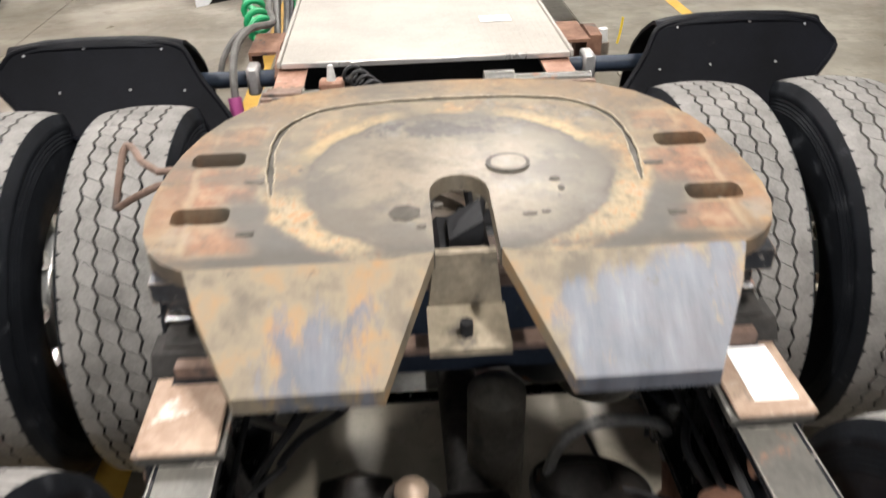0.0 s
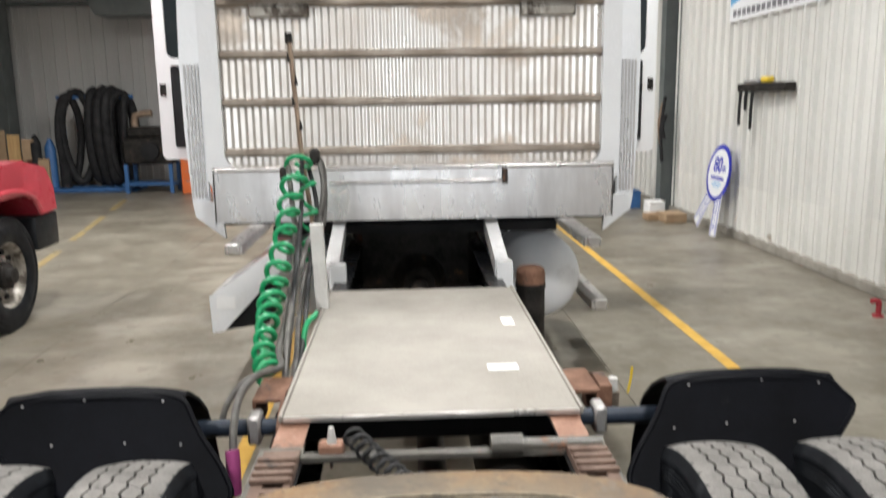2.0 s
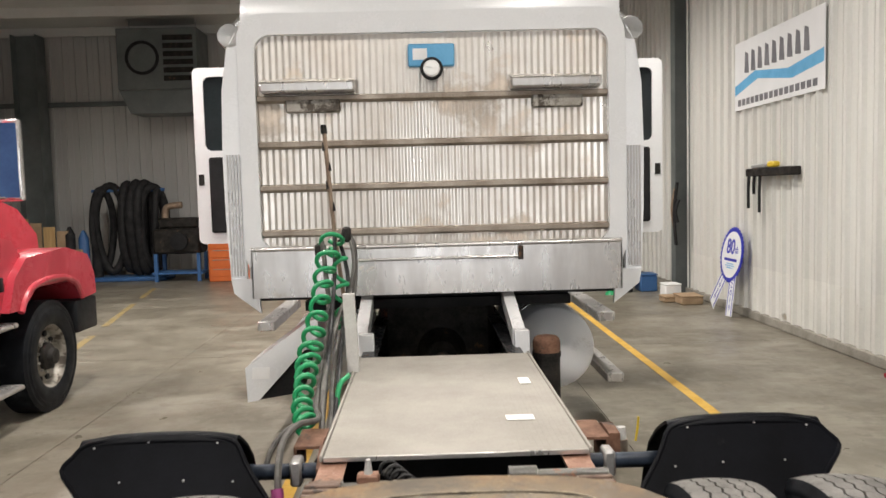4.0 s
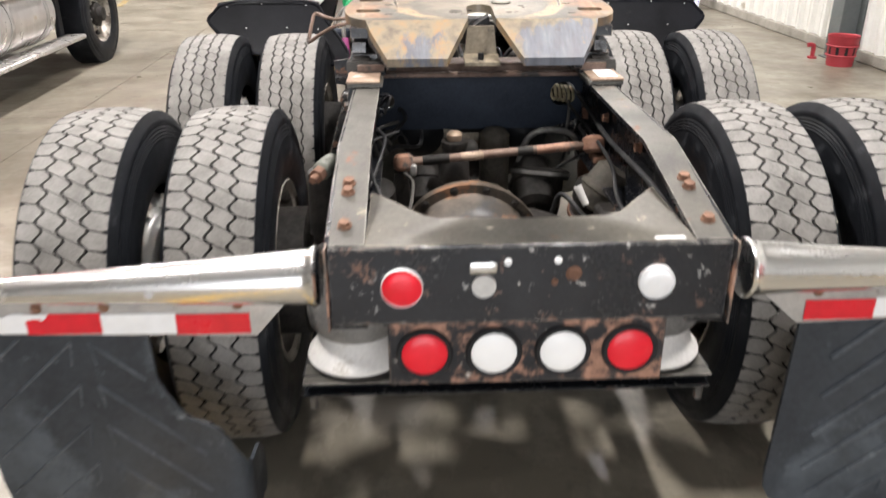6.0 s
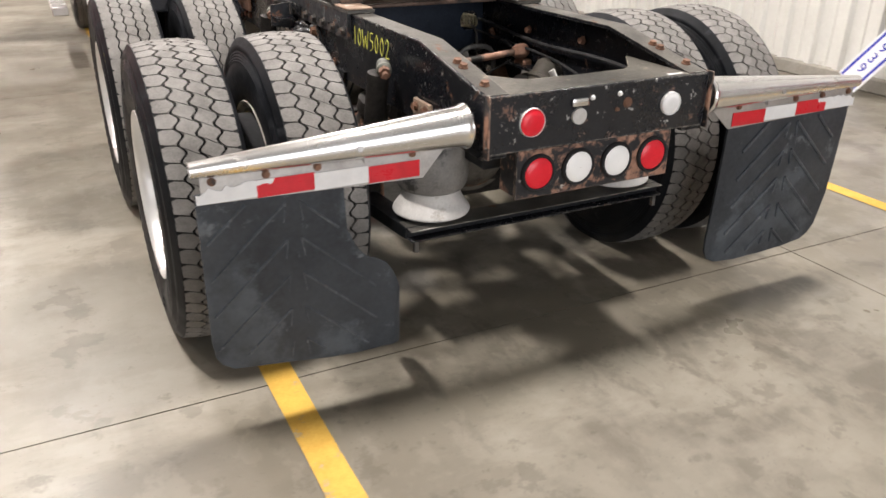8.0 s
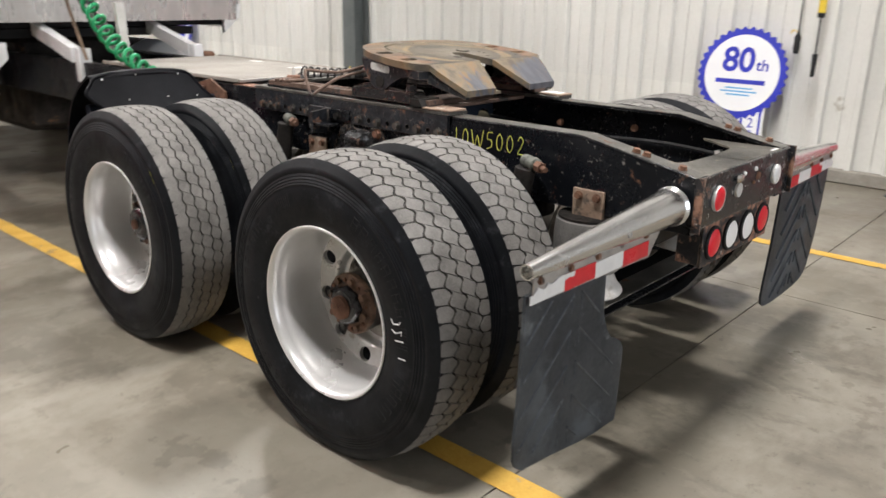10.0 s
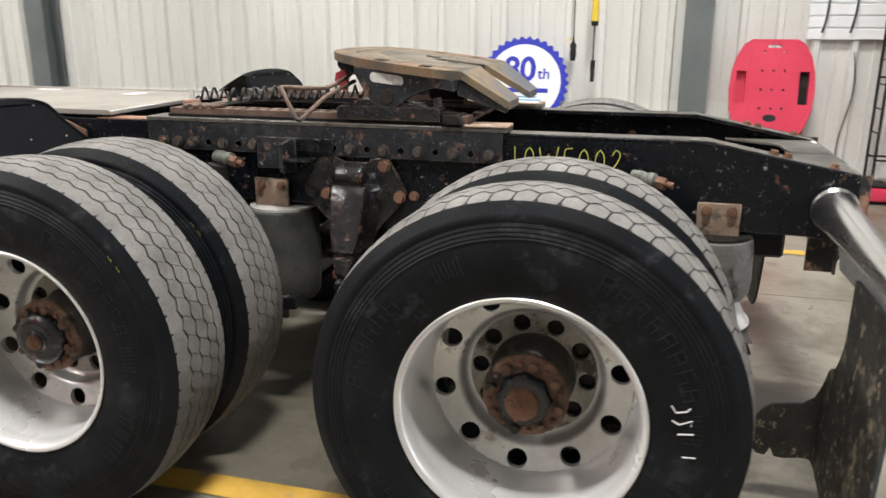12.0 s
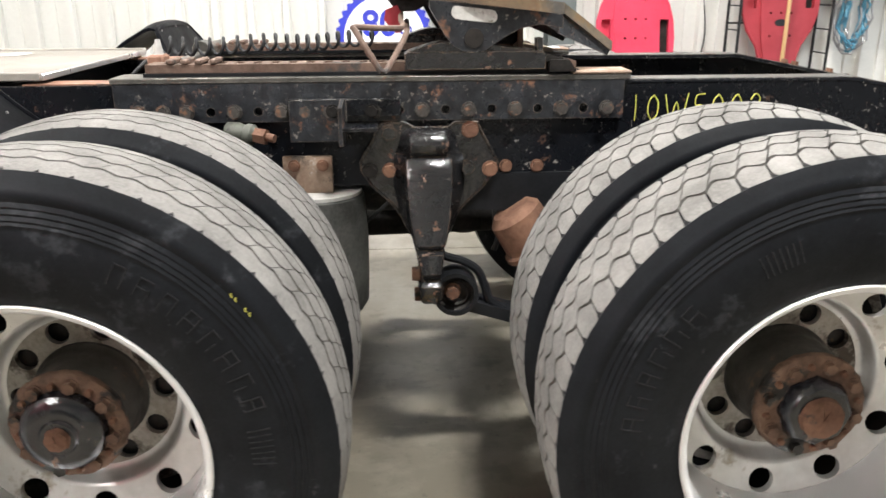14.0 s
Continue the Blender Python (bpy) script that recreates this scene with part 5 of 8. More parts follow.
part("grease_groove", shape(pierced, [groove_loop], lambda x, y: (x, y, fw_z(y) - 0.004), lambda x, y: (x, y, fw_z(y) - 0.024)), M["grease"], fifth, "groove packed with dark grease")
for s in (-1, 1):
    for e in (0, 1):
        edge_pts = [(x, y, fw_z(y) - 0.0011) for x, y in strip[e]]
        part("groove_lip", shape(tube, edge_pts[: len(edge_pts) // 2 + 1] if s > 0 else edge_pts[len(edge_pts) // 2:], 0.0019, 6), M["plate_edge"], fifth, "pale rubbed lip of the groove")
    for y, w in ((1.437, 0.030), (1.303, 0.026)):
        part("groove_spur", shape(on_plate, [[(s * 0.303, y - 0.005), (s * (0.303 + w), y - 0.003), (s * (0.305 + w), y + 0.004), (s * 0.303, y + 0.006)]], 0.0012), M["grease"], fifth, "short grease mark beside the groove")
for s in (-1, 1):
    for y in (1.507, 1.353):
        # solid dark block below each slot; the slot's shade is put in its colour
        part("slot_pocket", shape(box, *sorted((s * 0.325, s * 0.445)), y - 0.03, y + 0.03, fw_z(y) - 0.062, fw_z(y) - 0.032, 0.004), M["grease"], fifth)
        for k in range(3):
            part("slot_dirt", shape(bolt, (s * (0.36 + 0.025 * k), y - 0.008 + 0.007 * k, fw_z(y) - 0.033), (0.3 * k - 0.3, 0.2, 1), 0.013, 0.008), M["dusty"], fifth)
for x, y, rx, ry, n in ((-0.085, 1.335, 0.025, 0.020, 7), (0.152, 1.405, 0.009, 0.006, 7), (0.158, 1.380, 0.006, 0.007, 6), (-0.035, 1.352, 0.009, 0.006, 6), (-0.062, 1.300, 0.008, 0.005, 6), (0.125, 1.322, 0.008, 0.004, 6), (0.10, 1.318, 0.012, 0.004, 7)):
    part("grease_patch", shape(on_plate, [ring2d(x, y, rx, n, ry, 0.4)], 0.0012), M["grease"], fifth, "dark grease patch")
plug = part("plate_plug", shape(on_plate, [ring2d(0.085, 1.455, 0.036, 24, 0.028)], 0.0035), M["grease"], fifth, "round dark plug in the plate")
part("plug_face", shape(on_plate, [ring2d(0.086, 1.455, 0.029, 20, 0.022)], 0.0042), M["plate"], plug)
for s in (-1, 1):
    bm = bmesh.new()
    top = [(s * 0.048, 1.241), (s * 0.110, 1.2305), (s * 0.392, 1.2305), (s * 0.374, 1.18), (s * 0.320, 1.080), (s * 0.124, 1.080)]
    rz = lambda y: fw_z(1.23) - 0.68 * (1.2305 - y) if y < 1.2305 else fw_z(y)
    pierced(bm, [top], lambda x, y: (x, y, rz(y)), lambda x, y: (x, y, rz(y) - 0.026))
    part("ramp", bm, M["ramp_plate"], fifth, "sloping tail ramp rubbed to blue steel")
    bm = bmesh.new()
    a, b = [(s * 0.388, 1.242, rz(1.23) - 0.027), (s * 0.318, 1.085, rz(1.085) - 0.027)], [(s * 0.362, 1.242, rz(1.23) - 0.027), (s * 0.292, 1.085, rz(1.085) - 0.027)]
    vs = [bm.verts.new(p) for p in (a[0], a[1], b[1], b[0])] + [bm.verts.new((x, y + dy, z - d)) for (x, y, z), d, dy in ((a[0], 0.050, 0), (a[1], 0.014, 0.006), (b[1], 0.014, 0.006), (b[0], 0.050, 0))]
    for q in ((0, 1, 2, 3), (7, 6, 5, 4), (0, 4, 5, 1), (1, 5, 6, 2), (2, 6, 7, 3), (3, 7, 4, 0)):
        face(bm, [vs[i] for i in q])
    part("ramp_web", bm, M["angle"], fifth, "black web under the ramp")
    # skirt and pivot casting at the side
    poly = [(1.242, 1.205), (1.30, 1.215), (1.35, 1.205), (1.385, 1.188), (1.41, 1.172), (1.44, 1.152), (1.47, 1.147), (1.50, 1.151), (1.525, 1.165), (1.545, 1.190), (1.565, 1.225), (1.582, 1.255), (1.584, fw_z(1.58) - 0.0285), (1.242, fw_z(1.242) - 0.0285)]
    side = part("side_casting", shape(prism, poly, "x", s * 0.385, s * 0.446), M["angle"], fifth, "black cast side web with a pivot boss")
    part("pivot_boss", shape(lathe, [(0.0, 0.0), (0.0, 0.024), (-0.008, 0.026), (-0.008, 0.030), (-0.14, 0.032)], 24, (s * 0.450, 1.47, 1.182), (s, 0, 0)), M["grime"], side)
    part("front_lug", shape(prism, [(1.585, 1.262), (1.62, 1.245), (1.665, 1.245), (1.69, 1.275), (1.69, fw_z(1.69) - 0.0285), (1.585, fw_z(1.585) - 0.0285)], "x", s * 0.30, s * 0.33), M["grime"], fifth)
    part("label", shape(prism, [(y, 0.11 * (y - 1.45) + z) for y, z in rounded(1.412, 1.528, 1.222, 1.254, 0.014, 4)], "x", s * 0.4462, s * 0.4478), M["label"], fifth, "grimy white label")
    part("saddle", shape(prism, [(1.285, 1.105), (1.648, 1.105), (1.648, 1.142), (1.640, 1.148), (1.293, 1.148), (1.285, 1.142)], "x", s * 0.36, s * 0.452), M["gloss_black"], fifth, "glossy black saddle block")
    part("saddle_cap", shape(prism, [(1.300, 1.1482), (1.640, 1.1482), (1.585, 1.166), (1.555, 1.172), (1.40, 1.160)], "x", s * 0.345, s * 0.440), M["gloss_black"], fifth, "wedge on the saddle block")
    part("stop_lug", shape(prism, [(1.292, 1.1482), (1.306, 1.1482), (1.308, 1.180), (1.294, 1.182)], "x", s * 0.40, s * 0.446), M["gloss_black"], fifth)
    part("stop_foot", shape(prism, [(1.238, 1.122), (1.284, 1.122), (1.284, 1.136), (1.270, 1.139), (1.238, 1.130)], "x", s * 0.385, s * 0.446), M["grime"], fifth)
    # slide rail with tooth slots
    bm = bmesh.new()
    loops = [[(s * 0.335, 1.20), (s * 0.425, 1.20), (s * 0.425, 2.31), (s * 0.335, 2.31)]]
    for k in range(13):
        y = 1.70 + k * 0.046
        loops.append([(s * 0.350, y), (s * 0.398, y), (s * 0.398, y + 0.022), (s * 0.350, y + 0.022)])
    pierced(bm, loops, lambda x, y: (x, y, 1.121), lambda x, y: (x, y, 1.100))
    part("slide_rail", bm, M["rust_cap"], fifth, "rusty toothed slide rail")
    part("slide_base", shape(box, *sorted((s * 0.33, s * 0.43)), 1.19, 2.315, 1.0905, 1.0995), M["black"], fifth)
# lock jaw and bar in the throat
bm = bmesh.new()
box(bm, -0.044, 0.044, 1.30, 1.44, 1.14, 1.215, 0.01)
part("lock_jaw", bm, M["dark"], fifth, "black greasy lock jaw")
part("jaw_lip", shape(prism, [(-0.02, 1.23), (0.032, 1.262), (0.032, 1.22), (-0.02, 1.19)], "y", 1.33, 1.40), M["dark"], fifth)
bm = bmesh.new()
prism(bm, [(-0.058, 1.125), (0.058, 1.125), (0.046, 1.235), (-0.046, 1.235)], "y", 1.285, 1.30)
part("throat_back", bm, M["throat"], fifth, "tan dusty throat wall")
part("lock_bar", shape(cyl, (-0.004, 1.225, 1.12), (-0.004, 1.225, 1.155), 0.010, n=10), M["dark"], fifth)
part("throat_floor", shape(prism, [(1.195, 1.128), (1.284, 1.142), (1.284, 1.130), (1.195, 1.116)], "x", -0.060, 0.060), M["throat"], fifth)
# release handle: a bent rod out of the left side
bm = bmesh.new()
tube(bm, [(-0.29, 1.655, 1.245), (-0.40, 1.655, 1.225), (-0.535, 1.655, 1.212), (-0.60, 1.745, 1.218), (-0.615, 1.765, 1.218), (-0.627, 1.76, 1.210), (-0.645, 1.71, 1.130), (-0.645, 1.70, 1.122), (-0.635, 1.69, 1.124), (-0.54, 1.65, 1.185), (-0.42, 1.64, 1.205), (-0.30, 1.64, 1.22)], 0.0072, 8, 2)
part("release_handle", bm, M["rust_cap"], fifth, "bent steel release handle")
part("handle_tag", shape(prism, [(1.665, 1.262), (1.695, 1.250), (1.700, 1.225), (1.688, 1.208), (1.668, 1.190), (1.655, 1.192), (1.656, 1.215), (1.650, 1.235)], "x", -0.336, -0.318), M["red_dull"], fifth, "red plastic tag")
# coiled air line behind the plate, and the cross bar at the slide's front end
bm = bmesh.new()
pts = []
for i in range(18 * 12):
    a, t = 2 * math.pi * i / 12, i / (18 * 12)
    pts.append((0.10 - 0.31 * t + 0.021 * math.cos(a), 1.74 + 0.58 * t + 0.008 * math.sin(t * 9) + 0.012 * math.cos(a), 1.150 + 0.023 * math.sin(a) + 0.004 * math.sin(t * 14)))
pts += [(-0.24, 2.37, 1.11), (-0.27, 2.43, 1.05), (-0.28, 2.50, 0.98)]
tube(bm, pts, 0.0050, 6)
part("coiled_air_line", bm, M["hose"], truck, "black coiled nylon air line")
bar = part("cross_bar", shape(box, -0.40, 0.40, 2.285, 2.315, 1.094, 1.112, 0.003), M["flange"], truck, "dusty steel cross bar of the slide")
part("bar_clamp", shape(cyl, (0.145, 2.305, 1.118), (0.225, 2.305, 1.118), 0.028, n=16), M["flange"], bar, "grey sleeve on the cross bar")
part("bar_end", shape(cyl, (0.226, 2.304, 1.117), (0.43, 2.302, 1.117), 0.018, n=14), M["flange"], bar)
part("valve", shape(box, -0.29, -0.225, 2.30, 2.345, 1.10, 1.135, 0.006), M["rust_pad"], bar, "rusty air valve with a pale fitting")
part("fitting", shape(cyl, (-0.257, 2.32, 1.135), (-0.257, 2.32, 1.175), 0.013, 0.007, 10), M["piston"], bar)
for s in (-1, 1):
    for k in range(4):
        part("slide_tooth", shape(box, *sorted((s * 0.335, s * 0.43)), 2.13 + k * 0.036, 2.147 + k * 0.036, 1.1215, 1.134, 0.003), M["rust_cap"], bar)
part("paper_sticker", shape(box, 0.376, 0.438, 1.085, 1.196, 1.0986, 1.0996), M["paper"], truck, "white paper sticker on the rail")
for s in (-1, 1):
    part("end_pad", shape(box, *sorted((s * 0.455, s * 0.345)), 1.058, 1.215, 1.0902, 1.0985, 0.003), M["bare_plate"], truck, "rubbed rusty end pad on the rail")
    part("end_stop", shape(prism, [(1.205, 1.0986), (1.275, 1.0986), (1.275, 1.128), (1.225, 1.128)], "x", s * 0.335, s * 0.462), M["grime"], truck, "dark rusty stop block on the rail")

# ---- axles, suspension and lines between the rails ----
bm = bmesh.new()
pierced(bm, [[(-0.42, 0.808), (0.30, 0.808), (0.42, 0.85), (0.42, 1.045), (-0.42, 1.045)], ring2d(-0.345, 0.92, 0.036, 20), rounded(0.296, 0.392, 0.897, 0.988, 0.038, 6)], lambda x, z: (x, 1.52, z), lambda x, z: (x, 1.53, z))
part("crossmember", bm, M["blue_black"], truck, "blue-black crossmember plate with round holes between the rails")
for k in range(5):
    part("coiled_cable", shape(lathe, [(-0.004, 0.026), (0.004, 0.026), (0.006, 0.032), (0.0, 0.036), (-0.006, 0.032)], 20, (0.312 + 0.017 * k, 1.548, 0.945 - 0.003 * k), (1, 0.15, 0.1), True), M["tan_plastic"], truck, "tan coiled cable behind the crossmember hole")
part("crossmember", shape(box, -0.42, 0.42, 1.46, 1.60, 1.045, 1.0715, 0.004), M["rust_cap"], truck, "rusty channel crossmember under the fifth wheel")
part("crossmember", shape(box, -0.344, 0.344, 1.262, 1.300, 1.064, 1.079, 0.003), M["rust_cap"], truck, "greasy flat bar between the rails")
part("crossmember", shape(box, -0.42, 0.42, 2.66, 2.74, 0.985, 1.06, 0.004), M["black"], truck)
part("crossmember", shape(box, -0.42, 0.42, 4.1, 4.18, 0.84, 1.06, 0.004), M["black"], truck)
for k, y in enumerate((AX_R, AX_F)):
    dx = -0.065
    ax = part("axle", shape(lathe, [(-0.68, 0.0), (-0.68, 0.062), (-0.40, 0.066), (-0.33, 0.09), (-0.26, 0.15), (-0.15, 0.19), (0.15, 0.19), (0.28, 0.15), (0.35, 0.09), (0.42, 0.066), (0.68, 0.062), (0.68, 0.0)], 28, (0, y, HUB_Z)), M["grime"], truck, "grimy drive axle housing")
    bm = bmesh.new()
    lathe(bm, [(-0.205, 0.0), (-0.20, 0.06), (-0.16, 0.15), (-0.08, 0.205), (0.0, 0.215), (0.02, 0.235), (0.055, 0.235), (0.07, 0.20), (0.16, 0.16), (0.25, 0.10), (0.30, 0.07), (0.30, 0.0)], 36, (dx, y - 0.02, HUB_Z + 0.055), (0, 1, 0))
    part("differential", bm, M["axle_casting"], ax, "oily differential housing with a rusty flange")
    part("flange_ring", shape(lathe, [(-0.012, 0.212), (-0.012, 0.243), (0.012, 0.243), (0.012, 0.212)], 40, (dx, y - 0.02, HUB_Z + 0.055), (0, 1, 0)), M["axle_casting"], ax)
    part("cover_ring", shape(lathe, [(-0.150, 0.140), (-0.150, 0.172), (-0.128, 0.180), (-0.118, 0.186), (-0.118, 0.14)], 36, (dx, y - 0.02, HUB_Z + 0.055), (0, 1, 0)), M["dusty"], ax, "dusty ring on the cover")
    part("cover_bowl", shape(lathe, [(-0.222, 0.0), (-0.220, 0.05), (-0.200, 0.10), (-0.165, 0.142), (-0.14, 0.15)], 30, (dx, y - 0.02, HUB_Z + 0.055), (0, 1, 0)), M["dusty"], ax, "dusty brown cover bowl")
    for i in range(14):
        a = 2 * math.pi * i / 14
        part("bolt", shape(bolt, (dx + 0.228 * math.cos(a), y - 0.032, HUB_Z + 0.055 + 0.228 * math.sin(a)), (0, -1, 0), 0.011, 0.010), M["grime"], ax)
    part("pinion", shape(cyl, (0.02, y + 0.25, HUB_Z + 0.06), (0.02, y + 0.42, HUB_Z + 0.075), 0.062, 0.055, 20), M["grime"], ax)
    part("yoke", shape(box, -0.05, 0.09, y + 0.42, y + 0.50, HUB_Z + 0.03, HUB_Z + 0.12, 0.015), M["grime"], ax)
    for s in (-1, 1):
        ch = part("brake_chamber", shape(lathe, [(0, 0), (0.0, 0.05), (0.03, 0.064), (0.075, 0.068), (0.08, 0.076), (0.09, 0.076), (0.095, 0.068), (0.14, 0.06), (0.15, 0.07), (0.20, 0.066), (0.22, 0.04), (0.22, 0)], 24, (s * 0.37, y + 0.20, HUB_Z + 0.04), (0, -0.30, 0.85)), M["grime"], truck, "dusty dark brake chamber")
        part("clamp_band", shape(lathe, [(0.078, 0.074), (0.078, 0.080), (0.092, 0.080), (0.092, 0.074)], 24, (s * 0.37, y + 0.20, HUB_Z + 0.04), (0, -0.30, 0.85)), M["rust"], ch)
        # trailing arm and air bag
        by, fy = (0.40, 0.325) if k == 0 else (1.89, 1.89)
        arm = part("trailing_arm", shape(prism, [(y + 0.72, 0.498), (y + 0.72, 0.522), (y + 0.62, 0.505), (y + 0.50, 0.470), (y + 0.30, 0.448), (y + 0.12, 0.442), (y - 0.12, 0.442), (by - 0.10, 0.475), (by - 0.10, 0.435), (y - 0.10, 0.385), (y + 0.15, 0.395), (y + 0.32, 0.41), (y + 0.50, 0.435), (y + 0.62, 0.472)], "x", s * 0.47, s * 0.55), M["black"], truck, "black spring trailing arm")
        part("axle_seat", shape(box, *sorted((s * 0.45, s * 0.57)), y - 0.11, y + 0.11, 0.40, 0.62, 0.01), M["grime"], arm)
        for dy in (-0.085, 0.085):
            part("u_bolt", shape(cyl, (s * 0.44, y + dy, 0.36), (s * 0.44, y + dy, 0.66), 0.012, n=8), M["rust"], arm)
        bx = s * 0.405
        bag = part("air_bag", shape(lathe, ([(0.245, 0.0), (0.245, 0.112), (0.238, 0.124), (0.20, 0.129), (0.12, 0.132), (0.02, 0.131), (-0.07, 0.127), (-0.095, 0.112), (-0.098, 0.0)] if k else [(0.245, 0.0), (0.245, 0.112), (0.238, 0.124), (0.20, 0.129), (0.10, 0.131), (0.066, 0.127), (0.046, 0.114), (0.040, 0.095), (0.042, 0.0)]), 36, (bx, by, 0.533), (0, 0, 1)), M["bag" if k == 0 else "bag_dark"], truck, "dusty black rubber air bag")
        part("bag_piston", shape(lathe, [(-0.05, 0.10), (-0.062, 0.10), (-0.066, 0.0)] if k else [(0.075, 0.098), (0.058, 0.105), (0.028, 0.120), (0.010, 0.136), (0.0, 0.139), (-0.006, 0.136), (-0.010, 0.11), (-0.024, 0.085), (-0.024, 0.0)], 36, (bx, by, 0.496), (0, 0, 1)), M["piston" if k == 0 else "bag_dark"], bag, "pale grey flared bag piston" if k == 0 else "dusty dark bag piston")
        part("bag_plate", shape(lathe, [(0.243, 0.0), (0.243, 0.118), (0.252, 0.118), (0.252, 0.0)], 30, (bx, by, 0.533), (0, 0, 1)), M["grime" if k == 0 else "piston"], bag)
        br = part("bag_bracket", shape(box, *sorted((s * (RAIL_X + 0.004), s * (RAIL_X + 0.018))), fy - 0.045 if k else fy, fy + 0.085 if k else fy + 0.13, 0.782, 0.885, 0.003), M["bare_plate"], truck, "rusty air bag bracket bolted to the rail")
        for dy in (0.0, 0.075):
            part("bolt", shape(bolt, (s * (RAIL_X + 0.018), (fy - 0.02 if k else fy + 0.027) + dy, 0.86), (s, 0, 0), 0.013, 0.011), M["rust"], br)
        # shock absorber with its stud
        sy = 0.605 if k == 0 else 2.05
        sh = part("shock_absorber", shape(cyl, (s * 0.50, sy + 0.03, 0.930), (s * 0.52, y - 0.14 if k == 0 else y - 0.10, 0.56), 0.032, n=20), M["grime"], truck, "dusty shock absorber")
        part("dust_tube", shape(cyl, (s * 0.50, sy + 0.03, 0.935), (s * 0.51, sy + 0.06, 0.74), 0.040, n=20), M["grime"], sh)
        part("bushing", shape(lathe, [(0.0, 0.0), (0.0, 0.022), (0.03, 0.026), (0.05, 0.022), (0.056, 0.027), (0.072, 0.027), (0.08, 0.020), (0.08, 0.0)], 20, (s * 0.474, sy + 0.055, 0.960), (s * 0.30, -0.93, -0.12)), M["bushing"], sh, "grey-green rubber bushing")
        part("stud_nut", shape(cyl, (s * 0.499, sy - 0.02, 0.951), (s * 0.508, sy - 0.048, 0.947), 0.021, n=6), M["rust"], sh, "rusty nut")
        part("stud", shape(cyl, (s * 0.508, sy - 0.048, 0.947), (s * 0.515, sy - 0.070, 0.944), 0.011, n=10), M["rust"], sh)
        # cast frame hanger
        hy = y + 0.722
        hang = part("frame_hanger", bmesh.new(), M["gloss_black"], truck, "glossy black cast suspension hanger, chipped to rust")
        poly = [(-0.13, 0.970), (-0.07, 0.970), (-0.052, 0.956), (0.034, 0.956), (0.063, 0.970), (0.122, 0.971), (0.133, 0.955), (0.147, 0.922), (0.180, 0.868), (0.179, 0.846), (0.150, 0.802), (0.100, 0.755), (0.062, 0.70), (-0.055, 0.70), (-0.100, 0.752), (-0.146, 0.798), (-0.183, 0.846), (-0.184, 0.866), (-0.142, 0.942)]
        poly = [(hy + a, b) for a, b in poly]
        part("back_plate", shape(prism, poly, "x", s * (RAIL_X + 0.002), s * (RAIL_X + 0.022)), M["gloss_black"], hang)
        part("plate_edge", shape(tube, [(s * (RAIL_X + 0.021), a, b) for a, b in poly], 0.0048, 6, 0, True), M["gloss_black"], hang, "thick cast rim, rubbed to brown")
        bm = bmesh.new()
        spine = [(0.957, 0.045, 0.028, 0.056), (0.951, 0.049, 0.050, 0.064), (0.938, 0.052, 0.065, 0.074), (0.920, 0.052, 0.072, 0.080), (0.902, 0.051, 0.066, 0.086), (0.889, 0.050, 0.054, 0.092), (0.884, 0.062, 0.066, 0.094), (0.86, 0.062, 0.080, 0.100), (0.80, 0.060, 0.098, 0.098), (0.72, 0.051, 0.122, 0.080), (0.672, 0.040, 0.136, 0.060),
                 (0.657, 0.034, 0.126, 0.048), (0.649, 0.036, 0.142, 0.046), (0.60, 0.028, 0.152, 0.036), (0.577, 0.025, 0.138, 0.032), (0.564, 0.031, 0.152, 0.033), (0.53, 0.031, 0.152, 0.033), (0.514, 0.025, 0.140, 0.028)]
        rows = []
        for z, wf, d, wb in spine:
            x0, x1 = s * (RAIL_X + 0.018), s * (RAIL_X + 0.018 + d)
            c = min(0.012, d * 0.3)
            half = [(x0, wb), (x0 + (x1 - x0) * 0.35, wf * 1.05 + (wb - wf) * 0.25), (x0 + (x1 - x0) * 0.6, wf * 1.03), (x1 - s * c, wf), (x1 - s * c * 0.3, wf - c * 0.3), (x1, wf - c)]
            rows.append([bm.verts.new((x, hy - w, z)) for x, w in half] + [bm.verts.new((x, hy + w, z)) for x, w in half[::-1]])
        for a, b in zip(rows, rows[1:]):
            for i in range(len(a)):
                face(bm, (a[i], a[(i + 1) % len(a)], b[(i + 1) % len(a)], b[i]))
        face(bm, rows[0])
        face(bm, rows[-1][::-1])
        part("arm_casting", bm, M["gloss_black"], hang, "glossy black cast arm")
        for dy, z, m, r in ((0.103, 0.946, "gloss_black", 0.0185), (-0.110, 0.951, "rust", 0.0185), (0.155, 0.846, "grime", 0.0165), (0.103, 0.845, "rust", 0.0165), (-0.103, 0.850, "gloss_black", 0.0165), (-0.164, 0.845, "rust", 0.0175)):
            part("bolt", shape(bolt, (s * (RAIL_X + 0.022), hy + dy, z), (s, 0, 0), r, 0.016), M[m], hang)
        for dy in (-0.209, -0.294):
            part("bolt", shape(bolt, (s * RAIL_X, hy + dy, 0.847), (s, 0, 0), 0.0145, 0.012), M["rust"], hang)
        for dy, z in ((0.040, 0.582), (0.034, 0.524)):
            part("clamp_nut", shape(box, *sorted((s * 0.52, s * 0.56)), hy + dy - 0.012, hy + dy + 0.010, z - 0.014, z + 0.014, 0.003), M["rust"], hang, "rusty clamp nut")
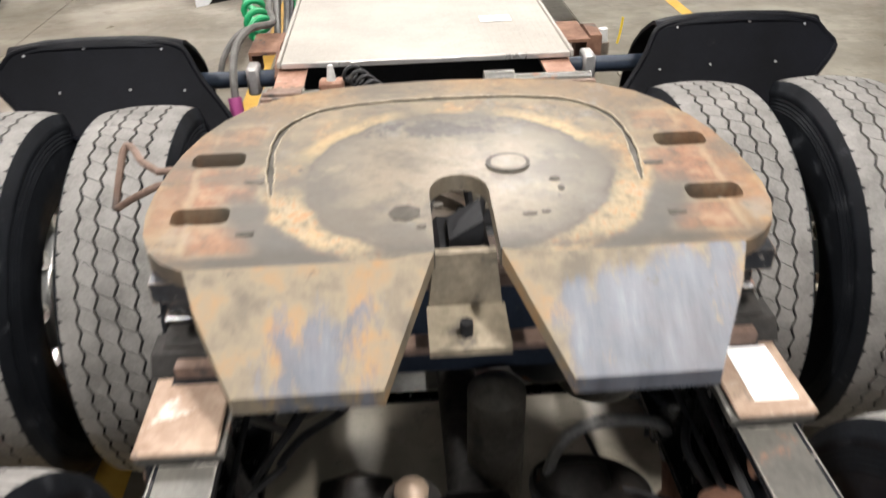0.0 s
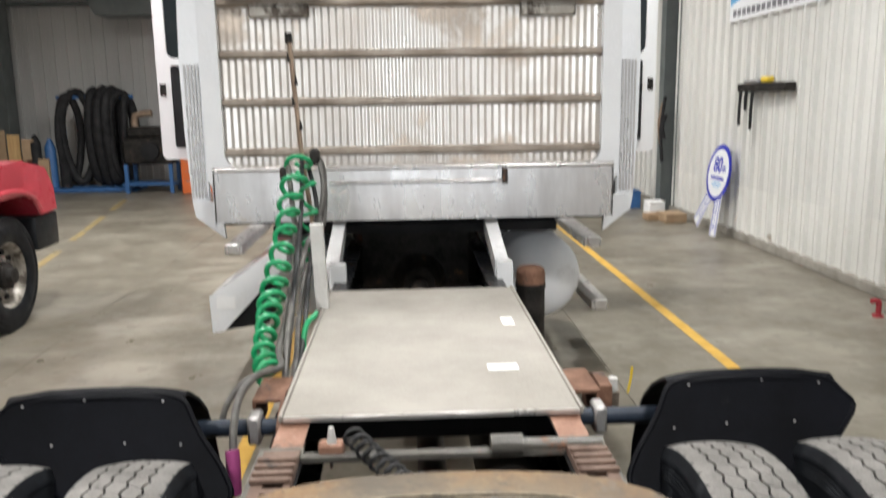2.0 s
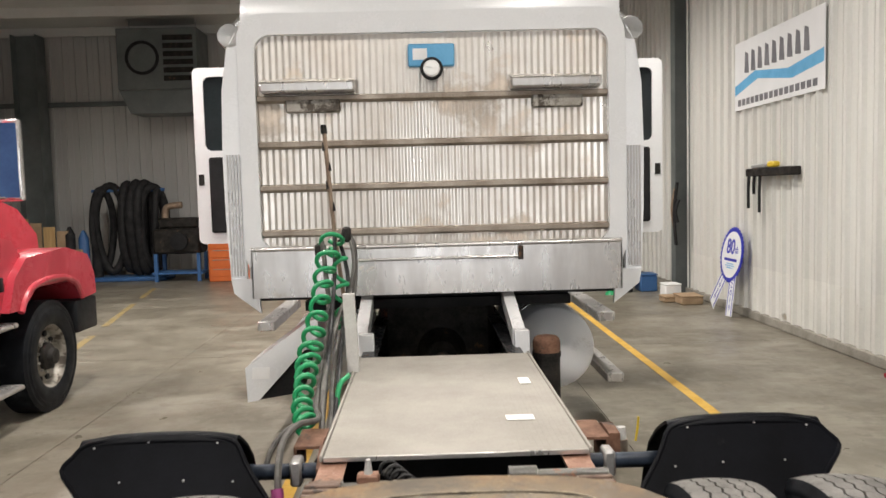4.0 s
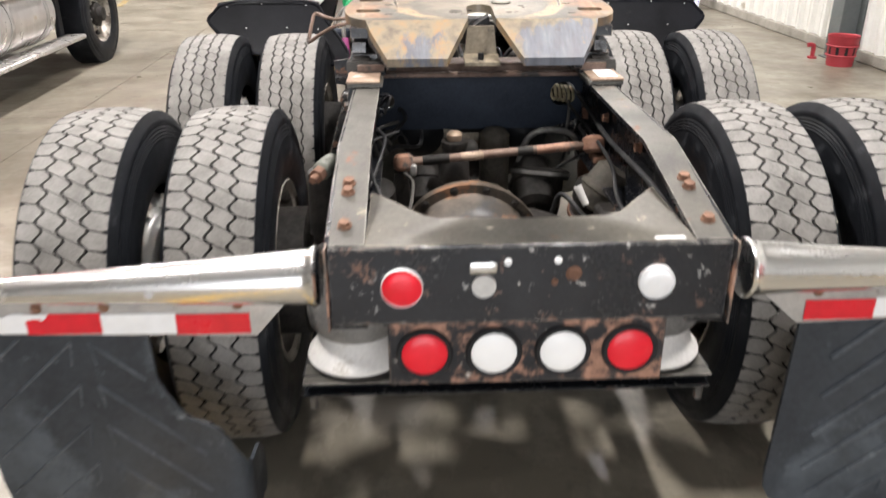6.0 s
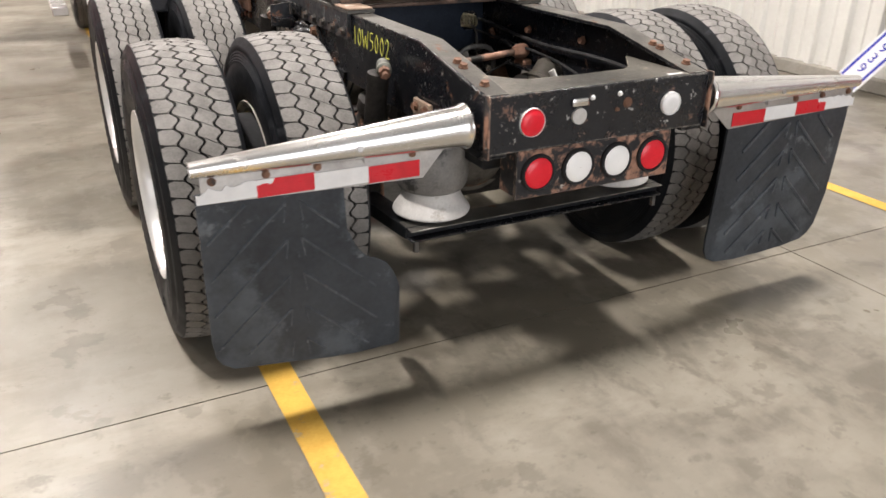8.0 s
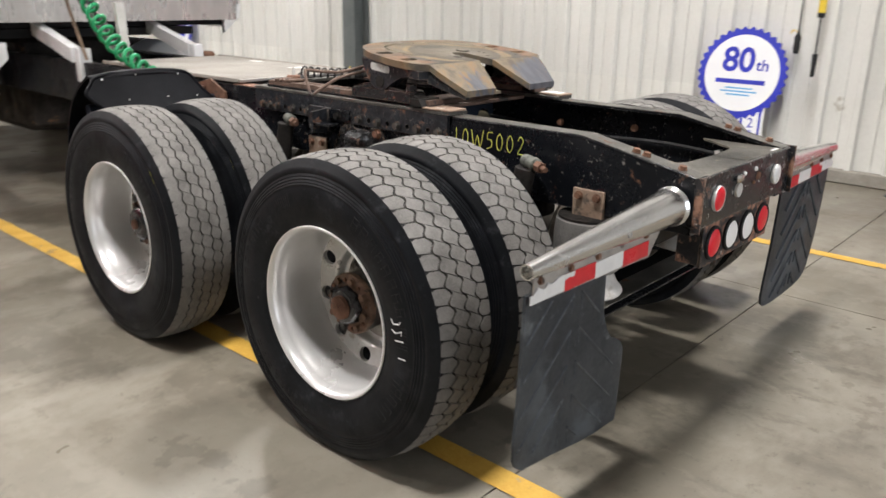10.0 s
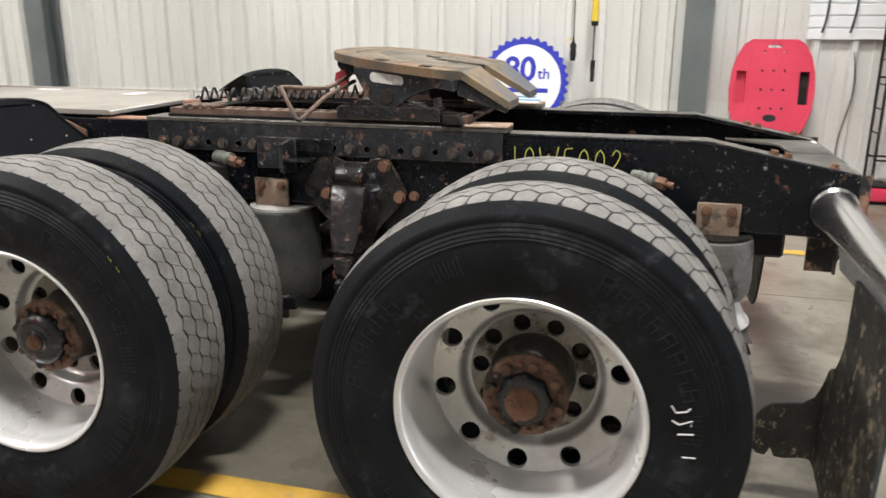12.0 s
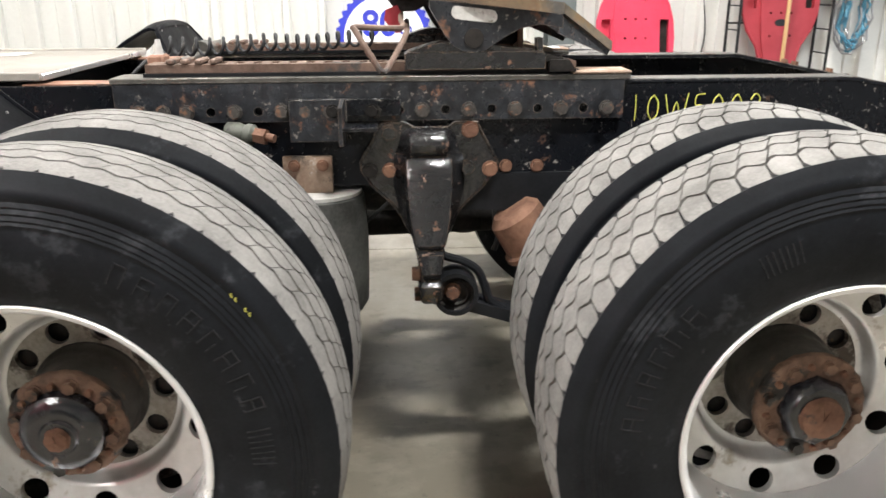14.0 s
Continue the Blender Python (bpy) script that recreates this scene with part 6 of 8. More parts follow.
        eye = part("spring_eye", shape(lathe, [(-0.042, 0.060), (0.036, 0.060), (0.036, 0.049), (-0.042, 0.049)], 32, (s * 0.53, hy - 0.066, 0.530), (1, 0, 0), True), M["black"], truck, "black spring eye with a rubber bushing")
        part("bushing", shape(lathe, [(-0.046, 0.049), (0.030, 0.049), (0.020, 0.042), (0.026, 0.034), (0.018, 0.028), (0.018, 0.0)], 28, (s * 0.53, hy - 0.066, 0.530), (s, 0, 0)), M["grime"], eye)
        part("pivot_bolt", shape(bolt, (s * 0.55, hy - 0.058, 0.535), (s, 0, 0), 0.018, 0.020), M["rust"], eye, "rusty pivot bolt")
        part("wrap_leaf", shape(tube, [(s * 0.53, hy - 0.015, 0.640), (s * 0.53, hy - 0.045, 0.624), (s * 0.53, hy - 0.085, 0.612), (s * 0.53, hy - 0.125, 0.585), (s * 0.53, hy - 0.146, 0.540), (s * 0.53, hy - 0.160, 0.500), (s * 0.53, hy - 0.20, 0.470)], 0.012, 8, 5), M["black"], eye, "second leaf hooked over the eye")
    # cross beam under the rear air bags
    by = 0.325 if k == 0 else 1.89
    beam = part("cross_beam", shape(box, -0.545, 0.545, by - 0.028, by - 0.018, 0.441, 0.471, 0.002), M["black"], truck, "black steel cross beam under the air bags")
    part("beam_flange", shape(box, -0.545, 0.545, by - 0.062, by + 0.04, 0.4715, 0.4745, 0.001), M["flange"], beam, "dusty top flange")
    part("beam_flange", shape(box, -0.545, 0.545, by - 0.062, by + 0.02, 0.4325, 0.4405, 0.003), M["black_side"], beam)
    for s in (-1, 1):
        part("end_bolt", shape(cyl, (s * 0.52, by - 0.045, 0.39), (s * 0.52, by - 0.045, 0.432), 0.012, n=6), M["worn_bolt"], beam)
    # torque rod, from the rail to the axle
    ty = y + 0.21
    ra, rb = Vector((-0.275, ty, 0.816)), Vector((0.375, ty + 0.01, 0.868))
    rod = part("torque_rod", shape(cyl, ra, rb, 0.0145, n=14), M["rust_cap"], truck, "rusty torque rod across the chassis")
    for c, r in ((ra, 0.036), (rb, 0.040)):
        part("rod_end", shape(lathe, [(-0.030, 0.0), (-0.030, r * 0.6), (-0.018, r * 0.95), (0.0, r), (0.018, r * 0.95), (0.030, r * 0.6), (0.030, 0.0)], 18, c, (0, 0.35, 1)), M["rust_pad"], rod, "orange-rusty ball end")
    for u0, u1, m in ((0.10, 0.24, "grime"), (0.30, 0.42, "bare_plate"), (0.60, 0.68, "grime"), (0.70, 0.90, "rust_pad")):
        part("rod_band", shape(cyl, ra.lerp(rb, u0), ra.lerp(rb, u1), 0.0165 if m == "grime" else 0.0155, n=14), M[m], rod)
    part("rod_clamp", shape(box, ra.x + 0.02, ra.x + 0.045, ty - 0.03, ty + 0.03, 0.775, 0.815, 0.006), M["steel"], rod)
    part("rod_bracket", shape(prism, [(-0.33, 0.62), (-0.25, 0.62), (-0.262, 0.785), (-0.305, 0.785)], "y", ty - 0.03, ty + 0.03), M["grime"], rod)
    part("rod_bracket", shape(box, 0.372, 0.418, ty - 0.03, ty + 0.06, 0.80, 0.835, 0.008), M["rust"], rod)

# drive shafts
part("drive_shaft", shape(cyl, (0.02, AX_R + 0.50, 0.575), (0.02, AX_F - 0.24, 0.56), 0.048, n=20), M["grime"], truck, "grimy drive shaft between the axles")
part("drive_shaft", shape(cyl, (0.02, AX_F + 0.50, 0.58), (0.02, 5.4, 0.80), 0.055, n=20), M["grime"], truck, "grimy drive shaft to the gearbox")
part("gearbox", shape(lathe, [(0, 0), (0.0, 0.10), (0.12, 0.17), (0.5, 0.20), (0.9, 0.25), (1.5, 0.25), (1.5, 0)], 20, (0.02, 5.4, 0.82), (0, 1, 0)), M["grime"], truck, "dark gearbox under the cab")
part("air_tank", shape(lathe, [(0.0, 0.0), (0.02, 0.09), (0.06, 0.115), (0.54, 0.115), (0.58, 0.09), (0.60, 0.0)], 28, (-0.12, 1.80, 0.83), (0.9, 0.05, 0)), M["black"], truck, "black air tank between the rails")
bc = part("spring_brake", shape(lathe, [(-0.20, 0.0), (-0.20, 0.07), (-0.12, 0.085), (-0.02, 0.09), (-0.02, 0.108), (0.012, 0.108), (0.02, 0.085), (0.024, 0.0)], 30, (0.23, AX_R + 0.42, 0.70), (0.1, 0.3, 1)), M["grime"], truck, "black brake can with a grey rim")
part("can_rim", shape(lathe, [(-0.006, 0.106), (-0.006, 0.114), (0.008, 0.114), (0.008, 0.106)], 30, (0.23, AX_R + 0.42, 0.70), (0.1, 0.3, 1)), M["bag"], bc)
# unseen channel and plate, added to keep lamp light off the floor below
part("bag_crossmember", shape(box, -0.33, 0.33, 0.17, 0.46, 0.69, 0.775, 0.01), M["black"], truck, "black channel crossmember behind the light panel")
part("stabiliser_plate", shape(prism, [(-0.30, 0.46), (0.34, 0.46), (0.30, 0.60), (0.10, 0.66), (-0.12, 0.64), (-0.26, 0.57)], "z", 0.62, 0.65), M["grime"], truck, "grimy plate ahead of the rear crossmember")
for s in (-1, 1):
    part("spring_brake", shape(lathe, [(0, 0), (0.0, 0.055), (0.02, 0.075), (0.11, 0.08), (0.115, 0.09), (0.13, 0.09), (0.135, 0.078), (0.20, 0.062), (0.22, 0.0)], 24, (s * 0.46, AX_R + 0.50, 0.735), (0, -0.55, -0.83)), M["rust"], truck, "rusty spring brake canister")
part("air_tank", shape(lathe, [(0.0, 0.0), (0.02, 0.08), (0.05, 0.10), (0.75, 0.10), (0.79, 0.07), (0.80, 0.0)], 28, (0.25, 2.65, 0.80), (0, 1, 0)), M["grime"], truck, "grimy air tank behind the deck")

for s in (-1, 1):
    part("air_tank", shape(lathe, [(0.0, 0.0), (0.01, 0.06), (0.04, 0.095), (0.56, 0.095), (0.59, 0.06), (0.60, 0.0)], 28, (s * 0.21, 1.57, 0.765), (0, 1, 0)), M["black"], truck, "black air tank along the rail")
    part("brake_can", shape(lathe, [(0, 0), (0.0, 0.05), (0.02, 0.075), (0.10, 0.08), (0.105, 0.088), (0.118, 0.088), (0.123, 0.078), (0.20, 0.066), (0.22, 0.0)], 24, (s * 0.20, AX_R + 0.30, 0.60), (0, 0.75, 0.55)), M["grime"], truck, "grimy brake can beside the axle")
    part("arm_web", shape(prism, [(1.20, 0.70), (1.30, 0.715), (1.42, 0.728), (1.55, 0.732), (1.66, 0.76), (1.66, 0.83), (1.15, 0.83)], "x", s * 0.43, s * 0.445), M["black"], truck, "black web plate under the rail")
part("cream_fitting", shape(lathe, [(0.0, 0.0), (0.0, 0.028), (0.06, 0.030), (0.07, 0.018), (0.10, 0.016), (0.10, 0.0)], 16, (0.29, 0.20, 0.86), (0.1, 0.4, 1)), M["piston"], truck, "cream plastic fitting by the crossmember")

# breather, dusty tank end, grey hose loop and a slack tan can behind the rear axle
br = part("breather", shape(lathe, [(-0.14, 0.0), (-0.14, 0.055), (-0.05, 0.050), (-0.035, 0.040), (-0.02, 0.046), (0.0, 0.046), (0.004, 0.0)], 20, (-0.098, 1.15, 0.868), (0, 0, 1)), M["grime"], truck, "dark breather body with a tan brass cap")
part("cap", shape(lathe, [(0.0, 0.0), (0.0, 0.026), (0.020, 0.028), (0.030, 0.018), (0.034, 0.0)], 10, (-0.098, 1.15, 0.8725), (0, 0, 1)), M["bronze"], br, "tan brass cap")
part("air_tank", shape(lathe, [(0.0, 0.0), (0.01, 0.045), (0.03, 0.058), (0.30, 0.058), (0.32, 0.04), (0.33, 0.0)], 22, (0.075, 1.455, 0.505), (0, 0, 1)), M["dusty"], truck, "dusty grey upright tank")
part("hose_loop", shape(tube, [(0.150, 1.30, 0.74), (0.165, 1.30, 0.80), (0.195, 1.30, 0.843), (0.245, 1.30, 0.860), (0.315, 1.30, 0.855), (0.36, 1.31, 0.82), (0.375, 1.32, 0.74)], 0.0115, 8, 6), M["bag"], truck, "grey ribbed hose loop")
part("brake_can", shape(lathe, [(0, 0), (0.0, 0.045), (0.015, 0.062), (0.075, 0.066), (0.082, 0.074), (0.094, 0.074), (0.10, 0.066), (0.15, 0.054), (0.16, 0.0)], 24, (0.41, 0.88, 0.85), (-0.55, -0.10, -0.80)), M["dusty"], truck, "dusty tan brake can beside the rail")
part("pale_fitting", shape(cyl, (0.225, 0.62, 0.885), (0.250, 0.60, 0.835), 0.013, 0.010, 10), M["piston"], truck, "pale plastic fitting on a hose")
# hoses and looms between the rails
rng = random.Random(11)
for k in range(24):
    s = rng.choice((-1, 1))
    x = s * rng.uniform(0.33, 0.41)
    y = rng.uniform(0.55, 2.2)
    z = rng.uniform(0.66, 0.92)
    pts = [(x, y, z)]
    for _ in range(4):
        pts.append((max(-0.41, min(0.41, pts[-1][0] + rng.uniform(-0.09, 0.09))), pts[-1][1] + rng.uniform(0.05, 0.16), max(0.60, min(0.93, pts[-1][2] + rng.uniform(-0.13, 0.11)))))
    part("air_hose", shape(tube, pts, rng.choice((0.005, 0.006, 0.008)), 7, 6), M["hose" if k % 3 else "hose_dusty"], truck)
for k in range(10):
    s = rng.choice((-1, 1))
    p = (s * 0.418, rng.uniform(0.6, 1.5), rng.uniform(0.86, 1.0))
    part("frame_bolt", shape(bolt, p, (-s, 0, 0), 0.014, 0.014), M["rust"], truck)
for s in (-1, 1):
    part("valve_block", shape(box, *sorted((s * 0.30, s * 0.38)), 0.62, 0.72, 0.72, 0.80, 0.012), M["grime"], truck)
    part("loom", shape(tube, [(s * 0.40, 0.12, 0.90), (s * 0.40, 0.5, 0.93), (s * 0.395, 1.0, 0.92), (s * 0.40, 1.6, 0.95), (s * 0.40, 2.5, 0.94)], 0.0085, 8, 6), M["hose"], truck)
    part("loom", shape(tube, [(s * 0.36, 0.35, 0.82), (s * 0.33, 0.55, 0.86), (s * 0.38, 0.9, 0.88), (s * 0.37, 1.5, 0.90)], 0.006, 8, 6), M["hose"], truck)

# lines and fittings packed between the rails ahead of the plate
rng = random.Random(29)
for k in range(16):
    x, y = rng.uniform(-0.34, 0.34), rng.uniform(1.95, 2.42)
    z = rng.uniform(0.84, 0.96)
    dx, dy, h = rng.uniform(-0.14, 0.14), rng.uniform(-0.18, 0.18), rng.uniform(0.03, 0.10)
    q = lambda v: max(-0.40, min(0.40, v))
    part("air_hose", shape(tube, [(q(x - dx), y - dy, z - 0.10), (q(x - dx * 0.7), y - dy * 0.7, z), (x, y, min(1.05, z + h)), (q(x + dx * 0.7), y + dy * 0.7, z), (q(x + dx), y + dy, z - 0.12)], rng.choice((0.006, 0.008, 0.010)), 7, 5), M[rng.choice(("hose", "hose", "oil_black", "hose_dusty"))], truck, "black air hose looped between the rails")
for k in range(9):
    x, y, z = rng.uniform(-0.32, 0.34), rng.uniform(1.95, 2.40), rng.uniform(0.90, 1.02)
    part("hose_fitting", shape(cyl, (x, y, z), (x + rng.uniform(-0.02, 0.02), y + rng.uniform(-0.02, 0.02), z + 0.035), 0.009, 0.007, 8), M[rng.choice(("steel", "bronze", "piston", "worn_bolt"))], truck, "small metal hose fitting")
part("valve_body", shape(box, 0.20, 0.29, 2.08, 2.17, 0.93, 1.0, 0.012), M["grime"], truck, "dark air valve body between the rails")
part("valve_body", shape(box, -0.20, -0.10, 2.16, 2.25, 0.90, 0.98, 0.012), M["grime"], truck, "dark air valve body between the rails")
# small bracket plate on the left rail and the marker lettering
sb = part("step_bracket", shape(box, -0.468, -0.4515, 1.80, 1.948, 0.925, 1.035, 0.002), M["angle"], truck, "black bracket plate with a stub step")
part("bracket_leg", shape(box, -0.466, -0.4515, 1.66, 1.80, 0.99, 1.035, 0.002), M["black_side"], sb)
part("bracket_fin", shape(prism, [(-0.468, 0.915), (-0.56, 0.93), (-0.56, 1.025), (-0.468, 1.035)], "y", 1.805, 1.815), M["angle"], sb)
part("bracket_web", shape(box, -0.55, -0.468, 1.72, 1.81, 0.965, 0.973), M["black_side"], sb)
for y in (1.835, 1.735):
    part("bolt", shape(bolt, (-0.468, y, 1.005), (-1, 0, 0), 0.0145, 0.011), M["grime"], sb)

STROKES = {
    "1": [[(0.3, 1), (0.35, 0.5), (0.3, 0)]],
    "0": [[(0.5, 0.98), (0.2, 0.75), (0.15, 0.3), (0.45, 0.02), (0.78, 0.25), (0.8, 0.7), (0.5, 0.98)]],
    "W": [[(0.0, 1), (0.25, 0.02), (0.5, 0.7), (0.75, 0.02), (1.0, 1.05)]],
    "5": [[(0.85, 1.0), (0.3, 0.95), (0.25, 0.58), (0.7, 0.55), (0.8, 0.2), (0.2, 0.02)]],
    "2": [[(0.15, 0.75), (0.45, 1.0), (0.78, 0.78), (0.55, 0.4), (0.2, 0.03), (0.9, 0.02)]],
}
y = 1.045
for ch in "10W5002":
    w = {"1": 0.026, "W": 0.062}.get(ch, 0.040)
    bm = bmesh.new()
    for stroke in STROKES[ch]:
        tube(bm, [(-RAIL_X - 0.001, y - u * w, 0.965 + v * 0.068) for u, v in stroke], 0.0020, 6, 4)
    part("marker_figure", bm, M["chalk"], truck, "yellow hand-drawn marker writing")
    y -= w + 0.011

# ---- deck, fenders, hoses and cab ----
bm = bmesh.new()
box(bm, -0.420, 0.432, 2.575, 4.09, 1.085, 1.098)
deck = part("deck_plate", bm, M["deck"], truck, "dusty ribbed aluminium deck plate behind the cab")
for k in range(43):
    x = -0.404 + k * 0.0195
    part("deck_rib", shape(box, x - 0.005, x + 0.005, 2.582, 4.085, 1.0975, 1.0985), M["deck"], deck)
for x in (-0.427, 0.439):
    part("deck_edge", shape(box, x - 0.006, x + 0.006, 2.57, 4.095, 1.084, 1.106, 0.003), M["deck"], deck)
part("deck_lip", shape(box, -0.420, 0.432, 2.567, 2.575, 1.084, 1.1, 0.002), M["aluminium"], deck)
part("sticker", shape(box, 0.318, 0.366, 3.44, 3.55, 1.1007, 1.1015), M["paper"], deck, "white paper sticker")
part("sticker", shape(box, 0.204, 0.307, 2.91, 2.975, 1.1007, 1.1015), M["paper"], deck, "white paper sticker")
for s in (-1, 1):
    part("rail_flange", shape(box, *sorted((s * 0.346, s * 0.43)), 2.335, 2.62, 1.0725, 1.076), M["rust_pad"], truck, "rusty bare rail flange")

# quarter fenders ahead of the wheels
for s in (-1, 1):
    bm = bmesh.new()
    # rear face is a wide panel that leans back over the tyres
    edge = [(0.585, 0.87), (0.552, 0.925), (0.572, 0.97), (0.602, 1.01), (0.638, 1.052), (0.668, 1.094), (0.688, 1.130), (0.708, 1.150), (0.75, 1.162), (0.84, 1.169), (0.97, 1.171), (1.10, 1.166), (1.180, 1.152), (1.214, 1.122), (1.243, 1.086), (1.20, 1.035), (1.144, 0.985), (1.08, 0.945), (0.80, 0.92), (0.65, 0.895)]
    loops = [(p.x, p.y) for p in smooth_path([Vector((x, z, 0)) for x, z in edge + edge[:1]], 3)][:-1]
    lean = lambda x, z, d=0.0: (x, 2.612 - 0.55 * (1.17 - z) - 0.35 * max(0.0, 1.17 - z) ** 2 + d, z)
    pierced(bm, [[(s * x, z) for x, z in loops]], lambda x, z: lean(x, z), lambda x, z: lean(x, z, 0.008))
    f = part("quarter_fender", bm, M["plastic"], truck, "black plastic quarter fender ahead of the drive tyres")
    part("fender_lip", shape(tube, [lean(s * x, z, 0.004) for x, z in loops], 0.0085, 8, 0, True), M["plastic"], f, "rolled edge of the fender")
    bm = bmesh.new()
    rows = []
    for i in range(15):
        t = i / 14
        x = 0.70 + 0.50 * t
        zt = between([(q[0], q[1]) for q in edge[7:13]] if 0.708 < x < 1.18 else [(0.0, 1.150), (2.0, 1.150)], x)
        prof = [(0.000, 0.002), (0.010, 0.010), (0.026, 0.013), (0.045, 0.008), (0.085, -0.014), (0.15, -0.052), (0.23, -0.12), (0.29, -0.21), (0.33, -0.32), (0.35, -0.47), (0.355, -0.62)]
        rows.append([bm.verts.new((s * x, 2.606 + dy, zt + dz)) for dy, dz in prof] + [bm.verts.new((s * x, 2.600 + dy, zt + dz - 0.010)) for dy, dz in prof[::-1]])
    for a, b in zip(rows, rows[1:]):
        for i in range(len(a)):
            face(bm, (a[i], b[i], b[(i + 1) % len(a)], a[(i + 1) % len(a)]))
    face(bm, rows[0])
    face(bm, rows[-1][::-1])
    part("fender_top", bm, M["plastic"], f, "rounded black top of the fender")
    for x, z in ((0.70, 1.045), (0.855, 1.052), (1.055, 1.052), (0.76, 1.150), (0.98, 1.158), (1.15, 1.146)):
        px, py, pz = lean(s * x, z)
        part("rivet", shape(cyl, (px, py - 0.003, pz + 0.001), (px, py + 0.003, pz - 0.002), 0.0034, n=10), M["steel"], f)
    part("fender_tube", shape(cyl, (s * 0.45, 2.78, 0.985), (s * 1.15, 2.78, 0.985), 0.027, n=18), M["blue_black"], f, "blue-black fender mounting tube")
    part("tube_clamp", shape(box, *sorted((s * 0.52, s * 0.56)), 2.74, 2.82, 0.94, 1.03, 0.008), M["steel"], f)
    pr = part("rusty_bracket", shape(prism, [(2.66, 0.88), (2.92, 0.88), (2.92, 1.06), (2.80, 1.09), (2.66, 1.03)], "x", s * 0.446, s * 0.458), M["rust"], truck, "rusty plate bracket on the rail")
    part("bracket_shelf", shape(box, *sorted((s * 0.459, s * 0.56)), 2.84, 3.05, 1.04, 1.05), M["rust"], pr)
    part("bracket_side", shape(box, *sorted((s * 0.55, s * 0.56)), 2.84, 3.05, 0.93, 1.04), M["rust"], pr)
ft = part("fitting", shape(cyl, (0.635, 2.95, 0.94), (0.632, 2.95, 1.005), 0.020, 0.024, 10), M["alu_dirty"], truck, "tan brass fitting with a pale cap")
part("cap", shape(cyl, (0.632, 2.95, 1.006), (0.631, 2.95, 1.05), 0.019, 0.016, 10), M["piston"], ft)
part("rusty_box", shape(prism, [(2.86, 0.93), (3.02, 0.93), (3.02, 1.045), (2.98, 1.060), (2.86, 1.055)], "x", 0.565, 0.605), M["rust"], truck, "rusty steel box beside the deck")
part("yellow_tie", shape(tube, [(0.684, 2.95, 0.995), (0.692, 2.95, 1.04), (0.696, 2.95, 1.085)], 0.0042, 6, 4), M["yellow_plastic"], truck, "yellow cable tie")

# white uprights between deck and cab
for x0, x1, b0, b1 in ((-0.458, -0.371, -0.480, -0.410), (0.405, 0.487, 0.400, 0.470)):
    u = part("upright", shape(box, x0, x1, 4.37, 4.44, 0.94, 1.165, 0.006), M["white"], truck, "white painted upright at the deck's end")
    part("brace", shape(prism, [(4.441, 1.07), (5.04, 1.225), (5.04, 1.315), (4.441, 1.165)], "x", b0, b1), M["white"], u)
# unseen pan and block, added so the shaded gap under the cab stays black
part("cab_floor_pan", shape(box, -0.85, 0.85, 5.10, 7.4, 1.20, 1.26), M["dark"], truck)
part("engine_block", shape(box, -0.40, 0.40, 5.55, 7.3, 0.45, 1.19, 0.05), M["grime"], truck, "dark engine and gearbox under the cab")

# coil hoses on a leaning pole
pole_pts = [Vector(p) for p in ((-0.475, 4.22, 1.10), (-0.53, 4.3, 1.494), (-0.557, 4.3, 1.743), (-0.575, 4.3, 2.01), (-0.592, 4.3, 2.274))]
pole = part("hose_pole", shape(tube, pole_pts, 0.0115, 8, 5), M["bronze"], truck, "brown spring pole holding the air lines")
for t, side in ((0.2, 1), (0.42, -1), (0.6, 1), (0.80, -1), (0.97, 0)):
    p = pole_pts[2].lerp(pole_pts[4], t) + Vector((side * 0.010, -0.004, 0))
    part("pole_clip", shape(cyl, p, p + Vector((-0.004, 0.004, 0.045)), 0.010 if side else 0.018, 0.006 if side else 0.016, 8), M["grime"], pole)
def coil(line, r0, r1, turns, n=14):
    line = smooth_path([Vector(p) for p in line], 8)
    pts = []
    for i in range(turns * n + 1):
        u, th = i / (turns * n), 2 * math.pi * i / n
        k = min(int(u * (len(line) - 1)), len(line) - 2)
        d, a, b = axes_of(line[k + 1] - line[k])
        c = line[k].lerp(line[k + 1], u * (len(line) - 1) - k)
        rr = (r0 + (r1 - r0) * u) * (1 + 0.12 * math.sin(u * 13 + 1))
        pts.append(c + (a * math.cos(th) + b * math.sin(th)) * rr + d * 0.010 * math.sin(i * 0.37))
    return pts
part("coil_hose", shape(tube, coil([(-0.545, 4.16, 1.73), (-0.572, 4.0, 1.58), (-0.582, 3.85, 1.44), (-0.593, 3.68, 1.31), (-0.600, 3.5, 1.21), (-0.592, 3.34, 1.15), (-0.580, 3.18, 1.095), (-0.545, 3.06, 1.06)], 0.050, 0.034, 15) + [(-0.50, 3.0, 1.03), (-0.47, 2.95, 0.98)], 0.0115, 8), M["green"], truck, "green coiled nylon air hose")
part("coil_hose", shape(tube, coil([(-0.52, 4.12, 1.66), (-0.505, 4.05, 1.45), (-0.49, 3.95, 1.28)], 0.040, 0.032, 4), 0.0105, 8), M["green"], truck, "green coiled nylon air hose")
part("coil_hose", shape(tube, [(-0.44, 3.62, 1.12), (-0.437, 3.55, 1.128), (-0.459, 3.5, 1.116), (-0.471, 3.45, 1.074), (-0.468, 3.4, 1.02)], 0.0115, 8, 5), M["green"], truck, "green nylon air hose hooked by the deck")
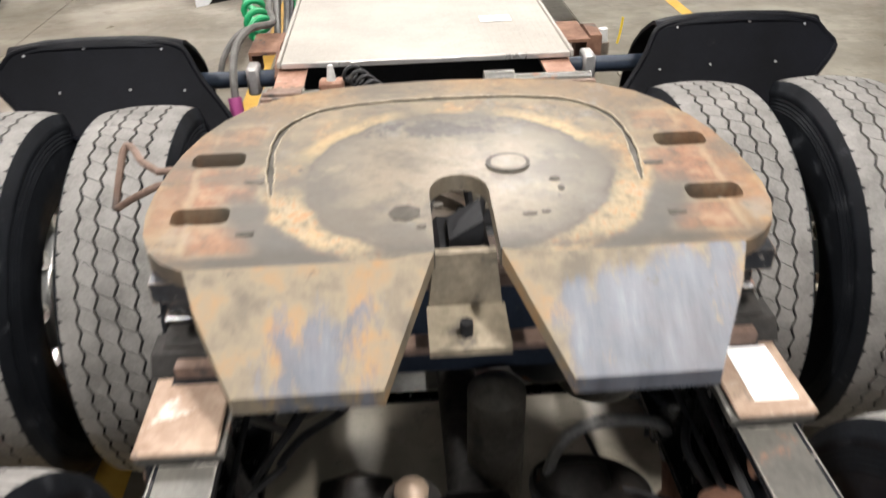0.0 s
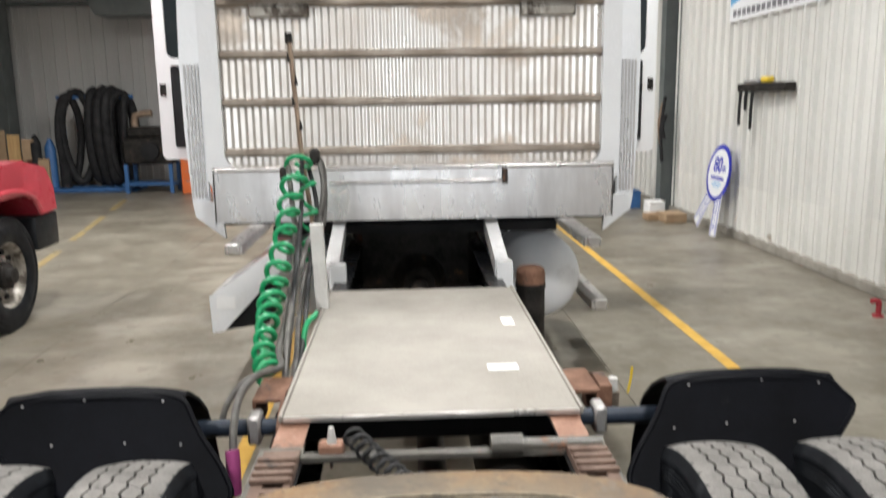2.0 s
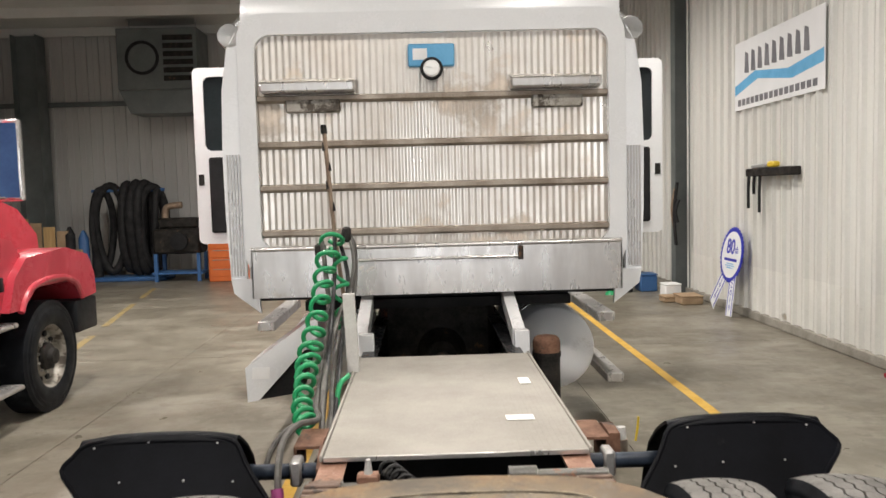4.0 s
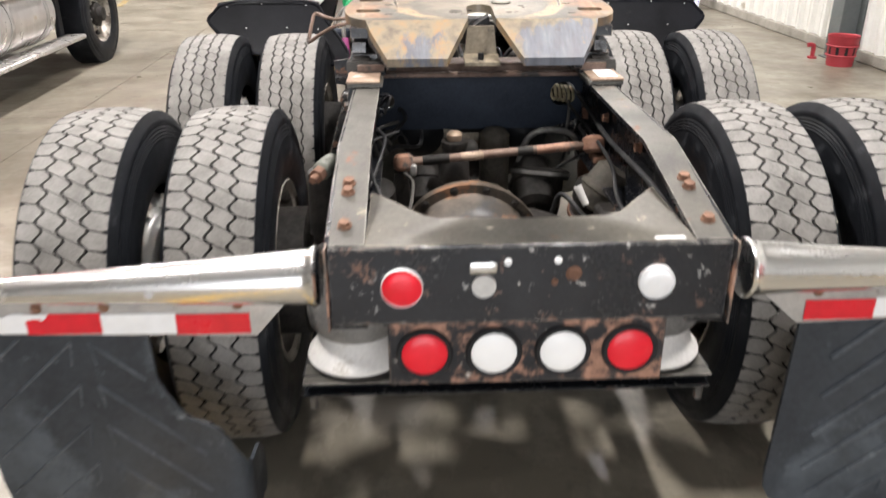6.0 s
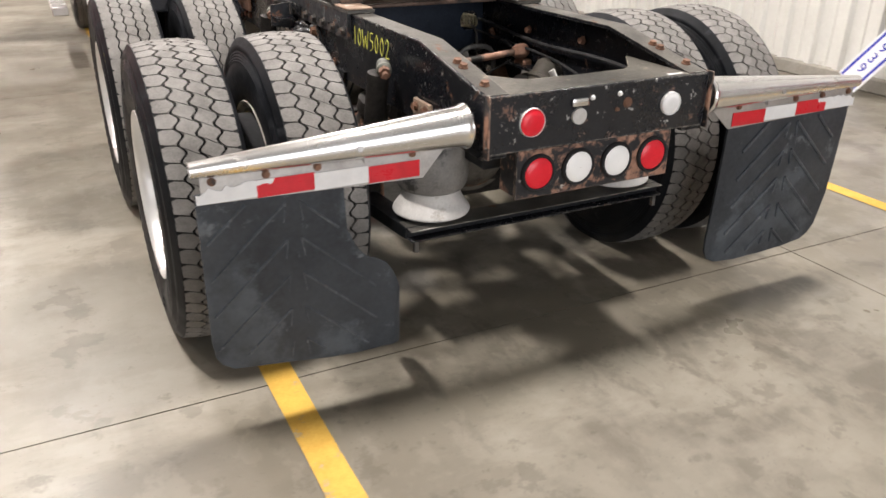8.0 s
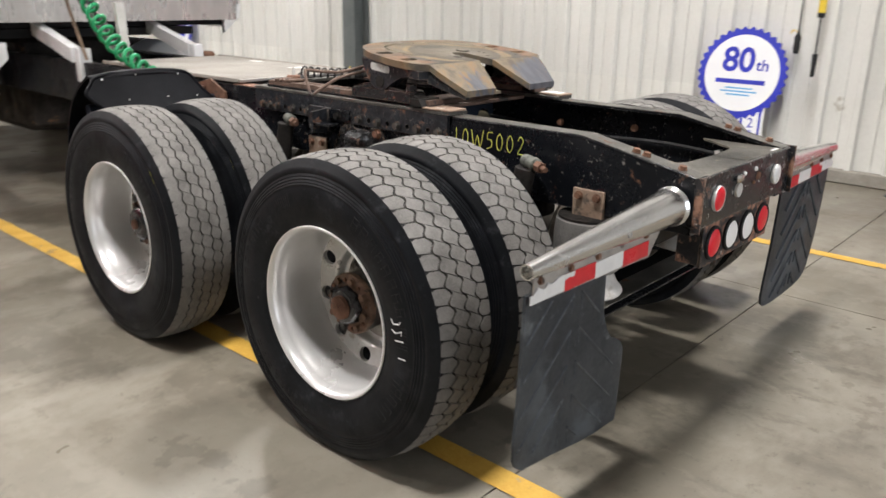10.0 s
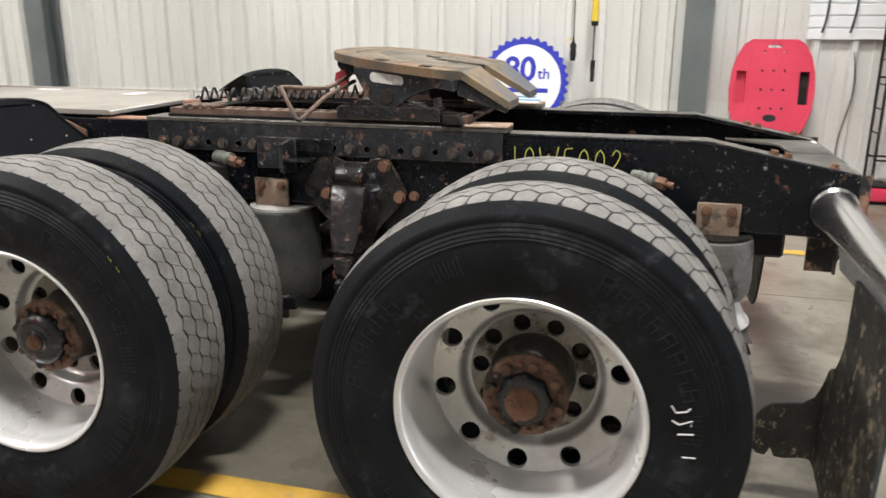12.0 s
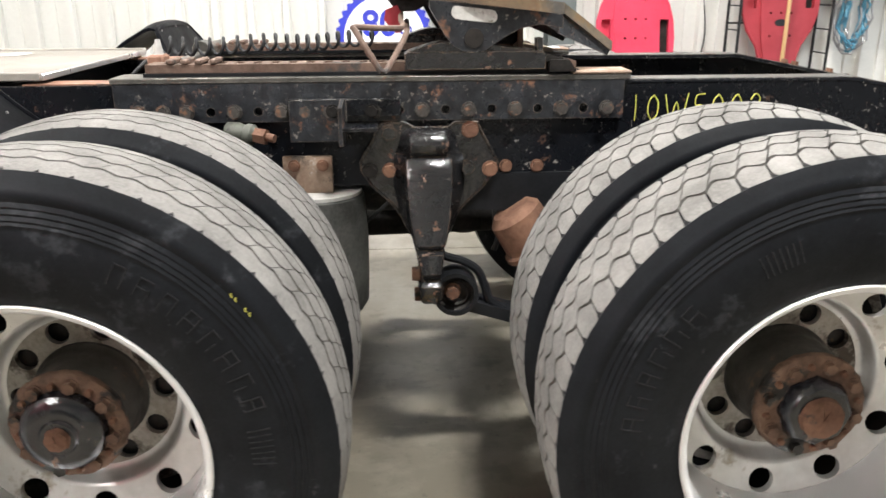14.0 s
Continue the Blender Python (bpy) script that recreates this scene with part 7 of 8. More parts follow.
for pts, r, m in (([(-0.50, 4.2, 1.74), (-0.458, 4.15, 1.698), (-0.44, 4.1, 1.571), (-0.472, 4.05, 1.42), (-0.496, 3.9, 1.368), (-0.524, 3.6, 1.21), (-0.513, 3.3, 1.11), (-0.491, 3.05, 1.0)], 0.012, "hose_dusty"),
                  ([(-0.50, 4.22, 1.76), (-0.445, 4.2, 1.667), (-0.448, 4.15, 1.43), (-0.498, 4.0, 1.297), (-0.506, 3.6, 1.114), (-0.488, 3.35, 1.026), (-0.482, 3.1, 0.96)], 0.012, "hose_dusty"),
                  ([(-0.60, 4.12, 1.70), (-0.578, 4.05, 1.527), (-0.552, 3.9, 1.369), (-0.545, 3.5, 1.143), (-0.530, 3.2, 1.099), (-0.500, 3.05, 1.086), (-0.551, 2.9, 1.111), (-0.587, 2.8, 1.084), (-0.586, 2.68, 1.023), (-0.579, 2.62, 0.90)], 0.0125, "hose_dusty"),
                  ([(-0.52, 3.0, 1.095), (-0.552, 2.92, 1.108), (-0.597, 2.87, 1.095), (-0.640, 2.82, 1.035), (-0.66, 2.80, 0.95)], 0.010, "hose_dusty"),
                  ([(-0.54, 4.16, 1.72), (-0.535, 4.05, 1.53), (-0.53, 3.8, 1.33), (-0.515, 3.4, 1.12), (-0.50, 3.1, 0.98)], 0.0105, "hose"),
                  ([(-0.52, 4.20, 1.70), (-0.475, 4.12, 1.50), (-0.485, 3.9, 1.30), (-0.475, 3.5, 1.09), (-0.47, 3.2, 0.97)], 0.0105, "hose")):
    part("air_line", shape(tube, pts, r, 8, 6), M[m], truck, "dusty grey rubber air line" if m == "hose_dusty" else "black rubber air line")
part("gladhand", shape(box, -0.50, -0.455, 4.13, 4.18, 1.69, 1.77, 0.012), M["grime"], truck)
part("gladhand", shape(box, -0.64, -0.585, 4.11, 4.16, 1.62, 1.69, 0.012), M["grime"], truck)
part("tape_wrap", shape(tube, [(-0.5795, 2.618, 0.985), (-0.574, 2.60, 0.93), (-0.574, 2.59, 0.86)], 0.0205, 12, 3), M["magenta"], truck, "magenta tape round the line")
part("hose_post", shape(prism, [(-0.456, 1.0995), (-0.402, 1.0995), (-0.414, 1.47), (-0.468, 1.47)], "y", 3.76, 3.80), M["piston"], truck, "grey flat post behind the hoses")

# exhaust elbow on the right, tanks and steps
ex = part("exhaust_pipe", shape(cyl, (0.606, 4.55, 0.62), (0.606, 4.55, 1.005), 0.077, n=24), M["grime"], truck, "dark exhaust pipe with a rusty top")
part("pipe_top", shape(lathe, [(0.0, 0.079), (0.06, 0.079), (0.080, 0.072), (0.090, 0.058), (0.093, 0.0)], 24, (0.606, 4.55, 1.006), (0, 0, 1)), M["rust"], ex, "rusty brown pipe top")
part("pipe_clamp", shape(cyl, (0.606, 4.55, 0.980), (0.606, 4.55, 1.008), 0.082, n=24), M["grime"], ex)
for s in (-1, 1):
    yb, tx, tz = (5.42, 0.79, 0.845) if s > 0 else (5.7, -0.80, 0.82)
    tk = part("fuel_tank", shape(lathe, [(-0.085, 0.0), (-0.081, 0.05), (-0.071, 0.10), (-0.054, 0.155), (-0.030, 0.21), (-0.004, 0.252), (0.012, 0.274), (0.03, 0.285), (1.4, 0.285), (1.42, 0.26), (1.43, 0.0)], 48, (tx, yb, tz), (0, 1, 0)), M["tank"], truck, "polished round aluminium fuel tank")
    for y in (0.3, 1.2):
        part("tank_strap", shape(lathe, [(0, 0.287), (0, 0.291), (0.06, 0.291), (0.06, 0.287)], 48, (tx, yb + y, tz), (0, 1, 0)), M["chrome"], tk)
    for z, x in ((0.985, 1.275), (0.515, 1.34)):
        st = part("step", shape(box, *sorted((s * (x - 0.06), s * (x + 0.07))), 5.95, 7.2, z - 0.055, z + 0.015, 0.006), M["aluminium"], truck, "aluminium tank step")
        for k in range(5):
            part("step_rib", shape(box, *sorted((s * (x - 0.05 + k * 0.024), s * (x - 0.042 + k * 0.024))), 5.96, 7.19, z + 0.0152, z + 0.019), M["aluminium"], st)
# slanted white cover ahead of the deck
cv = part("tank_cover", shape(prism, [(-1.179, 0.689), (-1.187, 0.899), (-0.80, 1.174), (-0.74, 1.19), (-0.74, 1.08), (-0.875, 0.95), (-1.11, 0.70)], "y", 4.83, 4.84), M["white"], truck, "slanted white cover plate with a white sticker")
part("cover_top", shape(prism, [(-1.187, 0.899), (-0.80, 1.174), (-0.74, 1.19), (-0.74, 1.18), (-0.80, 1.164), (-1.185, 0.889)], "y", 4.841, 5.30), M["white"], cv)
# near-black wedge: the shade below the cover, made as a shape
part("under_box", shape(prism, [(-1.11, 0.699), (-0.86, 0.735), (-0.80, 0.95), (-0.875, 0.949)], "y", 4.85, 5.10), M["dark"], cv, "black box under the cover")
part("sticker", shape(prism, [(-1.147, 0.833), (-1.042, 0.832), (-1.038, 0.901), (-1.143, 0.903)], "y", 4.827, 4.8295), M["paper"], cv)

# cab and sleeper
CY = 5.05
cab = part("cab_body", bmesh.new(), M["white"], truck, "white sleeper cab with a ribbed aluminium back")
part("side_wall", shape(box, -1.20, -1.16, CY + 0.06, 7.5, 1.25, 3.02, 0.015), M["white"], cab)
part("side_wall", shape(box, 1.16, 1.20, CY + 0.06, 7.5, 1.25, 3.02, 0.015), M["white"], cab)
part("roof", shape(prism, [(CY + 0.04, 2.95), (CY + 0.02, 3.05), (CY + 0.10, 3.30), (CY + 0.6, 3.75), (7.1, 3.85), (7.5, 3.1), (7.5, 2.95)], "x", -1.18, 1.18), M["white"], cab)
bm = bmesh.new()
outer = rounded(-1.205, 1.205, 1.42, 3.06, 0.16, 6)
inner = rounded(-1.10, 1.10, 1.60, 2.93, 0.10, 6)
pierced(bm, [outer, inner], lambda x, z: (x, CY, z), lambda x, z: (x, CY + 0.05, z))
part("back_frame", bm, M["white"], cab, "white rounded frame round the back panel")
bm = bmesh.new()
n = 212
lo, hi = [], []
for i in range(n + 1):
    x = -1.101 + 2.202 * i / n
    d = (0.0, 0.0045, 0.0045, 0.0)[i % 4] if 0 < i < n else 0
    lo.append(bm.verts.new((x, CY + 0.055 - d, 1.55)))
    hi.append(bm.verts.new((x, CY + 0.055 - d, 2.95)))
for i in range(n):
    face(bm, (lo[i], lo[i + 1], hi[i + 1], hi[i]))
part("back_panel", bm, M["alu_panel"], cab, "stained corrugated aluminium back panel")
for z in (1.70, 1.985, 2.255, 2.54):
    part("panel_bar", shape(prism, [(CY + 0.05, z - 0.028), (CY + 0.015, z - 0.012), (CY + 0.015, z + 0.012), (CY + 0.05, z + 0.022)], "x", -1.097, 1.097), M["alu_dirty"], cab, "dirty aluminium cross bar")
bm = bmesh.new()
prism(bm, [(CY - 0.004, 1.318), (CY - 0.18, 1.318), (CY - 0.18, 1.60), (CY - 0.165, 1.615), (CY - 0.165, 1.333), (CY - 0.004, 1.333)], "x", -1.13, 1.13)
tr = part("chain_tray", bm, M["aluminium"], cab, "dented aluminium tray along the cab's back")
for s in (-1, 1):
    part("tray_end", shape(box, *sorted((s * 1.13, s * 1.122)), CY - 0.18, CY, 1.318, 1.61), M["aluminium"], tr)
part("tray_lip", shape(cyl, (-1.13, CY - 0.172, 1.615), (1.13, CY - 0.172, 1.615), 0.014, n=10), M["aluminium"], tr)
part("tray_rod", shape(cyl, (-0.48, CY - 0.196, 1.535), (0.52, CY - 0.196, 1.535), 0.009, n=8), M["steel"], tr)
part("rod_clip", shape(box, 0.49, 0.52, CY - 0.215, CY - 0.181, 1.515, 1.60, 0.003), M["grime"], tr)
part("sticker", shape(box, 0.28, 0.42, CY - 0.1825, CY - 0.1808, 1.52, 1.55), M["paper"], tr)
for x0, x1 in ((-1.06, -0.48), (0.48, 1.04)):
    wl = part("work_light", shape(box, x0, x1, CY - 0.09, CY + 0.045, 2.565, 2.63, 0.012), M["aluminium"], cab, "long aluminium work light bar")
    part("light_visor", shape(prism, [(CY - 0.09, 2.628), (CY + 0.045, 2.66), (CY + 0.045, 2.655), (CY - 0.085, 2.622)], "x", x0, x1), M["aluminium"], wl)
    part("light_lens", shape(box, x0 + 0.14, x1 - 0.10, CY + 0.01, CY + 0.044, 2.45, 2.535, 0.01), M["alloy_dirty"], wl)
bl = part("round_lamp", shape(lathe, [(0.0, 0.07), (0.02, 0.07), (0.03, 0.06), (0.03, 0.052)], 28, (-0.005, CY - 0.03, 2.695), (0, -1, 0)), M["rubber"], cab, "round white lamp on a blue plate")
part("lens", shape(lathe, [(0.025, 0.055), (0.036, 0.045), (0.042, 0.0)], 28, (-0.005, CY - 0.03, 2.695), (0, -1, 0)), M["white_lens"], bl)
part("lamp_plate", shape(box, -0.15, 0.14, CY + 0.02, CY + 0.052, 2.72, 2.86, 0.008), M["sky_blue"], bl)
part("plate_mark", shape(box, -0.12, -0.03, CY + 0.017, CY + 0.0195, 2.76, 2.83), M["paper"], bl)
for s in (-1, 1):
    bm = bmesh.new()
    zs = [1.33, 1.40, 1.8, 2.2, 2.6, 2.85, 2.95]
    xe = [1.28, 1.300, 1.318, 1.322, 1.310, 1.27, 1.215]
    rows = []
    for z, x in zip(zs, xe):
        rows.append([bm.verts.new((s * 1.205, CY + 0.02, z)), bm.verts.new((s * x, CY - 0.02 + 0.03, z)), bm.verts.new((s * x, CY + 0.06, z)), bm.verts.new((s * 1.205, CY + 0.06, z))])
    for a, b in zip(rows, rows[1:]):
        for i in range(4):
            face(bm, (a[i], a[(i + 1) % 4], b[(i + 1) % 4], b[i]))
    face(bm, rows[0])
    face(bm, rows[-1][::-1])
    sx = part("side_extender", bm, M["white"], cab, "white curved side extender")
    part("extender_skirt", shape(prism, [(s * 1.12, 1.20), (s * 1.14, 1.42), (s * 1.30, 1.42), (s * 1.285, 1.33)], "y", CY + 0.0, CY + 0.03), M["white"], sx)
    for k in range(5):
        x = s * (1.222 + k * 0.018)
        part("extender_rib", shape(box, *sorted((x - 0.005, x + 0.005)), CY + 0.0085 - 0.004, CY + 0.0185, 1.44, 2.20), M["aluminium"], sx)
    lm = part("cab_lamp", shape(lathe, [(0.0, 0.05), (0.02, 0.075), (0.07, 0.078), (0.09, 0.07), (0.088, 0.0)], 24, (s * 1.25, CY + 0.10, 2.93), (0, -1, 0)), M["chrome"], cab, "round chrome lamp at the roof corner")
    part("lamp_arm", shape(cyl, (s * 1.17, CY + 0.08, 3.05), (s * 1.25, CY + 0.09, 2.99), 0.02, n=10), M["chrome"], lm)
    # open door
    dy = 7.30
    bm = bmesh.new()
    loops = [rounded(*sorted((s * 1.22, s * 2.12)), 1.52, 3.10, 0.05, 4), rounded(*sorted((s * 1.30, s * 2.03)), 2.36, 3.02, 0.06, 4)]
    pierced(bm, loops, lambda x, z: (x, dy - 0.03, z), lambda x, z: (x, dy + 0.03, z))
    d = part("cab_door", bm, M["white"], cab, "white cab door standing open")
    part("door_glass", shape(box, *sorted((s * 1.30, s * 2.03)), dy - 0.004, dy + 0.004, 2.36, 3.02), M["dark_glass"], d)
    part("door_trim", shape(box, *sorted((s * 1.30, s * 2.0)), dy - 0.05, dy - 0.031, 1.62, 2.30, 0.015), M["dark"], d)
    part("door_latch", shape(box, *sorted((s * 2.05, s * 2.10)), dy - 0.035, dy - 0.0305, 2.05, 2.15), M["grime"], d)
part("cab_floor", shape(box, -1.155, 1.155, CY + 0.07, 7.5, 1.27, 1.33), M["dark"], cab)
part("front_wall", shape(box, -1.15, 1.15, 7.46, 7.5, 1.335, 2.3, 0.01), M["white"], cab)
part("windscreen", shape(prism, [(7.47, 2.3), (7.49, 2.3), (7.30, 2.95), (7.28, 2.95)], "x", -1.15, 1.15), M["dark_glass"], cab)
hood = part("hood", shape(prism, [(7.51, 0.95), (7.51, 2.2), (8.4, 1.95), (9.3, 1.75), (9.42, 1.6), (9.42, 0.75), (9.0, 0.75)], "x", -0.70, 0.70), M["white"], truck, "white hood ahead of the cab")
for s in (-1, 1):
    part("hood_fender", shape(prism, [(7.7, 0.75), (7.75, 1.15), (8.0, 1.32), (8.6, 1.32), (9.0, 1.15), (9.3, 0.75), (9.0, 0.7), (8.8, 1.02), (8.3, 1.1), (7.9, 0.95)], "x", s * 0.701, s * 1.18), M["white"], hood)
    w = copy_thing(protos[False][1], pose(s * 1.0, 8.35, HUB_Z, 0, 0, 0 if s < 0 else 180))

# ---- red truck beside the bay ----
red = thing("red_truck", "red day-cab truck with silver step and tank", "truck", at=(0, 0, 0))
RX, RY = -3.72, 7.45
for y in (RY,):
    bm = bmesh.new()
    lathe(bm, [(-0.10, 0.285), (-0.118, 0.30), (-0.122, 0.295), (-0.10, 0.27), (-0.03, 0.255), (-0.02, 0.20), (-0.055, 0.16), (-0.06, 0.12)], 48, (RX, y, 0.50), (-1, 0, 0))
    w = part("wheel", bm, M["alloy_dirty"], red, "dull steer wheel with hand holes")
    part("hub", shape(lathe, [(-0.06, 0.13), (-0.10, 0.12), (-0.115, 0.08), (-0.16, 0.07), (-0.165, 0.0)], 28, (RX, y, 0.50), (-1, 0, 0)), M["grime"], w)
    for i in range(10):
        a = 2 * math.pi * i / 10
        # no real opening: a near-black disc puts the hole's shade in its colour
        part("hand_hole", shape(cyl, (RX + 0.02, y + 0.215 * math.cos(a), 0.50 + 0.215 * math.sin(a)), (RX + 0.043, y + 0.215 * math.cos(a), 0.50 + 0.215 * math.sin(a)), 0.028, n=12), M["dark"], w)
        part("lug_nut", shape(cyl, (RX + 0.05, y + 0.143 * math.cos(a + 0.3), 0.50 + 0.143 * math.sin(a + 0.3)), (RX + 0.075, y + 0.143 * math.cos(a + 0.3), 0.50 + 0.143 * math.sin(a + 0.3)), 0.014, n=6), M["steel"], w)
    t = part("tyre", shape(lathe, [(u, r * 0.998) for u, r in CARCASS] + [(-u, r * 0.998) for u, r in CARCASS[::-1]], 64, (RX, y, 0.505), (1, 0, 0)), M["sidewall"], w)
    for dx in (-0.09, -0.03, 0.03, 0.09):
        part("tread_rib", shape(lathe, [(dx - 0.024, 0.507), (dx - 0.022, 0.520), (dx + 0.022, 0.520), (dx + 0.024, 0.507)], 64, (RX, y, 0.505), (1, 0, 0)), M["rubber"], w)
fen = part("fender", shape(prism, [(RY - 0.78, 1.02), (RY - 0.66, 1.30), (RY - 0.45, 1.46), (RY + 0.30, 1.50), (RY + 0.78, 1.40), (RY + 0.92, 1.20), (RY + 0.95, 0.98), (RY + 0.62, 0.96), (RY + 0.50, 1.10), (RY + 0.30, 1.18), (RY - 0.30, 1.18), (RY - 0.55, 1.02)], "x", RX + 0.17, RX - 0.50), M["red_paint"], red, "red front fender")
part("fender_flare", shape(tube, [(RX + 0.172, RY - 0.60, 1.0), (RX + 0.172, RY - 0.42, 1.18), (RX + 0.172, RY, 1.235), (RX + 0.172, RY + 0.42, 1.17), (RX + 0.172, RY + 0.60, 0.98)], 0.03, 8, 6), M["red_paint"], fen)
part("bumper", shape(box, RX - 2.2, RX + 0.16, RY + 0.50, RY + 0.98, 0.62, 0.955, 0.04, 2), M["black"], red, "black front bumper")
part("hood", shape(prism, [(RY - 1.15, 1.25), (RY - 1.15, 2.22), (RY - 0.4, 2.10), (RY + 0.4, 1.88), (RY + 0.76, 1.62), (RY + 0.82, 1.2)], "x", RX - 0.32, RX - 1.72), M["red_paint"], red, "red sloping hood")
part("hood_side", shape(prism, [(RY - 1.15, 1.1), (RY - 1.15, 1.72), (RY - 0.55, 1.62), (RY - 0.4, 1.46), (RY - 0.66, 1.28), (RY - 0.8, 1.0)], "x", RX + 0.10, RX - 0.32), M["red_paint"], red, "red hood side with a vent")
part("hood_vent", shape(box, RX + 0.10, RX + 0.112, RY - 1.0, RY - 0.82, 1.40, 1.52, 0.008), M["galv"], red, "grey hood vent")
part("hood_latch", shape(box, RX + 0.10, RX + 0.13, RY - 0.80, RY - 0.76, 1.20, 1.32, 0.006), M["rubber"], red)
cabr = part("cab", shape(prism, [(RY - 2.9, 1.02), (RY - 2.9, 2.85), (RY - 2.75, 2.98), (RY - 1.65, 2.98), (RY - 1.45, 2.75), (RY - 1.16, 2.0), (RY - 1.16, 1.02)], "x", RX + 0.12, RX - 2.15), M["red_paint"], red, "red cab with dark side window")
part("side_window", shape(prism, [(RY - 2.4, 2.05), (RY - 2.4, 2.7), (RY - 1.7, 2.7), (RY - 1.42, 2.08)], "x", RX + 0.118, RX + 0.126), M["dark_glass"], cabr)
part("windscreen", shape(prism, [(RY - 1.15, 2.05), (RY - 1.135, 2.05), (RY - 1.43, 2.74), (RY - 1.45, 2.74)], "x", RX + 0.05, RX - 2.08), M["dark_glass"], cabr)
part("door_seam", shape(box, RX + 0.12, RX + 0.126, RY - 1.42, RY - 1.40, 1.06, 2.05), M["dark"], cabr)
part("rear_corner_panel", shape(box, RX + 0.12, RX + 0.128, RY - 1.35, RY - 1.20, 1.66, 1.80), M["galv"], cabr)
mirror = part("mirror", shape(box, RX + 0.24, RX + 0.46, RY - 1.02, RY - 0.94, 1.95, 2.60, 0.03, 2), M["chrome"], red, "tall chrome mirror")
# flat blue: the mirror's bluish reflection is put in its colour
part("mirror_glass", shape(box, RX + 0.26, RX + 0.44, RY - 1.024, RY - 1.021, 1.98, 2.57), M["blue"], mirror)
for z in (1.98, 2.58):
    part("mirror_arm", shape(tube, [(RX + 0.10, RY - 1.2, z), (RX + 0.25, RY - 1.1, z), (RX + 0.35, RY - 0.98, z)], 0.012, 8, 4), M["chrome"], mirror)
tk = part("fuel_tank", shape(lathe, [(0, 0), (0.0, 0.27), (0.02, 0.30), (1.1, 0.30), (1.12, 0.27), (1.12, 0)], 36, (RX - 0.16, RY - 2.25, 0.68), (0, 1, 0)), M["aluminium"], red, "dull aluminium fuel tank")
for y in (RY - 2.05, RY - 1.35):
    part("tank_strap", shape(lathe, [(0, 0.302), (0, 0.308), (0.06, 0.308), (0.06, 0.302)], 36, (RX - 0.16, y, 0.68), (0, 1, 0)), M["steel"], tk)
for z, x in ((0.385, RX + 0.12), (0.92, RX + 0.10)):
    st = part("running_board", shape(box, x - 0.14, x + 0.06, RY - 2.9, RY - 0.62, z - 0.045, z, 0.012), M["aluminium"], red, "scratched aluminium running board")
part("board_bracket", shape(box, RX - 0.05, RX + 0.0, RY - 0.80, RY - 0.70, 0.34, 1.05, 0.01), M["black"], red)
part("chassis", shape(box, RX - 1.45, RX - 0.55, RY - 5.0, RY + 0.6, 0.70, 0.98, 0.01), M["black"], red, "dark chassis under the red cab")
part("splash_panel", shape(box, RX - 0.10, RX - 0.06, RY - 0.98, RY - 0.62, 0.55, 1.25, 0.01), M["black"], red)
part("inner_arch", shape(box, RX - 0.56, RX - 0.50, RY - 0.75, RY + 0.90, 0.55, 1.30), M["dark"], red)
part("wheel", shape(lathe, [(u, r * 0.998) for u, r in CARCASS] + [(-u, r * 0.998) for u, r in CARCASS[::-1]] + [(0.0, 0.2)], 40, (RX - 2.0, RY, 0.505), (1, 0, 0)), M["sidewall"], red)
for dx in (0.0, -0.36, -1.75, -2.1):
    part("wheel", shape(lathe, [(u, r * 0.998) for u, r in CARCASS] + [(-u, r * 0.998) for u, r in CARCASS[::-1]] + [(0.1, 0.25), (0.1, 0.0)], 40, (RX + 0.02 + dx, RY - 4.6, 0.505), (1, 0, 0)), M["sidewall"], red)

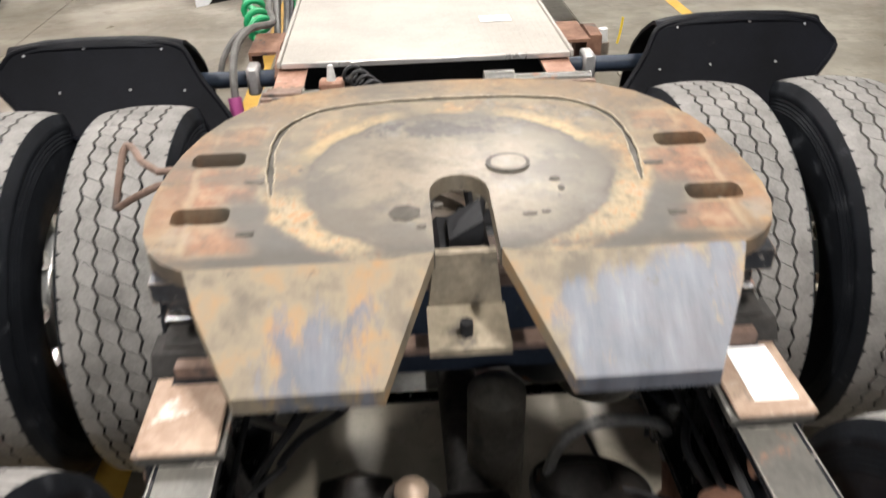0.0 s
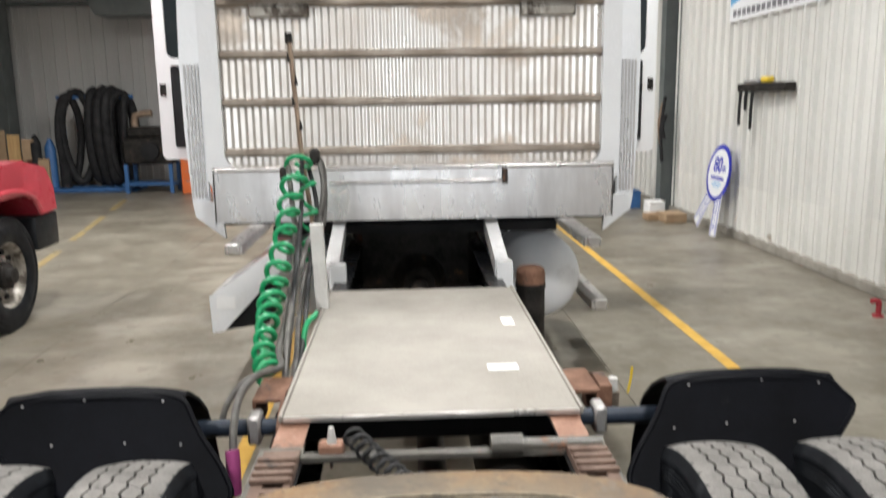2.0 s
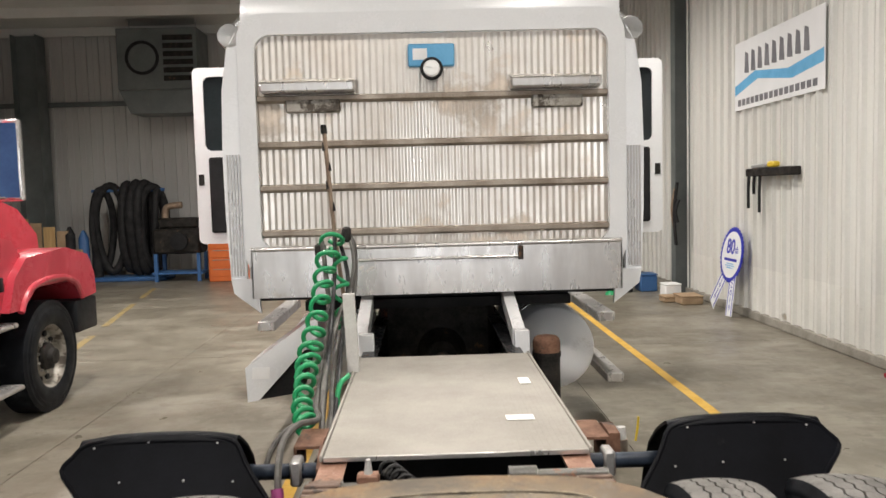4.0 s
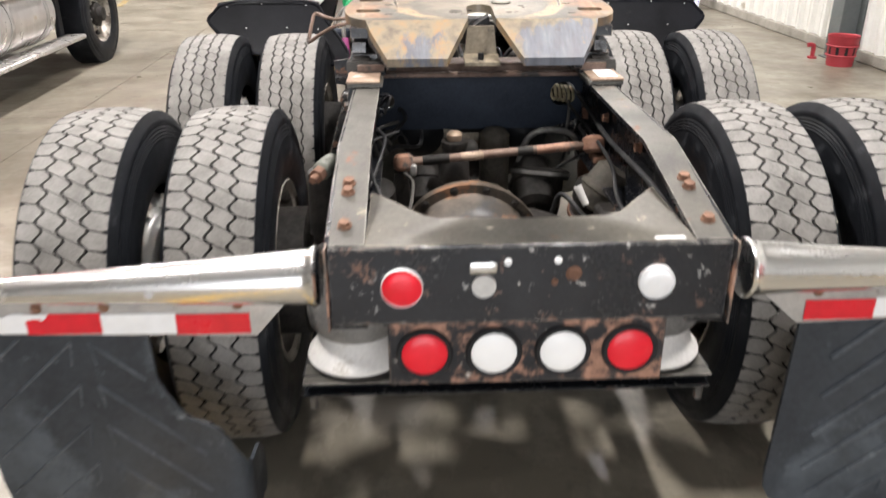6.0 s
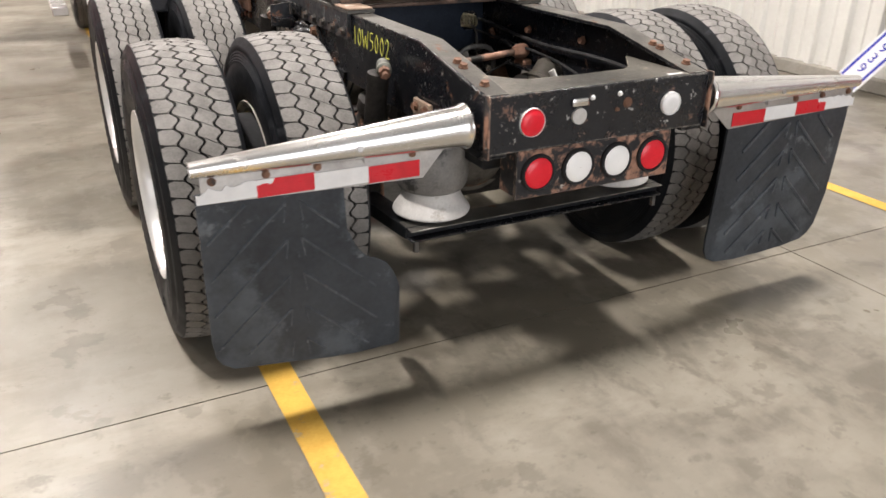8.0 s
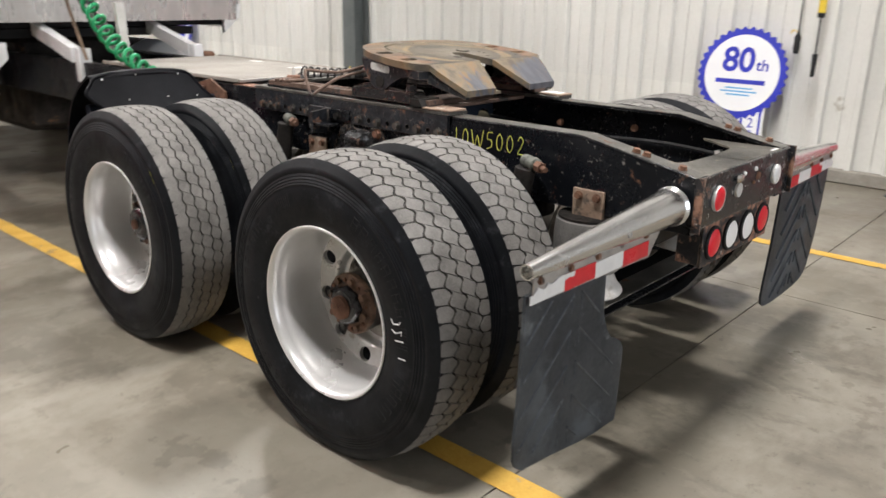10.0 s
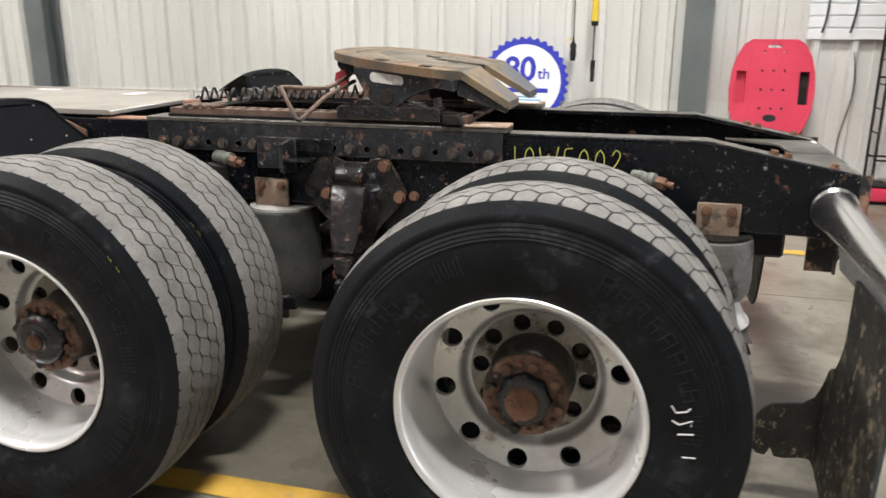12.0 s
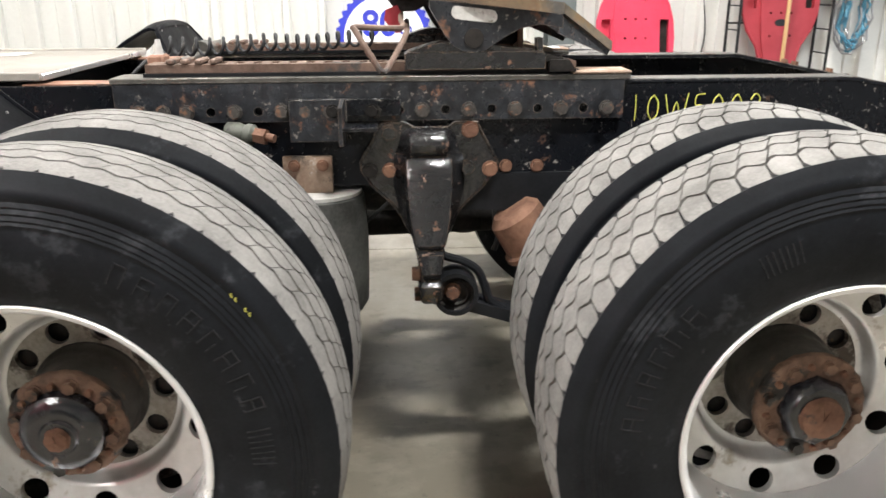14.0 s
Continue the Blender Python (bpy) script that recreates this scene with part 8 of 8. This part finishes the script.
# ---- things along the right-hand wall ----
def award_sign(at, turn, lean):
    """A rosette-shaped board on two ribbons, leaning on the wall. Faces -y before turning."""
    sg = thing("rosette_sign", "white and blue rosette-shaped anniversary board leaning on the wall", "sign", "rosette signs", at)
    R, zc = 0.405, 0.905
    scal = [((R + 0.014 * math.cos(34 * t)) * math.cos(t), zc + (R + 0.014 * math.cos(34 * t)) * math.sin(t)) for t in (2 * math.pi * i / 204 for i in range(204))]
    part("rosette", shape(prism, scal, "y", 0.0, 0.012), M["sign_blue"], sg, "blue scalloped rim")
    part("rosette_face", shape(prism, ring2d(0, zc, 0.345, 56), "y", -0.003, 0.0), M["sign_white"], sg)
    for s, ang in ((-1, 36), (1, 3)):
        a = radians(ang)
        ux, uz = (-math.sin(a), -math.cos(a)) if s < 0 else (math.sin(a), -math.cos(a))
        px, pz = -uz, ux
        base = (-0.10 if s < 0 else 0.15, zc - 0.24)
        def strip(w0, w1, l0, l1, y0, y1, notch=0.0):
            q = [(w0, l0), (w1, l0), (w1, l1), ((w0 + w1) / 2, l1 - notch), (w0, l1)]
            return shape(prism, [(base[0] + px * u + ux * v, base[1] + pz * u + uz * v) for u, v in q], "y", y0, y1)
        ln = 0.70 if s < 0 else 0.655
        part("ribbon", strip(-0.115, 0.115, 0.0, ln, 0.002, 0.010), M["sign_white"], sg, "white ribbon with blue stripes")
        for u in (-0.095, 0.072):
            part("ribbon_stripe", strip(u, u + 0.022, 0.05, ln - 0.01, 0.0005, 0.0018), M["sign_blue"], sg)
        for i, ch in enumerate("1939" if s < 0 else "2019"):
            v = 0.20 + i * 0.112
            m = Matrix.Translation((base[0] + ux * v, 0.0, base[1] + uz * v)) @ pose(0, 0, 0, 90, 0, 0) @ pose(0, 0, 0, 0, 0, -ang if s < 0 else ang)
            lettering("ribbon_figure", ch, 0.125, M["sign_blue"], m, sg)
    lettering("sign_lettering", "8", 0.30, M["sign_blue"], pose(-0.115, -0.0035, zc + 0.11, 90), sg, bold=0.007)
    lettering("sign_lettering", "0", 0.30, M["sign_blue"], pose(0.035, -0.0048, zc + 0.11, 90), sg, bold=0.007)
    lettering("sign_letters", "th", 0.14, M["sign_blue"], pose(0.185, -0.0035, zc + 0.075, 90), sg, bold=0.002)
    for i, (w, z, m, h) in enumerate(((0.46, -0.075, "sign_blue", 0.020), (0.25, -0.135, "sky_blue", 0.007), (0.34, -0.165, "sky_blue", 0.007), (0.22, -0.195, "sky_blue", 0.007))):
        part("script_bar", shape(box, -w / 2, w / 2, -0.0045, -0.003, zc + z - h, zc + z + h), M[m], sg)
    sg.matrix_basis = pose(*at) @ pose(0, 0, 0, 0, 0, turn) @ pose(0, 0, 0, -lean, 0, 0)
    return sg


award_sign((4.33, 1.80, 0.005), -90, 8)
award_sign((4.33, 11.55, 0.005), -90, 8)

# retracting cord reels hanging from the roof
for y, x, zb in ((1.17, 4.42, 1.05), (1.36, 4.50, 1.10)):
    rl = thing("hanging_lead", "black trouble-light lead hanging from the roof", "work lamp", "hanging leads", (x, y, zb))
    part("cord", shape(tube, [(0, 0, 0.2), (0.02, 0.01, 1.6), (0.0, 0.05, 3.4), (0, 0.05, ROOF_Z - zb - 0.0)], 0.006, 6, 8), M["rubber"], rl)
    if zb < 1.08:
        part("cord_grip", shape(cyl, (0.004, 0.0, 0.40), (0.006, 0.0, 0.72), 0.032, 0.028, 14), M["yellow_plastic"], rl, "yellow grip")
        part("grip_end", shape(cyl, (0.003, 0, 0.36), (0.004, 0, 0.40), 0.028, 0.034, 14), M["rubber"], rl)
        part("plug", shape(cyl, (0, 0, -0.13), (0, 0, 0.06), 0.018, 0.022, 12), M["rubber"], rl)
        part("lower_cord", shape(cyl, (0, 0, 0.05), (0.003, 0, 0.37), 0.006, n=6), M["rubber"], rl)
    else:
        part("lamp_cage", shape(lathe, [(0, 0.0), (0.0, 0.022), (0.05, 0.03), (0.10, 0.026), (0.14, 0.03), (0.17, 0.012), (0.20, 0.008)], 14, (0, 0, 0), (0, 0, 1)), M["rubber"], rl)
        part("hook", shape(tube, [(0, 0.0, 0.18), (-0.02, 0.04, 0.20), (-0.01, 0.06, 0.17)], 0.005, 6, 4), M["yellow_plastic"], rl)


def creeper(name, at, turn, lean, mat, label):
    """A mechanic's moulded creeper board, head end up; faces -y before turning."""
    c = thing(name, label, "creeper", "mechanics' creepers", at)
    left = [(-0.135, 0.03), (-0.165, 0.20), (-0.160, 0.36), (-0.19, 0.46), (-0.28, 0.60), (-0.325, 0.74), (-0.335, 0.90), (-0.325, 1.05), (-0.29, 1.18), (-0.235, 1.28), (-0.18, 1.315)]
    pts = left + [(-x, z) for x, z in left[::-1]]
    holes = [rounded(-0.055, 0.055, 1.255, 1.285, 0.012, 3), rounded(-0.295, -0.215, 0.78, 1.06, 0.012, 3), rounded(0.215, 0.295, 0.78, 1.06, 0.012, 3)]
    for z, xs in ((1.22, (-0.08, 0.08)), (1.06, (-0.09, 0, 0.09)), (0.90, (-0.09, 0, 0.09)), (0.74, (-0.09, 0, 0.09)), (0.55, (-0.09, 0.09)), (0.30, (-0.05, 0.05))):
        holes += [ring2d(x, z, 0.011, 8) for x in xs]
    bm = bmesh.new()
    dish = lambda x, z: 0.012
    pierced(bm, [pts] + holes, lambda x, z: (x, dish(x, z), z), lambda x, z: (x, dish(x, z) + 0.05, z))
    part("board", bm, M[mat], c)
    mid = [(-0.10, 0.06), (-0.12, 0.30), (-0.165, 0.55), (-0.175, 0.70), (-0.19, 1.09), (-0.175, 1.235)]
    bm = bmesh.new()
    pierced(bm, [mid + [(-x, z) for x, z in mid[::-1]]] + [h for h in holes[3:] if h[0][1] > 0.2], lambda x, z: (x, 0.0, z), lambda x, z: (x, 0.0118, z))
    part("raised_panel", bm, M[mat], c)
    part("rim", shape(tube, [(x, dish(x, z) + 0.01, z) for x, z in pts], 0.014, 8, 0, True), M[mat], c)
    for s in (-1, 1):
        part("tool_tray", shape(box, *sorted((s * 0.21, s * 0.30)), 0.075, 0.085, 0.77, 1.07), M["grime"] if s > 0 else M[mat], c)
    part("badge", shape(prism, ring2d(0, 0.66, 0.055, 18, 0.03), "y", -0.002, -0.0002), M["rubber"], c, "dark worn badge")
    for x, z in ((-0.10, 0.07), (0.10, 0.07), (-0.27, 0.70), (0.27, 0.70), (-0.15, 1.25), (0.15, 1.25)):
        part("caster", shape(cyl, (x - 0.015, 0.115, z), (x + 0.015, 0.115, z), 0.03, n=14), M["rubber"], c)
    c.matrix_basis = pose(*at) @ pose(0, 0, 0, 0, 0, turn) @ pose(0, 0, 0, -lean)
    return c


creeper("creeper", (4.22, -0.36, 0.0), -90, 10, "red_plastic", "bright red plastic mechanic's creeper stood on end")
creeper("creeper", (4.30, -1.62, 0.35), -90, 6, "red_dull", "dull red worn creeper hung in a wire rack")
flat = thing("tool_case", "red plastic creeper base lying on the floor", "creeper", at=(4.2, -1.22, 0))
part("case_body", shape(box, -0.2, 0.2, -0.25, 0.25, 0.03, 0.13, 0.03, 2), M["red_plastic"], flat)
part("headrest", shape(box, -0.12, 0.12, -0.10, 0.16, 0.131, 0.16, 0.012), M["rubber"], flat)
for x, y in ((-0.15, -0.2), (0.15, -0.2), (-0.15, 0.2), (0.15, 0.2)):
    part("caster", shape(cyl, (x - 0.012, y, 0.025), (x + 0.012, y, 0.025), 0.025, n=12), M["rubber"], flat)
solo("floor_cord", shape(tube, [(4.30 + 0.12 * math.cos(a * 0.7), -0.85 + 0.16 * math.sin(a), 0.008 + 0.002 * (i % 3)) for i, a in enumerate([k * 0.5 for k in range(40)])], 0.007, 6), M["rubber"], "black cord coiled on the floor by the kerb", "cord")

# wire rack beside the second board
rack = thing("wire_rack", "black wire rack standing against the wall", "rack", at=(4.40, -1.62, 0))
for y in (-0.40, 0.40):
    for x in (-0.12, 0.14):
        part("rack_post", shape(cyl, (x, y, 0), (x, y, 2.6), 0.013, n=8), M["rubber"], rack)
    for k in range(11):
        part("rack_rung", shape(cyl, (-0.12, y, 0.35 + k * 0.2), (0.14, y, 0.35 + k * 0.2), 0.006, n=6), M["rubber"], rack)
for z in (0.33, 1.0, 1.7, 2.3):
    part("rack_bar", shape(cyl, (0.14, -0.40, z), (0.14, 0.40, z), 0.009, n=6), M["rubber"], rack)
part("rack_bar", shape(cyl, (-0.12, -0.40, 0.33), (-0.12, 0.40, 0.33), 0.009, n=6), M["rubber"], rack)
solo("wooden_pole", shape(cyl, (4.12, -1.55, 0.0), (4.24, -1.62, 1.95), 0.016, n=12), M["wood"], "pale wooden broom handle leaning on the rack", "pole")

# slatted white display panel high on the wall
sl = thing("slat_panel", "white slatted display panel fixed on the wall", "wall panel", at=(4.60, -1.60, 0))
part("panel_board", shape(box, 0.0, 0.02, -1.1, 0.98, 1.30, 2.60), M["paper"], sl)
for k in range(13):
    part("slat", shape(box, -0.012, -0.001, -1.1, 0.98, 1.305 + k * 0.10, 1.392 + k * 0.10, 0.003), M["sign_white"], sl)
for k, y in enumerate((0.84, 0.62, 0.3, -0.2, -0.5)):
    part("hook", shape(tube, [(-0.013, y, 1.75), (-0.06, y, 1.74), (-0.07, y + 0.01, 1.5), (-0.05, y + 0.03, 1.36)], 0.010, 6, 4), M["rubber"], sl)
solo("extension_cord", shape(tube, [(4.62, -1.0, 1.3), (4.60, -1.05, 0.9), (4.58, -0.98, 0.5), (4.50, -0.95, 0.2)], 0.006, 6, 6), M["rubber"], "thin dark cord hanging down the wall", "cord")
# blue hose bundle and galvanised box past the rack
hb = thing("hose_bundle", "bundle of blue and grey air hoses hung on a hook", "hose", at=(4.44, -2.30, 0))
rng = random.Random(3)
for k in range(11):
    w, top, low = rng.uniform(0.06, 0.17), 1.30 + rng.uniform(-0.02, 0.03), rng.uniform(0.72, 0.88)
    part("hose_loop", shape(tube, [(rng.uniform(-0.05, 0.05), w * math.cos(a), (top + low) / 2 + (top - low) / 2 * math.sin(a)) for a in (2 * math.pi * i / 18 for i in range(18))], 0.010, 6, 0, True), M["blue_hose" if k % 3 else "galv"], hb)
part("hose_hook", shape(tube, [(0.18, 0, 1.34), (0.0, 0, 1.30), (-0.06, 0, 1.33)], 0.012, 6, 4), M["rubber"], hb)
wb = thing("wall_box", "galvanised sheet duct box fixed on the wall", "wall box", at=(4.42, -2.4, 0))
part("box_body", shape(box, -0.18, 0.22, -0.6, 0.45, 1.42, 1.86, 0.01), M["galv"], wb)
part("box_lip", shape(box, -0.2, -0.181, -0.62, 0.47, 1.40, 1.46), M["galv"], wb)
solo("pipe_bracket", shape(box, 4.34, 4.655, -3.3, -2.85, 1.10, 1.15, 0.01), M["galv"], "grey steel shelf bracket on the wall", "bracket")

# wrench rack, banner and floor clutter farther along
wr = thing("wrench_rack", "dark steel tool holder with two tools hanging", "tool rack", at=(4.60, 10.45, 2.10))
part("rack_shelf", shape(box, -0.12, 0.03, -0.68, 0.66, -0.06, 0.05, 0.012), M["grime"], wr)
for y, l in ((0.58, 0.50), (0.22, 0.55), (0.40, 0.30)):
    part("tool", shape(tube, [(-0.10, y, -0.03), (-0.11, y, -l * 0.5), (-0.10, y + 0.02, -l)], 0.022, 8, 4), M["rubber"], wr)
part("yellow_item", shape(box, -0.12, -0.02, -0.22, -0.02, 0.051, 0.13, 0.02), M["yellow_plastic"], wr)
part("grey_item", shape(box, -0.11, 0.0, 0.05, 0.5, 0.051, 0.10, 0.01), M["galv"], wr)
bn = thing("wall_banner", "white vinyl banner with blue and black printing", "banner", at=(4.61, 10.5, 3.5))
part("vinyl", shape(box, -0.002, 0.006, -1.32, 1.30, -0.48, 0.50), M["sign_white"], bn)
part("print_band", shape(prism, [(-1.30, -0.16), (-0.5, -0.24), (0.5, -0.10), (1.28, -0.26), (1.28, -0.12), (0.6, 0.02), (-0.4, -0.10), (-1.30, 0.0)], "x", -0.0045, -0.0025), M["sky_blue"], bn)
for k in range(9):
    y0 = 0.95 - k * 0.22
    part("print_bar", shape(prism, [(y0, 0.04), (y0 - 0.15, 0.02), (y0 - 0.12, 0.30), (y0 - 0.02, 0.34)], "x", -0.0045, -0.0025), M["grey_ink"], bn)
for k in range(16):
    y0 = 1.18 - k * 0.148
    part("print_bar", shape(box, -0.0045, -0.0025, y0 - 0.11, y0, -0.42, -0.33), M["grey_ink"], bn)

bk = thing("red_bucket", "dented red metal bucket on the floor by the column", "bucket", at=(4.30, 6.72, 0))
part("bucket_body", shape(lathe, [(0.0, 0.0), (0.0, 0.13), (0.30, 0.155), (0.31, 0.16), (0.30, 0.148), (0.02, 0.12), (0.02, 0.0)], 28, (0, 0, 0), (0, 0, 1)), M["red_dull"], bk)
for z in (0.10, 0.2):
    part("bucket_band", shape(lathe, [(z, 0.14 + z * 0.08), (z + 0.01, 0.146 + z * 0.08), (z + 0.02, 0.141 + z * 0.08)], 28, (0, 0, 0), (0, 0, 1)), M["red_dull"], bk)
part("bucket_label", shape(lathe, [(0.12, 0.1435), (0.2, 0.1498)], 10, (0, 0, 0), (0, 0, 1)), M["rubber"], bk)
ht = thing("red_hydrant", "small red pipe fitting standing on the floor", "pipe", at=(4.2, 7.12, 0))
part("pipe", shape(tube, [(0, 0, 0), (0, 0, 0.12), (-0.02, 0, 0.145), (-0.07, 0, 0.145)], 0.024, 12, 5), M["red_dull"], ht)
part("base", shape(cyl, (0, 0, 0), (0, 0, 0.02), 0.05, n=16), M["red_dull"], ht)
for nm, lab, cat, x, y, sx, sy, sz, m in (
        ("white_box", "white plastic tub by the wall", "tub", 4.15, 13.45, 0.14, 0.16, 0.24, "paper"),
        ("cardboard_box", "brown cardboard box by the wall", "box", 4.25, 12.85, 0.18, 0.22, 0.12, "card"),
        ("cardboard_box", "brown cardboard box by the wall", "box", 4.0, 13.1, 0.12, 0.14, 0.08, "card"),
        ("black_bin", "black plastic bin by the column", "bin", 3.55, 14.6, 0.20, 0.22, 0.95, "rubber"),
        ("black_bin", "black plastic bin by the column", "bin", 4.05, 14.6, 0.16, 0.2, 0.30, "blue"),
        ("tool_chest", "orange steel tool chest on the floor", "tool chest", -4.55, 18.6, 0.55, 0.3, 1.05, "orange"),
        ("tool_chest", "orange steel tool chest on the floor", "tool chest", -3.2, 18.6, 0.55, 0.3, 1.05, "orange")):
    ob = thing(nm, lab, cat, at=(x, y, 0))
    part("body", shape(box, -sx, sx, -sy, sy, 0.0, sz, 0.02), M[m], ob)
    part("lid", shape(box, -sx * 1.03, sx * 1.03, -sy * 1.03, sy * 1.03, sz + 0.001, sz + 0.03, 0.01), M[m], ob)
    if m == "orange":
        for k in range(4):
            part("drawer", shape(box, -sx * 0.94, sx * 0.94, -sy - 0.015, -sy - 0.001, 0.12 + k * 0.22, 0.31 + k * 0.22, 0.006), M[m], ob)
            part("drawer_pull", shape(box, -sx * 0.8, sx * 0.8, -sy - 0.03, -sy - 0.016, 0.28 + k * 0.22, 0.295 + k * 0.22), M["steel"], ob)
solo("green_cloth", shape(lathe, [(0, 0.0), (0.0, 0.12), (0.04, 0.10), (0.07, 0.04), (0.08, 0.0)], 12, (3.3, 14.2, 0.0), (0, 0, 1)), M["green"], "small green rag heap on the floor", "rag")
lead = thing("hung_tools", "dark tools and straps hung on the column", "tools", at=(4.32, 13.75, 0))
for k, (y, z0, z1) in enumerate(((0.0, 0.9, 2.0), (0.1, 1.2, 1.9), (-0.08, 1.3, 1.7))):
    part("strap", shape(tube, [(0.05, y, z1), (0.0, y + 0.02, (z0 + z1) / 2), (0.03, y, z0)], 0.03, 8, 4), M["rubber" if k != 1 else "bronze"], lead)

# ---- far end of the workshop ----
lp = thing("hung_tubes", "black rubber inner tubes and hoses hung over a blue rack", "inner tubes", at=(-7.25, 19.3, 0))
rng = random.Random(8)
for dx, hw, top, low, yaw, r in ((-0.62, 0.26, 2.22, 0.30, 50, 0.085), (-0.42, 0.34, 2.30, 0.22, 20, 0.10), (0.02, 0.24, 2.32, 0.25, 65, 0.11), (0.22, 0.26, 2.34, 0.20, 70, 0.12), (0.42, 0.25, 2.33, 0.22, 60, 0.12), (0.60, 0.30, 2.26, 0.28, 35, 0.10), (0.74, 0.18, 2.16, 0.34, 75, 0.085)):
    pts = []
    for i in range(28):
        a = 2 * math.pi * i / 28
        u, z = hw * math.cos(a) * (1 + 0.12 * math.sin(a)), (top + low) / 2 + (top - low) / 2 * math.sin(a)
        pts.append((dx + u * math.cos(radians(yaw)), u * math.sin(radians(yaw)) + 0.03 * math.sin(3 * a + dx * 9), z))
    part("tube", shape(tube, pts, r, 10, 0, True), M["rubber"], lp)
part("rack_arm", shape(cyl, (-0.85, 0.0, 2.18), (0.90, 0.0, 2.18), 0.04, n=10), M["blue"], lp)
part("rack_base", shape(box, -0.95, 0.95, -0.4, 0.4, 0.0, 0.10, 0.02), M["blue"], lp)
for x in (-0.80, 0.10):
    part("rack_post", shape(box, x - 0.04, x + 0.04, 0.10, 0.18, 0.10, 2.2, 0.01), M["blue"], lp)
en = thing("engine_on_stand", "dark greasy engine on a stand", "engine", at=(-5.9, 18.9, 0))
part("block", shape(box, -0.55, 0.55, -0.35, 0.35, 0.65, 1.25, 0.06), M["grime"], en)
part("head", shape(box, -0.45, 0.45, -0.22, 0.22, 1.25, 1.50, 0.05), M["grime"], en)
part("fan_hub", shape(cyl, (0.1, -0.36, 0.95), (0.1, -0.48, 0.95), 0.20, n=20), M["dark"], en)
part("intake", shape(tube, [(-0.3, -0.1, 1.5), (-0.25, -0.1, 1.75), (0.1, -0.1, 1.8)], 0.08, 12, 4), M["bronze"], en)
for x in (-0.5, 0.5):
    for y in (-0.3, 0.3):
        part("stand_leg", shape(box, x - 0.04, x + 0.04, y - 0.04, y + 0.04, 0.0, 0.66), M["blue"], en)
part("stand_shelf", shape(box, -0.6, 0.6, -0.35, 0.35, 0.18, 0.22), M["blue"], en)
pt = thing("pallet_stack", "wooden pallets and cardboard leaning on the wall", "pallets", at=(-9.2, 19.5, 0))
for k in range(4):
    part("pallet_board", shape(box, -0.7 + k * 0.36, -0.42 + k * 0.36, -0.3 - 0.1 * k, -0.26 - 0.1 * k, 0.0, 1.55 - 0.1 * k, 0.01), M["card" if k % 2 else "wood"], pt)
part("carton", shape(box, 0.45, 0.95, -0.6, -0.1, 0.0, 0.8, 0.02), M["card"], pt)
cyb = thing("gas_bottles", "dark gas bottles standing together", "gas bottles", at=(-8.35, 19.0, 0))
for k, (x, h) in enumerate(((-0.2, 1.35), (0.08, 1.25), (0.34, 1.4))):
    part("bottle", shape(lathe, [(0, 0), (0, 0.12), (h - 0.2, 0.12), (h - 0.08, 0.07), (h, 0.03), (h, 0)], 20, (x, 0.1 * k, 0), (0, 0, 1)), M["rubber" if k != 1 else "blue"], cyb)
hr = thing("unit_heater", "grey unit heater hung from the roof", "heater", at=(-6.3, 19.6, 0))
part("casing", shape(box, -0.95, 0.95, -0.5, 0.5, 4.55, 6.0, 0.02), M["column"], hr)
part("lower_duct", shape(prism, [(-0.7, 4.0), (0.75, 4.0), (0.95, 4.549), (-0.95, 4.549)], "y", -0.45, 0.45), M["column"], hr)
part("fan_guard", shape(lathe, [(0, 0.40), (0.03, 0.40), (0.03, 0.33), (0.0, 0.33)], 28, (-0.35, -0.501, 5.3), (0, -1, 0)), M["rubber"], hr)
for k in range(6):
    part("louvre", shape(box, 0.15, 0.85, -0.53, -0.502, 4.75 + k * 0.19, 4.87 + k * 0.19), M["grime"], hr)
for x in (-0.8, 0.8):
    part("hanger", shape(cyl, (x, 0, 6.0), (x, 0, ROOF_Z + 0.0), 0.015, n=8), M["galv"], hr)
